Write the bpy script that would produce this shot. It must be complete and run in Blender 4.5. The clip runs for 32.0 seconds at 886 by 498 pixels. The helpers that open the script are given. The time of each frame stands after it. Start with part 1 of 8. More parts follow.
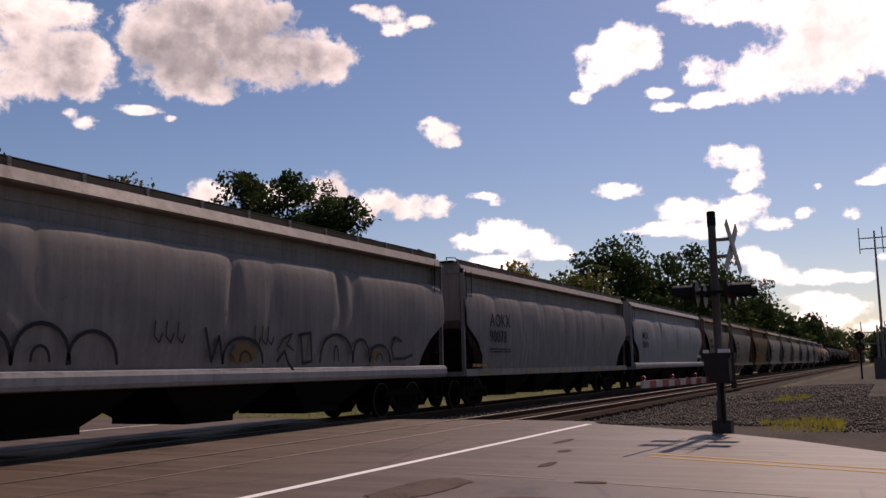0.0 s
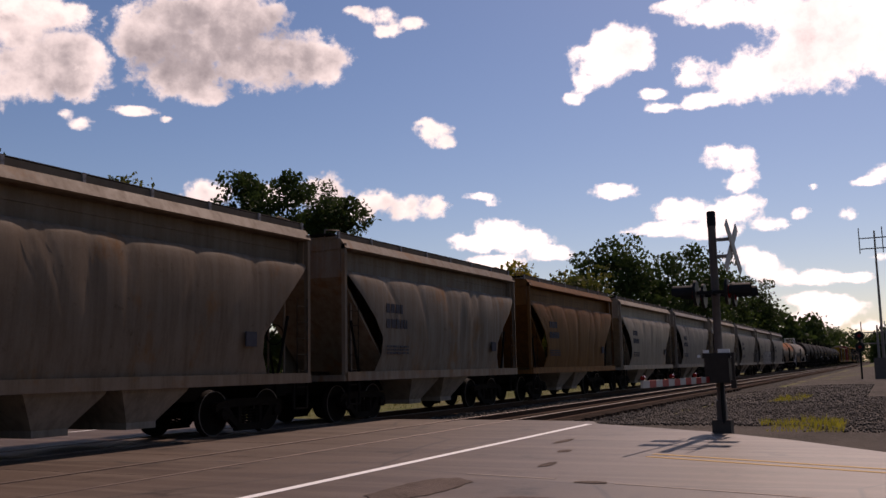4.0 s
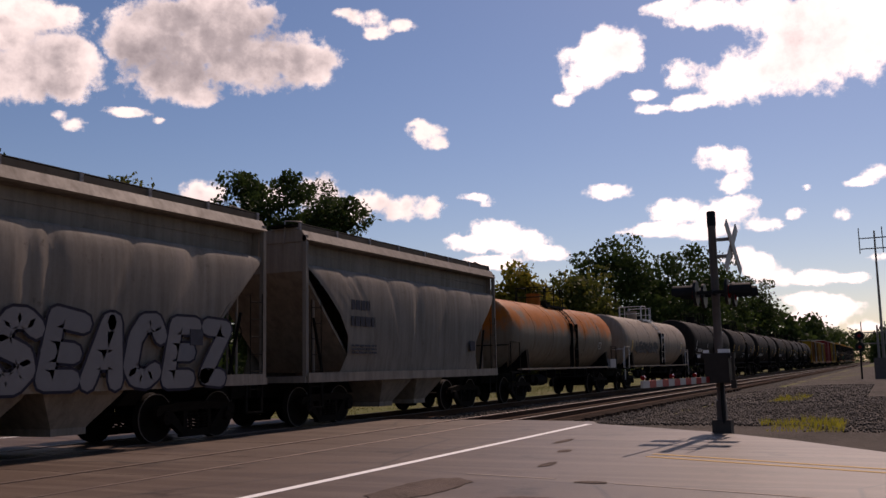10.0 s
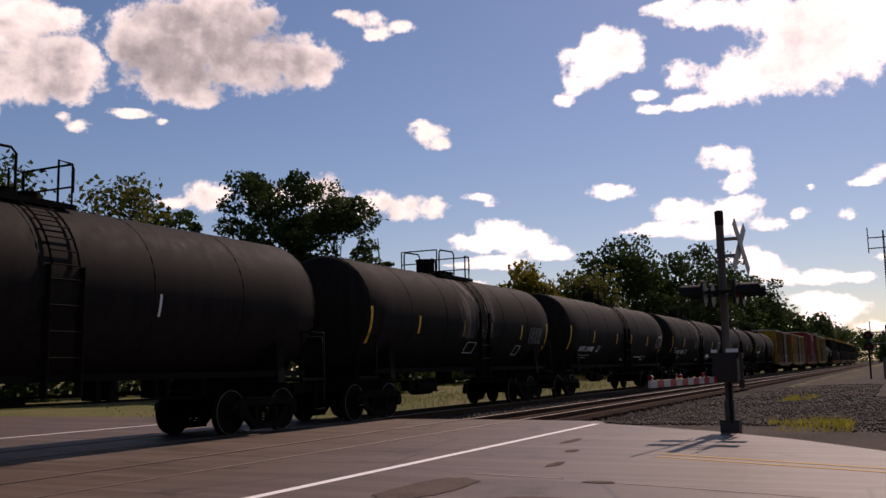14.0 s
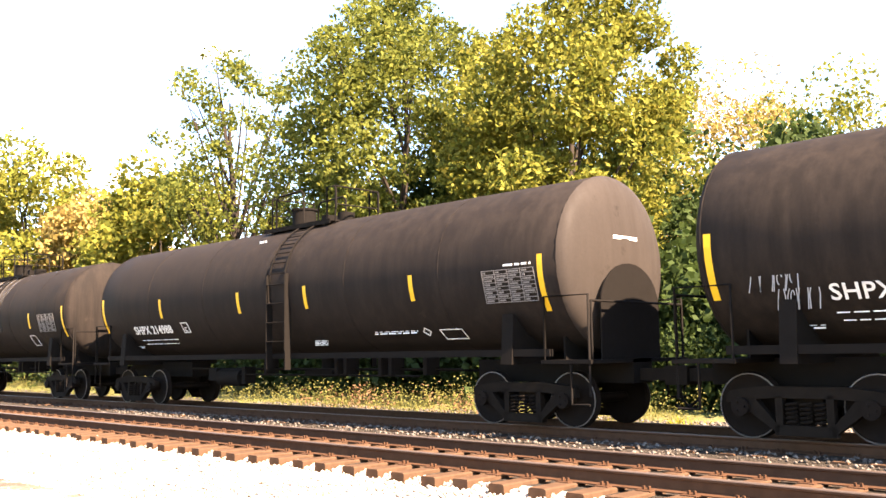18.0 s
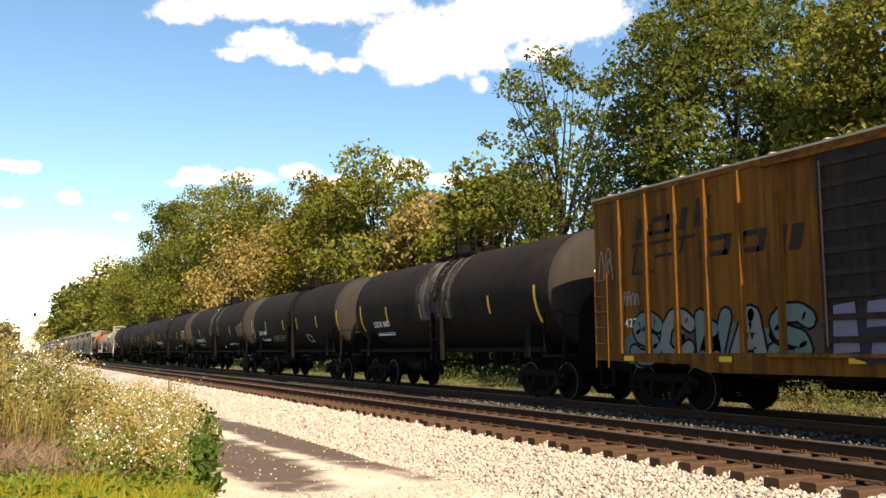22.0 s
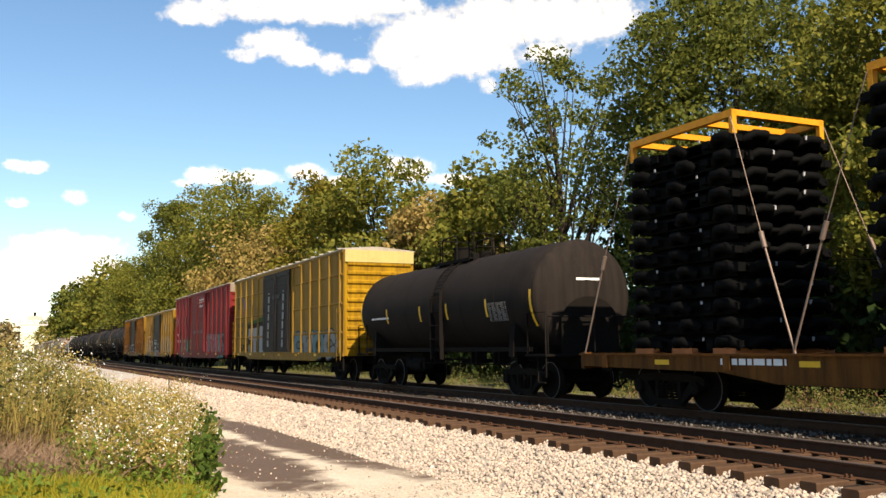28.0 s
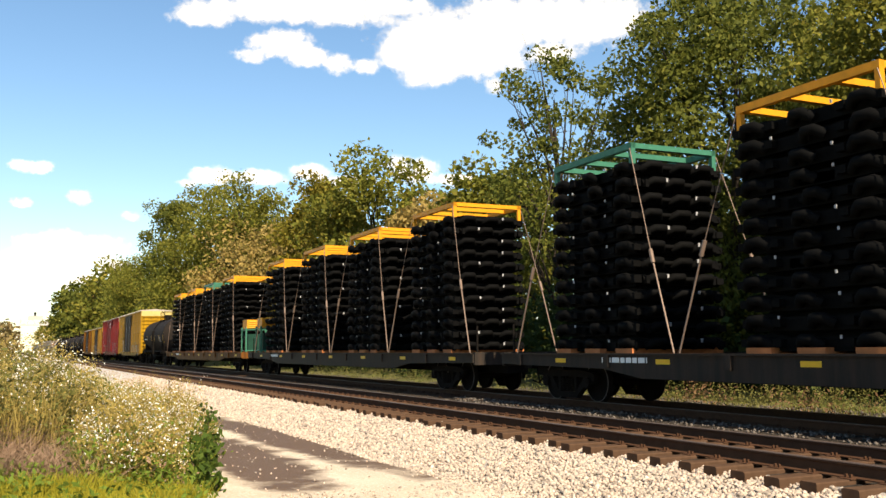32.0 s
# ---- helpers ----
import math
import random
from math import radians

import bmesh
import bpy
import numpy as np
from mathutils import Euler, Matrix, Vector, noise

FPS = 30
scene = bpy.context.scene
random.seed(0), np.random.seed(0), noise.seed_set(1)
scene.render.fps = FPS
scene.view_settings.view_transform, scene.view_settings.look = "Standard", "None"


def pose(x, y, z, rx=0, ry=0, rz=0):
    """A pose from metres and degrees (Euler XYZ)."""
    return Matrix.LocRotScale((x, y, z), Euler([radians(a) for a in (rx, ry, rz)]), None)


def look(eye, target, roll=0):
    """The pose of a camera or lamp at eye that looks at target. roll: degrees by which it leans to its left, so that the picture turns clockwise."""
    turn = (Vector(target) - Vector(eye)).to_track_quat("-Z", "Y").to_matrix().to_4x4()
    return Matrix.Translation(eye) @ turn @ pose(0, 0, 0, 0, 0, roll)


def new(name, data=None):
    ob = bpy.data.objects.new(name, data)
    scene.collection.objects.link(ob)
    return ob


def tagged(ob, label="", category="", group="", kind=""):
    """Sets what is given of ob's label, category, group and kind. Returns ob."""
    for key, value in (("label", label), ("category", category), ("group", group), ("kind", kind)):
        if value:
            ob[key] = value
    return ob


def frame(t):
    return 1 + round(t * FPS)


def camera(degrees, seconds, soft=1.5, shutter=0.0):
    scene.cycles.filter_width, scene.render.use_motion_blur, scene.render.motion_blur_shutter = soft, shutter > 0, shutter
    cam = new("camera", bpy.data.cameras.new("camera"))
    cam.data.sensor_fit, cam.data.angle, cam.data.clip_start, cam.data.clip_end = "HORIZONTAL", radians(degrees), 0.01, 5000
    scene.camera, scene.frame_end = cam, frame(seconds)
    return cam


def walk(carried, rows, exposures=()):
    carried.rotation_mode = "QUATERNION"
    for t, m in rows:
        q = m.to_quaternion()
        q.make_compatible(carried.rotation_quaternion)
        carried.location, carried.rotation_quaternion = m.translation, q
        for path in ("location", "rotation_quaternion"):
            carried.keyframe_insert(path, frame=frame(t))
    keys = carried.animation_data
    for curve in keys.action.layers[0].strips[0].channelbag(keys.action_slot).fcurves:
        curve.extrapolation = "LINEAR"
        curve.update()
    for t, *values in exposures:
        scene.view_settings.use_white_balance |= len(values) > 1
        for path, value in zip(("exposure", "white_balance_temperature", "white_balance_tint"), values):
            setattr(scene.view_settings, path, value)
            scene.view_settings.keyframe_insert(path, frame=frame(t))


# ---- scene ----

# ---------------------------------------------------------------- camera
EYE_Z = 1.28
PAN = [(0.0, -64.51, 7.32, 1.17), (13.5, -64.51, 7.32, 1.17), (14.2, -63.3, 7.31, 1.17), (14.7, -58.6, 7.31, 1.15),
       (15.1, -51.0, 7.31, 1.10), (15.5, -40.21, 7.31, 1.05), (16.0, -22.48, 7.24, 0.87), (16.5, -0.42, 7.06, 0.59),
       (17.0, 15.16, 6.80, 0.57), (17.5, 31.06, 6.54, 0.84), (18.0, 44.77, 6.32, 0.90), (18.5, 53.19, 6.12, 1.05),
       (19.0, 59.72, 6.06, 0.50), (19.5, 62.60, 6.10, 0.59), (20.0, 63.60, 6.07, 0.54), (20.5, 64.75, 6.05, 0.62),
       (21.0, 65.05, 6.09, 0.51), (21.5, 64.91, 6.14, 0.47), (23.0, 64.90, 6.13, 0.48), (32.0, 64.92, 6.10, 0.48)]


def cam_pose(yaw, pitch, roll):
    return pose(0, 0, EYE_Z, 0, 0, yaw) @ pose(0, 0, 0, pitch) @ pose(0, 0, 0, 0, roll) @ pose(0, 0, 0, 90)


cam = camera(51.03, 32.0, soft=1.5, shutter=0.0)
EXPO = [(0.0, -0.5, 7750, 31), (14.8, -0.5, 7750, 31), (15.5, 0.12, 7750, 29), (15.9, 0.31, 7800, 27), (16.4, 2.0, 8400, 23), (16.9, 3.17, 9200, 24), (17.4, 3.17, 9200, 24), (18.2, 2.9, 9150, 22), (19.2, 1.76, 8350, 14), (20.6, 1.21, 8450, 10), (22.0, 1.07, 8350, 10), (25.5, 1.07, 8350, 10), (27.3, 0.87, 8150, 11), (28.2, 0.89, 8150, 11), (29.0, 1.03, 8350, 10), (32.0, 0.99, 8350, 10)]
walk(cam, [(t, cam_pose(a, b, c)) for t, a, b, c in PAN], exposures=EXPO)

# ---------------------------------------------------------------- light
SUN_DIR = Vector((1.01, -0.045, 1.0)).normalized()
world = bpy.data.worlds.new("sky")
scene.world = world
world.use_nodes = True
wn, wl = world.node_tree.nodes, world.node_tree.links
sky = wn.new("ShaderNodeTexSky")
sky.sky_type = 'NISHITA'
sky.sun_disc = False
sky.sun_elevation = math.asin(SUN_DIR.z)
sky.sun_rotation = math.atan2(SUN_DIR.x, SUN_DIR.y)
sky.altitude = 200
sky.air_density, sky.dust_density, sky.ozone_density = 1.0, 0.40, 4.0
deep = wn.new("ShaderNodeHueSaturation")
deep.inputs["Saturation"].default_value = 1.15
wl.new(sky.outputs[0], deep.inputs["Color"])
wl.new(deep.outputs[0], wn["Background"].inputs[0])
wn["Background"].inputs[1].default_value = 0.112
sun_data = bpy.data.lights.new("sun", 'SUN')
sun_data.energy, sun_data.angle, sun_data.color = 5.0, radians(0.5), (1.0, 0.95, 0.87)
sun = new("sun", sun_data)
sun.matrix_world = look(SUN_DIR * 200, (0, 0, 0))

# ---------------------------------------------------------------- materials
def _mat(name):
    m = bpy.data.materials.new(name)
    m.use_nodes = True
    t = m.node_tree
    return m, t.nodes, t.links, t.nodes["Principled BSDF"]


def _noise(n, l, scale, vec=None, detail=6, rough=0.6, stretch=None, coord="Object"):
    tc = n.new("ShaderNodeTexCoord")
    src = tc.outputs[coord]
    if stretch:
        mp = n.new("ShaderNodeMapping")
        mp.inputs["Scale"].default_value = stretch
        l.new(src, mp.inputs[0])
        src = mp.outputs[0]
    t = n.new("ShaderNodeTexNoise")
    t.inputs["Scale"].default_value, t.inputs["Detail"].default_value, t.inputs["Roughness"].default_value = scale, detail, rough
    l.new(src, t.inputs["Vector"])
    return t.outputs["Fac"]


def _ramp(n, l, fac, a, b, ca=(0, 0, 0, 1), cb=(1, 1, 1, 1)):
    r = n.new("ShaderNodeValToRGB")
    r.color_ramp.elements[0].position, r.color_ramp.elements[0].color = a, ca
    r.color_ramp.elements[1].position, r.color_ramp.elements[1].color = b, cb
    l.new(fac, r.inputs[0])
    return r.outputs[0]


def _mix(n, l, fac, a, b, mode='MIX'):
    x = n.new("ShaderNodeMix")
    x.data_type, x.blend_type = 'RGBA', mode
    for sock, v in ((x.inputs[0], fac), (x.inputs[6], a), (x.inputs[7], b)):
        if isinstance(v, (int, float)):
            sock.default_value = v
        elif isinstance(v, tuple):
            sock.default_value = (*v[:3], 1)
        else:
            l.new(v, sock)
    return x.outputs[2]


def _bump(n, l, fac, strength, dist, bs):
    b = n.new("ShaderNodeBump")
    b.inputs["Strength"].default_value, b.inputs["Distance"].default_value = strength, dist
    l.new(fac, b.inputs["Height"])
    l.new(b.outputs[0], bs.inputs["Normal"])


def paint(name, col, dirt=(0.09, 0.06, 0.045), amount=0.5, rough=0.5, streak=1.0, rust=None, rust_amount=0.0, top_rust=False, metal=0.0, gloss=0.03):
    """Weathered vehicle paint: blotches, vertical run-down streaks and fine grain."""
    m, n, l, bs = _mat(name)
    big = _noise(n, l, 0.55, detail=5)
    run = _noise(n, l, 1.0, detail=7, rough=0.65, stretch=(5.0, 5.0, 0.35))
    fine = _noise(n, l, 18, detail=4)
    c = _mix(n, l, _ramp(n, l, big, 0.35, 0.75), tuple(x * 0.86 for x in col), tuple(min(1, x * 1.08) for x in col))
    mx = n.new("ShaderNodeMath")
    mx.operation = 'MULTIPLY'
    l.new(_ramp(n, l, run, 0.40, 0.70), mx.inputs[0])
    mx.inputs[1].default_value = amount * streak
    c = _mix(n, l, mx.outputs[0], c, dirt)
    spots = _noise(n, l, 2.6, detail=9, rough=0.75)
    c = _mix(n, l, _ramp(n, l, spots, 0.60, 0.68, (0, 0, 0, 1), (0.6, 0.6, 0.6, 1)), c, tuple(0.7 * x for x in dirt))
    if rust:
        rm = _noise(n, l, 0.8, detail=8, rough=0.7, stretch=(1.0, 1.0, 0.7))
        fac = _ramp(n, l, rm, 0.62 - 0.3 * rust_amount, 0.78 - 0.3 * rust_amount)
        if top_rust:
            geo = n.new("ShaderNodeTexCoord")
            sep = n.new("ShaderNodeSeparateXYZ")
            l.new(geo.outputs["Object"], sep.inputs[0])
            ad = n.new("ShaderNodeMath")
            ad.operation = 'MULTIPLY_ADD'
            l.new(rm, ad.inputs[0])
            ad.inputs[1].default_value = 2.2
            l.new(sep.outputs[2], ad.inputs[2])
            fac = _ramp(n, l, ad.outputs[0], 0.0, 1.0)
            fac.node.color_ramp.elements[0].position = 0.76
            fac.node.color_ramp.elements[1].position = 0.85
            dv = n.new("ShaderNodeMath")
            dv.operation = 'DIVIDE'
            l.new(ad.outputs[0], dv.inputs[0])
            dv.inputs[1].default_value = 4.75
            l.new(dv.outputs[0], fac.node.inputs[0])
            bl = _ramp(n, l, _noise(n, l, 1.0, detail=7, rough=0.65, stretch=(0.8, 0.8, 0.45)), 0.34, 0.47)
            fac = _mix(n, l, 1.0, fac, bl, 'MULTIPLY')
        r2 = _mix(n, l, _noise(n, l, 3.5), tuple(x * 0.45 for x in rust), rust)
        c = _mix(n, l, fac, c, r2)
    c = _mix(n, l, 0.12, c, _mix(n, l, fine, (0, 0, 0), (1, 1, 1)), 'OVERLAY')
    l.new(c, bs.inputs["Base Color"])
    rr = n.new("ShaderNodeMapRange")
    rr.inputs[3].default_value, rr.inputs[4].default_value = max(0.1, rough - 0.12), min(1, rough + 0.2)
    l.new(run, rr.inputs[0])
    l.new(rr.outputs[0], bs.inputs["Roughness"])
    bs.inputs["Metallic"].default_value = metal
    bs.inputs["Specular IOR Level"].default_value = gloss
    _bump(n, l, fine, 0.12, 0.01, bs)
    return m


def plain(name, col, rough=0.6, metal=0.0, var=0.25, scale=6, bump=0.15):
    m, n, l, bs = _mat(name)
    bs.inputs["Specular IOR Level"].default_value = 0.2 if max(col) > 0.09 else 0.03
    f = _noise(n, l, scale)
    l.new(_mix(n, l, f, tuple(x * (1 - var) for x in col), tuple(min(1, x * (1 + var)) for x in col)), bs.inputs["Base Color"])
    bs.inputs["Roughness"].default_value, bs.inputs["Metallic"].default_value = rough, metal
    _bump(n, l, f, bump, 0.01, bs)
    return m


def ground_like(name, cols, scales, rough=0.95, bump=0.6, dist=0.03, puddle=False):
    """Three-tone soil or gravel with patches at two scales."""
    m, n, l, bs = _mat(name)
    a, b = _noise(n, l, scales[0], detail=5), _noise(n, l, scales[1], detail=6, rough=0.7)
    c = _mix(n, l, _ramp(n, l, a, 0.4, 0.62), cols[0], cols[1])
    c = _mix(n, l, _ramp(n, l, b, 0.48, 0.7), c, cols[2])
    l.new(c, bs.inputs["Base Color"])
    bs.inputs["Roughness"].default_value = rough
    bs.inputs["Specular IOR Level"].default_value = 0.05
    _bump(n, l, b, bump, dist, bs)
    return m


def path_mat(name, cols, scales):
    """Sandy gravel with a long damp stain that follows the wheel track."""
    m, n, l, bs = _mat(name)
    a, b = _noise(n, l, scales[0], detail=5), _noise(n, l, scales[1], detail=6, rough=0.7)
    c = _mix(n, l, _ramp(n, l, a, 0.4, 0.62), cols[0], cols[1])
    c = _mix(n, l, _ramp(n, l, b, 0.48, 0.7), c, cols[2])
    edge = _noise(n, l, 1.1, detail=7, rough=0.65)
    wet = None
    for loc, rot, size in (((-20.8, 5.3, 0), 0.03, (6.4, 0.50, 50)), ((-16.6, 3.85, 0), -0.03, (3.7, 0.62, 50))):
        tc, mp, ln = n.new("ShaderNodeTexCoord"), n.new("ShaderNodeMapping"), n.new("ShaderNodeVectorMath")
        mp.vector_type = 'TEXTURE'
        mp.inputs["Location"].default_value, mp.inputs["Rotation"].default_value, mp.inputs["Scale"].default_value = loc, (0, 0, rot), size
        l.new(tc.outputs["Object"], mp.inputs[0])
        ln.operation = 'LENGTH'
        l.new(mp.outputs[0], ln.inputs[0])
        ad = n.new("ShaderNodeMath")
        ad.operation = 'MULTIPLY_ADD'
        l.new(edge, ad.inputs[0])
        ad.inputs[1].default_value = -1.95
        l.new(ln.outputs["Value"], ad.inputs[2])
        r = _ramp(n, l, ad.outputs[0], 0.0, 0.42, (0.95, 0.95, 0.95, 1), (0, 0, 0, 1))
        wet = r if wet is None else _mix(n, l, 1.0, wet, r, 'LIGHTEN')
    c = _mix(n, l, wet, c, _mix(n, l, a, (0.060, 0.036, 0.023), (0.110, 0.068, 0.046)))
    l.new(c, bs.inputs["Base Color"])
    l.new(_mix(n, l, wet, (0.95, 0.95, 0.95), (0.5, 0.5, 0.5)), bs.inputs["Roughness"])
    bs.inputs["Specular IOR Level"].default_value = 0.1
    _bump(n, l, b, 0.6, 0.03, bs)
    return m


def road_mat(name, cols, scales, rough=0.75, bump=0.25, dist=0.01):
    """Road surface: stains, wheel-worn bands along the road, fine aggregate, dark cracks."""
    m, n, l, bs = _mat(name)
    a, b = _noise(n, l, scales[0], detail=5), _noise(n, l, scales[1] * 6, detail=5, rough=0.7)
    band = _noise(n, l, 1.0, detail=4, stretch=(2.2, 0.12, 1.0), coord="Object")
    c = _mix(n, l, _ramp(n, l, a, 0.38, 0.64), cols[0], cols[1])
    c = _mix(n, l, _ramp(n, l, band, 0.45, 0.62), c, cols[2])
    spots = _noise(n, l, 0.9, detail=8, rough=0.75)
    c = _mix(n, l, _ramp(n, l, spots, 0.57, 0.68), c, tuple(0.45 * x for x in cols[1]))
    v = n.new("ShaderNodeTexVoronoi")
    v.feature = 'DISTANCE_TO_EDGE'
    v.inputs["Scale"].default_value = 0.22
    wob = n.new("ShaderNodeVectorMath")
    wob.operation = 'MULTIPLY_ADD'
    tc, wn2 = n.new("ShaderNodeTexCoord"), n.new("ShaderNodeTexNoise")
    wn2.inputs["Scale"].default_value, wn2.inputs["Detail"].default_value = 1.2, 6
    l.new(wn2.outputs["Color"], wob.inputs[0])
    wob.inputs[1].default_value = (1.4, 1.4, 0)
    l.new(tc.outputs["Object"], wob.inputs[2])
    l.new(wob.outputs[0], v.inputs["Vector"])
    c = _mix(n, l, _ramp(n, l, v.outputs["Distance"], 0.002, 0.007, (0.85, 0.85, 0.85, 1), (0, 0, 0, 1)), c, (0.03, 0.025, 0.022))
    c = _mix(n, l, 0.25, c, _mix(n, l, b, (0.1, 0.1, 0.1), (0.9, 0.9, 0.9)), 'OVERLAY')
    l.new(c, bs.inputs["Base Color"])
    bs.inputs["Specular IOR Level"].default_value = 0.2
    bs.inputs["Roughness"].default_value = rough
    _bump(n, l, b, bump, dist, bs)
    return m


def leafy(name, cols, trans=0.35):
    """Leaves: hue varies leaf by leaf, some light passes through."""
    m, n, l, bs = _mat(name)
    g = n.new("ShaderNodeNewGeometry")
    r = n.new("ShaderNodeValToRGB")
    els = r.color_ramp.elements
    els[0].position, els[0].color = 0.0, (*cols[0], 1)
    els[1].position, els[1].color = 1.0, (*cols[-1], 1)
    for i, c in enumerate(cols[1:-1]):
        e = els.new((i + 1) / (len(cols) - 1))
        e.color = (*c, 1)
    l.new(g.outputs["Random Per Island"], r.inputs[0])
    cl = _noise(n, l, 0.45, detail=3)
    c = _mix(n, l, _ramp(n, l, cl, 0.3, 0.7), r.outputs[0], cols[len(cols) // 2])
    l.new(c, bs.inputs["Base Color"])
    bs.inputs["Roughness"].default_value = 0.7
    bs.inputs["Specular IOR Level"].default_value = 0.12
    tr = n.new("ShaderNodeBsdfTranslucent")
    l.new(c, tr.inputs[0])
    mx = n.new("ShaderNodeMixShader")
    mx.inputs[0].default_value = trans
    l.new(bs.outputs[0], mx.inputs[1])
    l.new(tr.outputs[0], mx.inputs[2])
    l.new(mx.outputs[0], n["Material Output"].inputs[0])
    return m


BLACK_TANK = paint("black_tank_paint", (0.0170, 0.0138, 0.0124), dirt=(0.045, 0.035, 0.029), amount=0.3, rough=0.68, gloss=0.04)
BLACK_WORN = paint("worn_black_tank_paint", (0.0165, 0.0135, 0.012), dirt=(0.048, 0.036, 0.029), amount=0.34, rough=0.7, gloss=0.04)
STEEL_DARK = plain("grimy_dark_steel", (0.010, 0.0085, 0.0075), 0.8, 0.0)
TRUCK_RUST = plain("brown_grimy_cast_steel", (0.013, 0.010, 0.008), 0.85, 0.0, 0.4)
WHEEL_STEEL = plain("rolled_wheel_steel", (0.012, 0.009, 0.0075), 0.75, 0.1, 0.3)
YELLOW = plain("yellow_reflector", (0.75, 0.42, 0.03), 0.5)
RIM_STEEL = plain("scuffed_wheel_rim", (0.11, 0.10, 0.095), 0.5, 0.3, 0.4)
YELLOW_DULL = plain("grimy_yellow_reflector", (0.30, 0.17, 0.02), 0.6)
WHITE_MARK = plain("white_stencil_paint", (0.72, 0.72, 0.70), 0.7, var=0.12)
FADED_MARK = plain("faded_grey_stencil_paint", (0.16, 0.15, 0.145), 0.7, var=0.3)
DARK_MARK = plain("dark_stencil_paint", (0.05, 0.05, 0.06), 0.7)
GREY_HOPPER = paint("light_grey_hopper_paint", (0.25, 0.222, 0.208), amount=0.4, rough=0.5)
GREY_HOPPER2 = paint("pale_grey_hopper_paint", (0.30, 0.285, 0.285), amount=0.3, rough=0.5)
TAN_HOPPER = paint("dusty_tan_hopper_paint", (0.175, 0.130, 0.096), dirt=(0.085, 0.050, 0.028), amount=0.6, rust=(0.24, 0.11, 0.04), rust_amount=0.15)
RUST_HOPPER = paint("rust_stained_grey_hopper_paint", (0.205, 0.165, 0.130), dirt=(0.115, 0.062, 0.03), amount=0.7, rust=(0.28, 0.13, 0.05), rust_amount=0.25)
ORANGE_HOPPER = paint("faded_orange_hopper_paint", (0.165, 0.071, 0.022), dirt=(0.060, 0.034, 0.022), amount=0.6)
CREAM_HOPPER = paint("cream_cement_hopper_paint", (0.30, 0.245, 0.19), dirt=(0.155, 0.105, 0.062), amount=0.55, rust=(0.32, 0.2, 0.08), rust_amount=0.05)
DUSTY_HOPPER = paint("cement_dusted_grey_hopper_paint", (0.235, 0.198, 0.166), dirt=(0.085, 0.068, 0.05), amount=0.55)
ROOF_GRIME = paint("grimy_brown_roof_plate", (0.12, 0.10, 0.08), amount=0.5, rough=0.7)
RUST_TANK = paint("rust_topped_white_tank_paint", (0.185, 0.150, 0.113), dirt=(0.110, 0.066, 0.037), amount=0.5, rust=(0.42, 0.13, 0.025), rust_amount=0.3, top_rust=True)
WHITE_TANK = paint("dirty_white_tank_paint", (0.255, 0.205, 0.160), dirt=(0.145, 0.100, 0.066), amount=0.6)
YBOX1 = paint("sun_browned_yellow_boxcar_paint", (0.185, 0.072, 0.012), dirt=(0.042, 0.020, 0.010), amount=0.95, rust=(0.10, 0.035, 0.014), rust_amount=0.22)
YBOX2 = paint("mustard_yellow_boxcar_paint", (0.29, 0.155, 0.028), dirt=(0.10, 0.048, 0.018), amount=0.8)
YBOX_END = paint("bright_yellow_end_paint", (0.34, 0.185, 0.014), dirt=(0.085, 0.038, 0.012), amount=0.8)
YBOX3 = paint("tan_yellow_boxcar_paint", (0.27, 0.150, 0.028), dirt=(0.11, 0.062, 0.022), amount=0.55)
REDBOX = paint("oxide_red_boxcar_paint", (0.175, 0.021, 0.022), dirt=(0.08, 0.02, 0.02), amount=0.4)
DOOR_BLACK = paint("black_boxcar_door_paint", (0.018, 0.016, 0.016), dirt=(0.06, 0.04, 0.03), amount=0.5)
ROOF_GALV = plain("galvanised_roof_sheet", (0.34, 0.30, 0.25), 0.55, 0.3, 0.35, 2)
FLAT_BROWN = paint("rusty_yellow_flatcar_paint", (0.15, 0.058, 0.014), dirt=(0.04, 0.02, 0.011), amount=0.85)
FLAT_BLACK = paint("dark_flatcar_paint", (0.028, 0.024, 0.021), dirt=(0.06, 0.04, 0.03), amount=0.6)
FRAME_BLACK = plain("black_dipped_chassis_coating", (0.004, 0.004, 0.004), 0.7, 0.0, 0.3, 3)
RACK_YELLOW = plain("orange_yellow_rack_paint", (0.60, 0.24, 0.015), 0.5, var=0.3)
RACK_GREEN = plain("green_rack_paint", (0.03, 0.14, 0.09), 0.5, var=0.3)
CHAIN = plain("rusty_chain_steel", (0.17, 0.12, 0.095), 0.6, 0.3, 0.4, 12)
RAIL_HEAD = plain("dull_brown_rail_head", (0.13, 0.090, 0.070), 0.5, 0.5, 0.3)
RAIL_RUST = plain("rusty_rail_steel", (0.070, 0.035, 0.021), 0.8, 0.1, 0.4, 8)
TIE = plain("weathered_brown_tie_wood", (0.075, 0.043, 0.027), 0.9, 0.0, 0.5, 5, 0.5)
BALLAST = ground_like("pale_limestone_ballast_bed", ((0.40, 0.36, 0.32), (0.30, 0.26, 0.23), (0.52, 0.48, 0.43)), (0.7, 16), bump=1.0, dist=0.05)
GRAVEL = path_mat("sandy_gravel_path", ((0.50, 0.42, 0.33), (0.40, 0.33, 0.25), (0.58, 0.52, 0.44)), (0.5, 22))
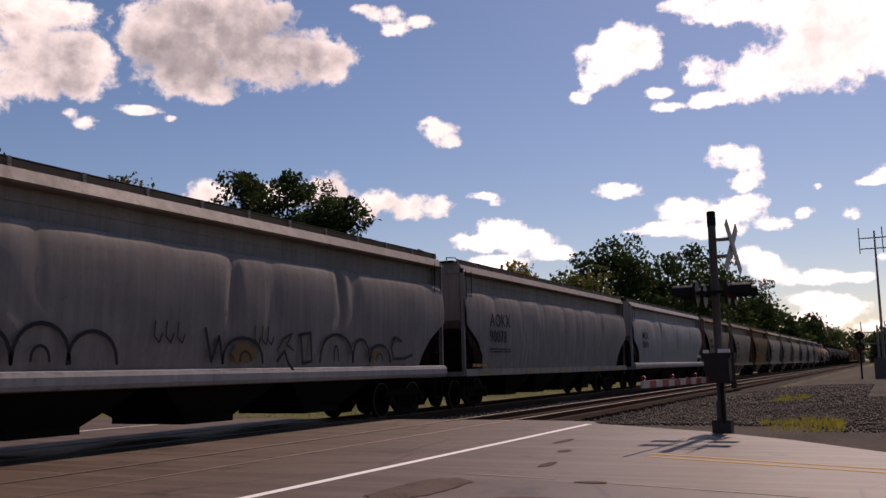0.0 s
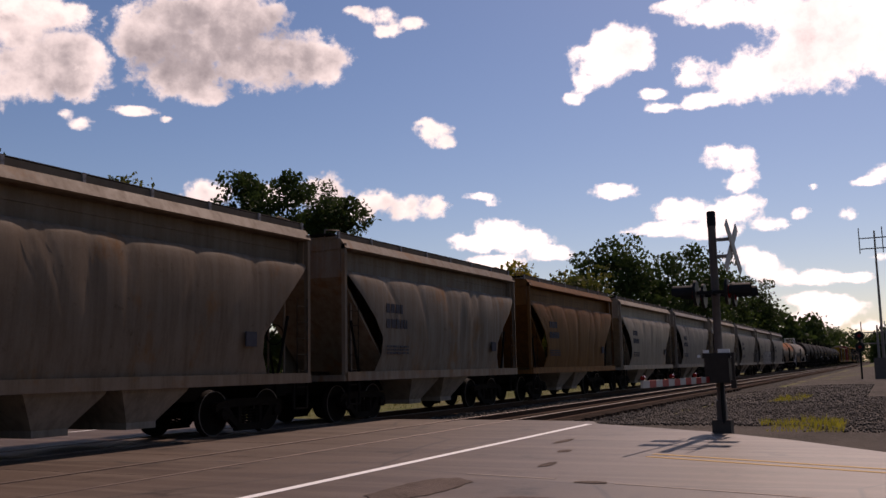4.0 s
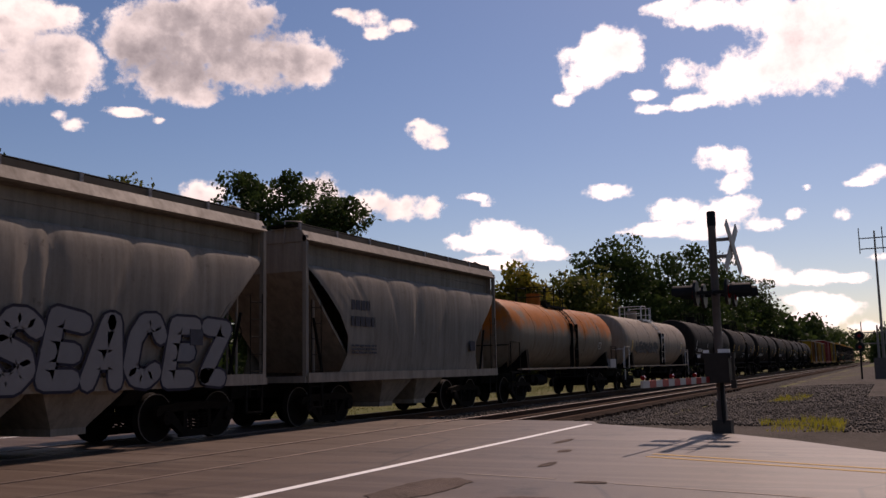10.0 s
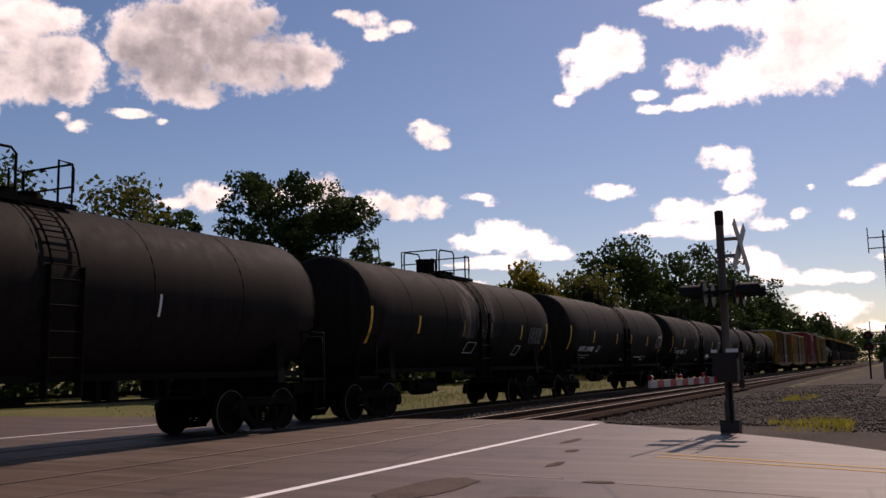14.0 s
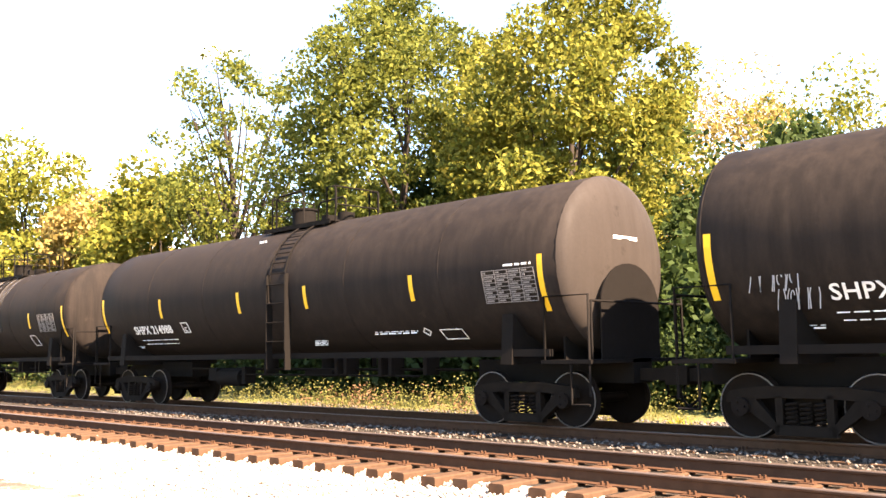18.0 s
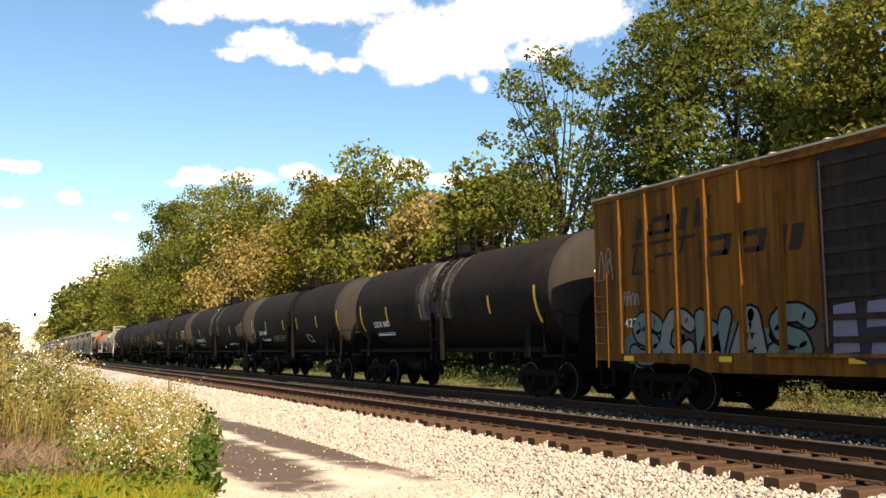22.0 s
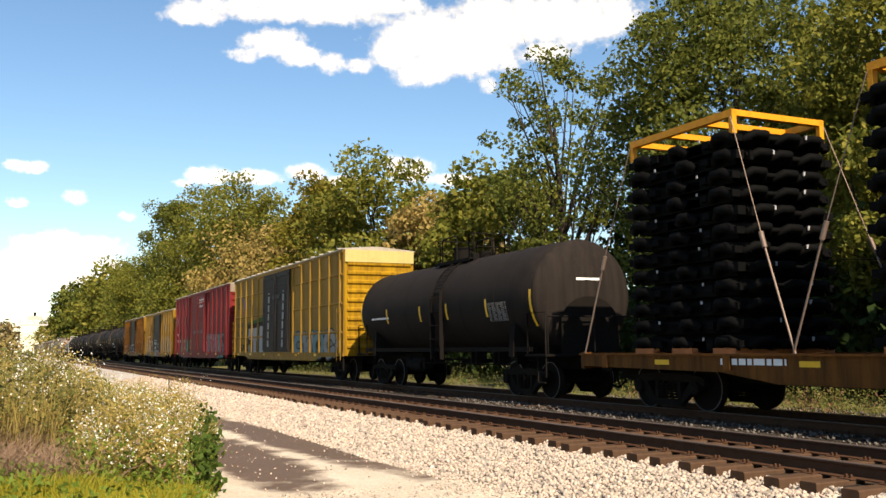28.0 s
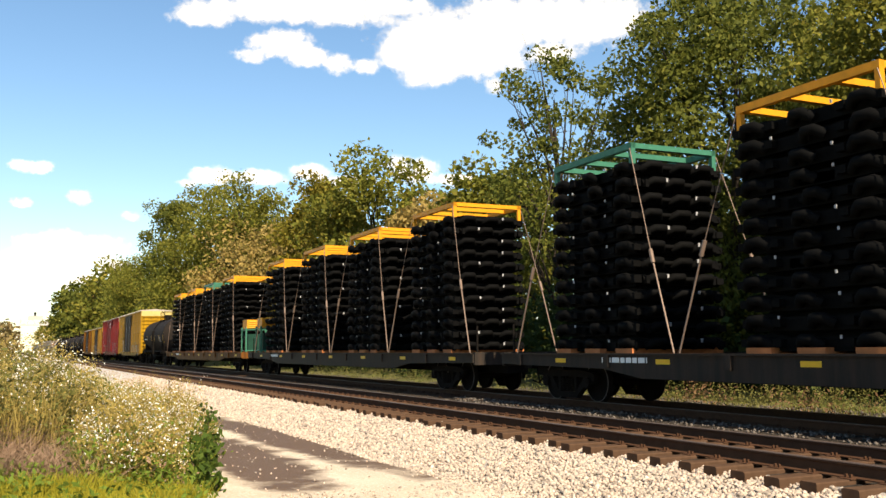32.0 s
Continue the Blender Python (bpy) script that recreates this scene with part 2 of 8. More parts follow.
DARK_BED = ground_like("oily_fouled_ballast", ((0.042, 0.034, 0.028), (0.027, 0.022, 0.018), (0.075, 0.063, 0.053)), (0.6, 18), bump=1.0, dist=0.05)
# darker copy of the tie wood for the backlit side of the road
TIE_BACKLIT = plain("creosote_dark_tie_wood", (0.06, 0.038, 0.026), 0.9, 0.0, 0.5, 5, 0.5)
SOIL = ground_like("dry_grass_and_soil", ((0.115, 0.105, 0.045), (0.075, 0.09, 0.026), (0.19, 0.155, 0.085)), (0.35, 9), bump=1.0)
GREY_GRAVEL = ground_like("grey_trackside_gravel", ((0.074, 0.060, 0.050), (0.049, 0.040, 0.033), (0.105, 0.090, 0.076)), (0.4, 14), bump=1.0)
CONCRETE = road_mat("worn_road_concrete", ((0.100, 0.068, 0.050), (0.072, 0.048, 0.036), (0.126, 0.090, 0.068)), (0.35, 7), rough=0.52, bump=0.25, dist=0.01)
ROAD_PAINT = plain("worn_white_road_paint", (0.75, 0.73, 0.70), 0.7, var=0.15)
ROAD_WORN = plain("nearly_worn_off_road_paint", (0.26, 0.21, 0.175), 0.8, var=0.4)
ROAD_YELLOW = plain("faded_yellow_road_paint", (0.45, 0.27, 0.08), 0.8, var=0.3)
PATCH = ground_like("dark_crumbled_asphalt_patch", ((0.12, 0.09, 0.076), (0.08, 0.06, 0.05), (0.17, 0.13, 0.11)), (1.2, 26), rough=0.9, bump=0.8)


def spill_mat():
    """Dried grey spill with ragged, run-down edges."""
    m, n, l, bs = _mat("dried_grey_spill")
    f = _noise(n, l, 1.0, detail=8, rough=0.7, stretch=(2.2, 1.0, 0.5))
    l.new(_mix(n, l, f, (0.05, 0.042, 0.037), (0.16, 0.14, 0.125)), bs.inputs["Base Color"])
    bs.inputs["Roughness"].default_value = 0.8
    bs.inputs["Specular IOR Level"].default_value = 0.05
    l.new(_ramp(n, l, f, 0.42, 0.60), bs.inputs["Alpha"])
    return m


SPILL = spill_mat()

# ---------------------------------------------------------------- mesh tools
class Sh:
    """A growing mesh: corners, faces, smooth flags."""

    def __init__(self):
        self.v, self.f, self.s = [], [], []

    def add(self, vs, fs, smooth=False):
        o = len(self.v)
        self.v += [tuple(p) for p in vs]
        self.f += [tuple(i + o for i in f) for f in fs]
        self.s += [smooth] * len(fs)
        return self

    def box(self, x0, x1, y0, y1, z0, z1):
        return self.add([(x0, y0, z0), (x1, y0, z0), (x1, y1, z0), (x0, y1, z0), (x0, y0, z1), (x1, y0, z1), (x1, y1, z1), (x0, y1, z1)],
                        [(3, 2, 1, 0), (4, 5, 6, 7), (0, 1, 5, 4), (1, 2, 6, 5), (2, 3, 7, 6), (3, 0, 4, 7)])

    def tube(self, pts, r, seg=8, cap=True, taper=None):
        """A round bar along pts; taper: radius at each point."""
        pts = [Vector(p) for p in pts]
        rings = []
        for i, p in enumerate(pts):
            d = (pts[min(i + 1, len(pts) - 1)] - pts[max(i - 1, 0)]).normalized()
            u = d.orthogonal().normalized() if i == 0 else (u - d * u.dot(d)).normalized()
            w = d.cross(u)
            rr = taper[i] if taper else r
            rings.append([p + (u * math.cos(a) + w * math.sin(a)) * rr for a in (2 * math.pi * k / seg for k in range(seg))])
        vs = [q for ring in rings for q in ring]
        fs = [(i * seg + k, i * seg + (k + 1) % seg, (i + 1) * seg + (k + 1) % seg, (i + 1) * seg + k) for i in range(len(pts) - 1) for k in range(seg)]
        self.add(vs, fs, seg > 5)
        if cap:
            self.add(rings[0], [tuple(range(seg))[::-1]]).add(rings[-1], [tuple(range(seg))])
        return self

    def prism(self, prof, a0, a1, axis="x"):
        """A closed outline of (p, q) pushed from a0 to a1: along x the outline is (y, z), along y it is (x, z)."""
        k = len(prof)
        mk = (lambda a, p, q: (a, p, q)) if axis == "x" else (lambda a, p, q: (p, a, q))
        vs = [mk(a0, p, q) for p, q in prof] + [mk(a1, p, q) for p, q in prof]
        fs = [(i, (i + 1) % k, k + (i + 1) % k, k + i) for i in range(k)] + [tuple(range(k))[::-1], tuple(range(k, 2 * k))]
        return self.add(vs, fs)

    def rings(self, rs, closed=True, smooth=True, caps=True):
        """A skin over rings of equal counts."""
        k = len(rs[0])
        m = k if closed else k - 1
        self.add([p for r in rs for p in r], [(i * k + j, i * k + (j + 1) % k, (i + 1) * k + (j + 1) % k, (i + 1) * k + j) for i in range(len(rs) - 1) for j in range(m)], smooth)
        if caps and closed:
            self.add(rs[0], [tuple(range(k))[::-1]]).add(rs[-1], [tuple(range(k))])
        return self

    def mesh(self, name, mat):
        me = bpy.data.meshes.new(name)
        me.from_pydata(self.v, [], self.f)
        me.polygons.foreach_set("use_smooth", self.s)
        me.materials.append(mat)
        bm = bmesh.new()
        bm.from_mesh(me)
        if len(bm.faces) < 60000:
            bmesh.ops.recalc_face_normals(bm, faces=bm.faces)
        bm.to_mesh(me)
        bm.free()
        return me


def part(name, sh, material, parent=None, label="", at=None):
    """Link a shape as one mesh object under a thing or a part."""
    data = sh if isinstance(sh, bpy.types.Mesh) else sh.mesh(name, material)
    ob = new(name, data)
    if parent is not None:
        ob.parent = parent
    if at is not None:
        ob.matrix_basis = at
    if label:
        tagged(ob, label)
    return ob


def thing(name, label, category, group="", kind="", at=None):
    ob = new(name)
    ob.empty_display_size = 0.3
    if at is not None:
        ob.matrix_basis = at
    return tagged(ob, label, category, group, kind)


def text_mesh(body, size, material, extrude=0.002, spacing=1.0, bold=0.0):
    """Lettering as a mesh: lies in x-z, faces -y, origin at its left foot."""
    cu = bpy.data.curves.new("lettering", 'FONT')
    cu.body, cu.size, cu.extrude, cu.space_character, cu.offset = body, size, extrude, spacing, bold
    cu.resolution_u = 3
    ob = bpy.data.objects.new("lettering", cu)
    me = bpy.data.meshes.new_from_object(ob)
    me.transform(Matrix.Rotation(radians(90), 4, 'X'))
    me.materials.clear()
    me.materials.append(material)
    bpy.data.objects.remove(ob)
    bpy.data.curves.remove(cu)
    return me

# ---------------------------------------------------------------- ground, road, tracks
NEAR_TRACK, TRAIN_TRACK, GAUGE = 9.20, 13.35, 1.50
ROAD_X0, ROAD_X1 = 6.95, 21.6


def smooth_step(a, b, x):
    t = min(1, max(0, (x - a) / (b - a)))
    return t * t * (3 - 2 * t)


def ground_z(x, y):
    """Height of the soil: below the track bed, level with the road at the crossing."""
    left = -0.62 + 0.30 * smooth_step(3.2, 0.5, y) - 0.1 * smooth_step(-4, -14, y)
    left += 0.35 * smooth_step(16.5, 30, y)
    right = -0.30 + 0.12 * smooth_step(6.5, 2.0, y)
    far = smooth_step(15.5, 18.0, y)
    z = left + (right - left) * smooth_step(4.5, 8.0, x)
    road_w = smooth_step(ROAD_X0 - 2.2, ROAD_X0 + 0.3, x) * smooth_step(ROAD_X1 + 2.0, ROAD_X1 - 0.6, x)
    z += (-0.07 - z) * road_w
    z += 0.05 * noise.noise((x * 0.35, y * 0.35, 0)) * (1 - road_w) * smooth_step(400, 60, abs(x) + abs(y))
    if 6.9 < y < 15.8:
        z = min(z, -0.5)
    return z


def axis_steps(lo, hi, fine_lo, fine_hi, step):
    out, p, s = [], fine_lo, step
    while p > lo:
        s *= 1.35
        p -= s
        out.append(max(p, lo))
    out = out[::-1]
    p = fine_lo
    while p < fine_hi:
        out.append(p)
        p += step
    s = step
    while p < hi:
        out.append(p)
        s *= 1.35
        p += s
    return out + [hi]


def build_ground():
    xs = axis_steps(-4500, 4500, -60, 60, 0.8)
    ys = axis_steps(-2500, 4500, -12, 40, 0.5)
    vs = [(x, y, ground_z(x, y)) for y in ys for x in xs]
    k = len(xs)
    sh = Sh().add(vs, [(j * k + i, j * k + i + 1, (j + 1) * k + i + 1, (j + 1) * k + i) for j in range(len(ys) - 1) for i in range(k - 1)], True)
    g = part("ground", sh, SOIL)
    tagged(g, "dry autumn grass and bare soil beside the railway", "ground", kind="structure")


build_ground()


def ground_sheet(name, label, material, outline, lift, step=0.5, wobble=0.35, seed=0, top=None):
    """A patch of ground with an uneven outline, draped over the soil."""
    x0, x1, y0, y1 = outline
    nx, ny = max(2, int((x1 - x0) / step)), max(2, int((y1 - y0) / step))
    vs = []
    for j in range(ny + 1):
        for i in range(nx + 1):
            u, v = i / nx, j / ny
            x, y = x0 + (x1 - x0) * u, y0 + (y1 - y0) * v
            if j in (0, ny):
                y += wobble * noise.noise((x * 0.6, seed, j)) * 2
            if i in (0, nx):
                x += wobble * noise.noise((seed, y * 0.6, i)) * 2
            z = (top(x, y) if top else ground_z(x, y)) + lift
            vs.append((x, y, z))
    k = nx + 1
    sh = Sh().add(vs, [(j * k + i, j * k + i + 1, (j + 1) * k + i + 1, (j + 1) * k + i) for j in range(ny) for i in range(nx)], True)
    return tagged(part(name, sh, material), label, "ground", kind="structure")


ground_sheet("gravel_path", "pale sandy gravel service path beside the ballast", GRAVEL, (-260, 6.0, 1.0, 6.6), 0.02, 1.0, 0.4, 3)
ground_sheet("grey_gravel", "grey gravel shoulder between road and tracks", GREY_GRAVEL, (14.0, 220, 1.4, 7.0), 0.02, 1.0, 0.5, 5)
ground_sheet("grey_gravel_yard", "worn grey gravel lot beside the road", GREY_GRAVEL, (12.8, 160, -7, 1.9), 0.015, 1.2, 0.6, 8)
ground_sheet("dirt_verge", "bare pinkish dirt and gravel beyond the rails", GREY_GRAVEL, (-90, 6.2, 15.9, 20.6), 0.03, 0.8, 0.9, 9)


def bed_profile(side_near, side_far):
    """Cross-section of both ballast beds from near toe to far toe."""
    return [(side_near, -0.62), (6.8, -0.46), (7.55, -0.33), (7.85, -0.29), (8.1, -0.22), (10.4, -0.20), (10.9, -0.25), (11.6, -0.25), (12.0, -0.18), (14.7, -0.18), (15.1, -0.22), (15.8, -0.42), (side_far, -0.66)]


def build_bed(x0, x1, label, material, lo, hi):
    prof = bed_profile(5.9, 16.6)
    sub = []
    for (ya, za), (yb, zb) in zip(prof, prof[1:]):
        n = max(1, int((yb - ya) / 0.3))
        sub += [(ya + (yb - ya) * i / n, za + (zb - za) * i / n) for i in range(n)]
    sub.append(prof[-1])
    sub = [p for p in sub if lo <= p[0] <= hi]
    near = axis_steps(x0, x1, max(x0, -30), min(x1, 45), 0.4) if x0 < -30 or x1 > 45 else axis_steps(x0, x1, x0, x1, 0.4)
    rs = [[(x, y, z + 0.025 * noise.noise((x * 2.3, y * 2.3, 4))) for y, z in sub] for x in near]
    sh = Sh().rings(rs, closed=False)
    return tagged(part("ballast_bed", sh, material), label, "ballast", kind="structure")


build_bed(-1500, ROAD_X0, "pale crushed limestone shoulder of the near track", BALLAST, 5.0, 8.2)
build_bed(-1500, ROAD_X0, "oil-darkened ballast between and under the rails", DARK_BED, 8.05, 17)
# right of the road the dark bed colour stands in for backlight
build_bed(ROAD_X1 - 0.2, 1500, "crushed stone ballast under two tracks, darkened as if backlit", DARK_BED, 5.0, 17)


def rail_line(y):
    """One rail: foot, web and polished head, full length."""
    t = thing("rail", "rusty steel rail with a polished head spiked to wooden ties", "rail", "rails of the two tracks", "structure")
    foot = [(-0.07, -0.172), (0.07, -0.172), (0.07, -0.16), (0.012, -0.14), (0.009, -0.045), (0.034, -0.035), (0.036, -0.012), (-0.036, -0.012), (-0.034, -0.035), (-0.009, -0.045), (-0.012, -0.14), (-0.07, -0.16)]
    part("web", Sh().prism([(y + p, q) for p, q in foot], -1500, 1500), RAIL_RUST, t)
    part("rail_head", Sh().prism([(y - 0.036, -0.012), (y + 0.036, -0.012), (y + 0.033, -0.003), (y + 0.026, 0), (y - 0.026, 0), (y - 0.033, -0.003)], -1500, 1500), RAIL_HEAD, t, "polished running surface")


RAILS_Y = [c + s * GAUGE / 2 for c in (NEAR_TRACK, TRAIN_TRACK) for s in (-1, 1)]
for ry_ in RAILS_Y:
    rail_line(ry_)


def build_road():
    road = thing("road", "worn concrete road crossing the two railway tracks", "road", kind="structure")
    # strips between the flangeways
    cuts = [-60.0]
    for y in RAILS_Y:
        inner = 0.09 if RAILS_Y.index(y) % 2 == 0 else 0.05
        outer = 0.05 if RAILS_Y.index(y) % 2 == 0 else 0.09
        cuts += [y - outer - 0.0, y + inner]
    cuts.append(70.0)
    for a, b in zip(cuts[::2], cuts[1::2]):
        segs = [(ROAD_X0, ROAD_X1)]
        if a > 7 and b < 15:
            w = (ROAD_X1 - ROAD_X0) / 6
            segs = [(ROAD_X0 + i * w + 0.012, ROAD_X0 + (i + 1) * w - 0.012) for i in range(6)]
        if b < 9:          # approach: the kerb line bends with the corner
            edge = [(21.2, 6.3), (20.4, 6.0), (18.2, 3.1), (16.6, 1.6), (14.4, 0.0), (13.2, -3), (13.0, -60)]
            poly = [(ROAD_X0 + 0.2, -60), (ROAD_X0, b), (ROAD_X1, b)] + edge
            k = len(poly)
            sh = Sh().add([(x, y, -0.012) for x, y in poly] + [(x, y, -0.35) for x, y in poly], [tuple(range(k)), tuple(range(k, 2 * k))[::-1]] + [(i, (i + 1) % k, k + (i + 1) % k, k + i) for i in range(k)])
            part("road_slab", sh, CONCRETE, road)
            continue
        for x0, x1 in segs:
            part("road_slab", Sh().box(x0, x1, a, b, -0.35, -0.012), CONCRETE, road)
    return road


build_road()


def stripe(label, material, pts, width, z=-0.008):
    """A painted line along pts on the road."""
    sh = Sh()
    for (ax, ay), (bx, by) in zip(pts, pts[1:]):
        d = Vector((bx - ax, by - ay, 0)).normalized()
        w = Vector((-d.y, d.x, 0)) * width / 2
        q = [Vector((ax, ay, z)) - w, Vector((bx, by, z)) - w, Vector((bx, by, z)) + w, Vector((ax, ay, z)) + w]
        sh.add(q + [p - Vector((0, 0, 0.003)) for p in q], [(0, 1, 2, 3), (0, 1, 5, 4), (1, 2, 6, 5), (2, 3, 7, 6), (3, 0, 4, 7)])
    return tagged(part("road_marking", sh, material), label, "road marking", kind="structure")


stripe("solid white stop line painted across the road", ROAD_PAINT, [(7.6, 6.14), (20.2, 6.14)], 0.14)
stripe("worn white lane line", ROAD_WORN, [(10.62, 4.8), (10.42, 3.6)], 0.06)
stripe("worn white lane line", ROAD_WORN, [(10.2, 2.85), (9.62, 0.6), (9.0, -4)], 0.06)
stripe("faded yellow centre line", ROAD_YELLOW, [(13.25, 3.2), (12.7, 1.9), (12.0, 0.2), (11, -5)], 0.10)
stripe("faded yellow centre line", ROAD_YELLOW, [(13.65, 3.2), (13.1, 1.9), (12.4, 0.2), (11.4, -5)], 0.10)
stripe("white edge line on the far approach", ROAD_PAINT, [(7.9, 17.4), (20.5, 17.2)], 0.12)
stripe("white edge line on the far approach", ROAD_PAINT, [(9.9, 22.2), (13.9, 24.0)], 0.12)


def road_patch(cx, cy, rx, ry, seed):
    pts = []
    for k in range(40):
        a = 2 * math.pi * k / 40
        r = 1 + 0.3 * noise.noise((math.cos(a) * 1.5, math.sin(a) * 1.5, seed)) + 0.15 * noise.noise((math.cos(a) * 6, math.sin(a) * 6, seed))
        pts.append((cx + rx * r * math.cos(a), cy + ry * r * math.sin(a), -0.004))
    tagged(part("asphalt_patch", Sh().add(pts, [tuple(range(40))]), PATCH), "dark crumbled asphalt patch in the road", "road patch", kind="structure")


road_patch(9.2, 4.7, 1.05, 0.35, 1)
road_patch(11.9, 4.2, 0.35, 0.07, 6)
road_patch(15.6, 5.2, 0.5, 0.08, 7)
road_patch(10.2, 3.1, 0.10, 0.18, 8)
road_patch(8.6, 3.2, 0.25, 0.6, 9)
road_patch(13.8, 4.6, 0.22, 0.09, 10)

# ---------------------------------------------------------------- clouds on a far layer
WIND = Vector((0, 2.5, 0))
CLOUDS = []
LAYER = 420.0


def cloud_material(name, tones, glow, edge=0.30):
    m, n, l, bs = _mat(name)
    n.remove(bs)
    at = n.new("ShaderNodeAttribute")
    at.attribute_name = "vapour"
    geo = n.new("ShaderNodeTexCoord")
    oi = n.new("ShaderNodeObjectInfo")
    off = n.new("ShaderNodeVectorMath")
    off.operation = 'ADD'
    mul = n.new("ShaderNodeMath")
    mul.operation = 'MULTIPLY'
    mul.inputs[1].default_value = 57.0
    l.new(oi.outputs["Random"], mul.inputs[0])
    l.new(geo.outputs["UV"], off.inputs[0])
    l.new(mul.outputs[0], off.inputs[1])
    # the lettered scale: texture lives in the sheet's own degrees
    big, fine = n.new("ShaderNodeTexNoise"), n.new("ShaderNodeTexNoise")
    for t, s, d in ((big, 0.95, 7), (fine, 3.0, 6)):
        t.inputs["Scale"].default_value, t.inputs["Detail"].default_value, t.inputs["Roughness"].default_value = s, d, 0.58
        l.new(off.outputs[0], t.inputs["Vector"])

    def madd(a, k, b):
        x = n.new("ShaderNodeMath")
        x.operation = 'MULTIPLY_ADD'
        l.new(a, x.inputs[0])
        x.inputs[1].default_value = k
        if isinstance(b, float):
            x.inputs[2].default_value = b
        else:
            l.new(b, x.inputs[2])
        return x.outputs[0]

    soft = n.new("ShaderNodeTexNoise")
    soft.inputs["Scale"].default_value, soft.inputs["Detail"].default_value, soft.inputs["Roughness"].default_value = 0.42, 4, 0.5
    l.new(off.outputs[0], soft.inputs["Vector"])
    d = madd(big.outputs["Fac"], 1.8, madd(fine.outputs["Fac"], 0.5, at.outputs["Fac"]))
    alpha = _ramp(n, l, madd(d, 0.5, -0.60), -0.0, edge)
    alpha.node.color_ramp.interpolation = 'EASE'
    deep_at = n.new("ShaderNodeAttribute")
    deep_at.attribute_name = "belly"
    # thickness of the cloud towards its shaded side, broken by billows
    body = madd(soft.outputs["Fac"], 1.25, madd(big.outputs["Fac"], 0.8, madd(fine.outputs["Fac"], 0.12, deep_at.outputs["Fac"])))
    core = _ramp(n, l, madd(body, 0.62, -0.70), 0.10, 0.72)
    core.node.color_ramp.elements[0].color = (1.0, 0.99, 0.985, 1)
    core.node.color_ramp.elements[1].color = (*tones[2], 1)
    e = core.node.color_ramp.elements.new(0.30)
    e.color = (*tones[0], 1)
    e = core.node.color_ramp.elements.new(0.50)
    e.color = (*tones[1], 1)
    em = n.new("ShaderNodeEmission")
    em.inputs["Strength"].default_value = glow
    l.new(core, em.inputs[0])
    tr = n.new("ShaderNodeBsdfTransparent")
    mx = n.new("ShaderNodeMixShader")
    l.new(alpha, mx.inputs[0])
    l.new(tr.outputs[0], mx.inputs[1])
    l.new(em.outputs[0], mx.inputs[2])
    l.new(mx.outputs[0], n["Material Output"].inputs[0])
    m.cycles.emission_sampling = 'NONE'
    return m


CLOUD_GLOW = 1.8
CLOUD = cloud_material("grey_bellied_cloud", ((0.72, 0.71, 0.73), (0.42, 0.42, 0.45), (0.24, 0.24, 0.27)), 1.5)
CLOUD_BRIGHT = cloud_material("sunlit_cloud", ((0.95, 0.93, 0.94), (0.82, 0.81, 0.83), (0.55, 0.55, 0.58)), CLOUD_GLOW)
CLOUD_SOFT = cloud_material("hazy_white_cloud", ((0.98, 0.97, 0.97), (0.92, 0.92, 0.94), (0.78, 0.79, 0.82)), 0.76, 0.44)


def cloud(t0, az, el, puffs):
    """A cloud seen at time t0 at azimuth az (degrees right of straight across) and elevation el;
    puffs: (east, up, half width, half height, weight) in degrees from there."""
    d = min(4300.0, LAYER / math.sin(radians(el)))
    a, e = radians(az), radians(el)
    centre = Vector((math.sin(a) * math.cos(e), math.cos(a) * math.cos(e), math.sin(e))) * d + Vector((0, 0, EYE_Z))
    m = look(centre, (0, 0, EYE_Z))
    x0, x1 = min(p[0] - p[2] for p in puffs) - 1.2, max(p[0] + p[2] for p in puffs) + 1.2
    y0, y1 = min(p[1] - p[3] for p in puffs) - 1.2, max(p[1] + p[3] for p in puffs) + 1.2
    nx, ny = max(8, int((x1 - x0) * 4)), max(8, int((y1 - y0) * 4))
    k = d * math.tan(radians(1))
    vs, dens, belly, uv = [], [], [], []
    for j in range(ny + 1):
        for i in range(nx + 1):
            x, y = x0 + (x1 - x0) * i / nx, y0 + (y1 - y0) * j / ny
            # the sheet faces the eye: its own x runs to the viewer's left
            vs.append((-x * k, y * k, 0))
            best = -1.0
            for px, py, pw, ph, wt in puffs:
                q = 1 - math.sqrt(((x - px) / pw) ** 2 + ((y - py) / ph) ** 2)
                best = max(best, min(q * 1.45, 0.85) * wt if q > 0 else q * 1.7)
            dens.append(best)
            belly.append(1 - math.exp(-0.85 * (sum(wt * min(1.0, ph / 1.7) * math.exp(-1.5 * (((x - px) / pw) ** 2 + ((y + 0.12 * ph - py) / ph) ** 2)) for px, py, pw, ph, wt in puffs)) ** 1.3))
            uv.append((x, y))
    fs = [(j * (nx + 1) + i, j * (nx + 1) + i + 1, (j + 1) * (nx + 1) + i + 1, (j + 1) * (nx + 1) + i) for j in range(ny) for i in range(nx)]
    me = bpy.data.meshes.new("cloud")
    me.from_pydata(vs, [], fs)
    at = me.attributes.new("vapour", 'FLOAT', 'POINT')
    at.data.foreach_set("value", dens)
    me.attributes.new("belly", 'FLOAT', 'POINT').data.foreach_set("value", belly)
    lay = me.uv_layers.new(name="UVMap")
    for lp in me.loops:
        lay.data[lp.index].uv = uv[lp.vertex_index]
    me.materials.append(CLOUD if 20 < az < 64 else CLOUD_BRIGHT if az > 0 else CLOUD_SOFT)
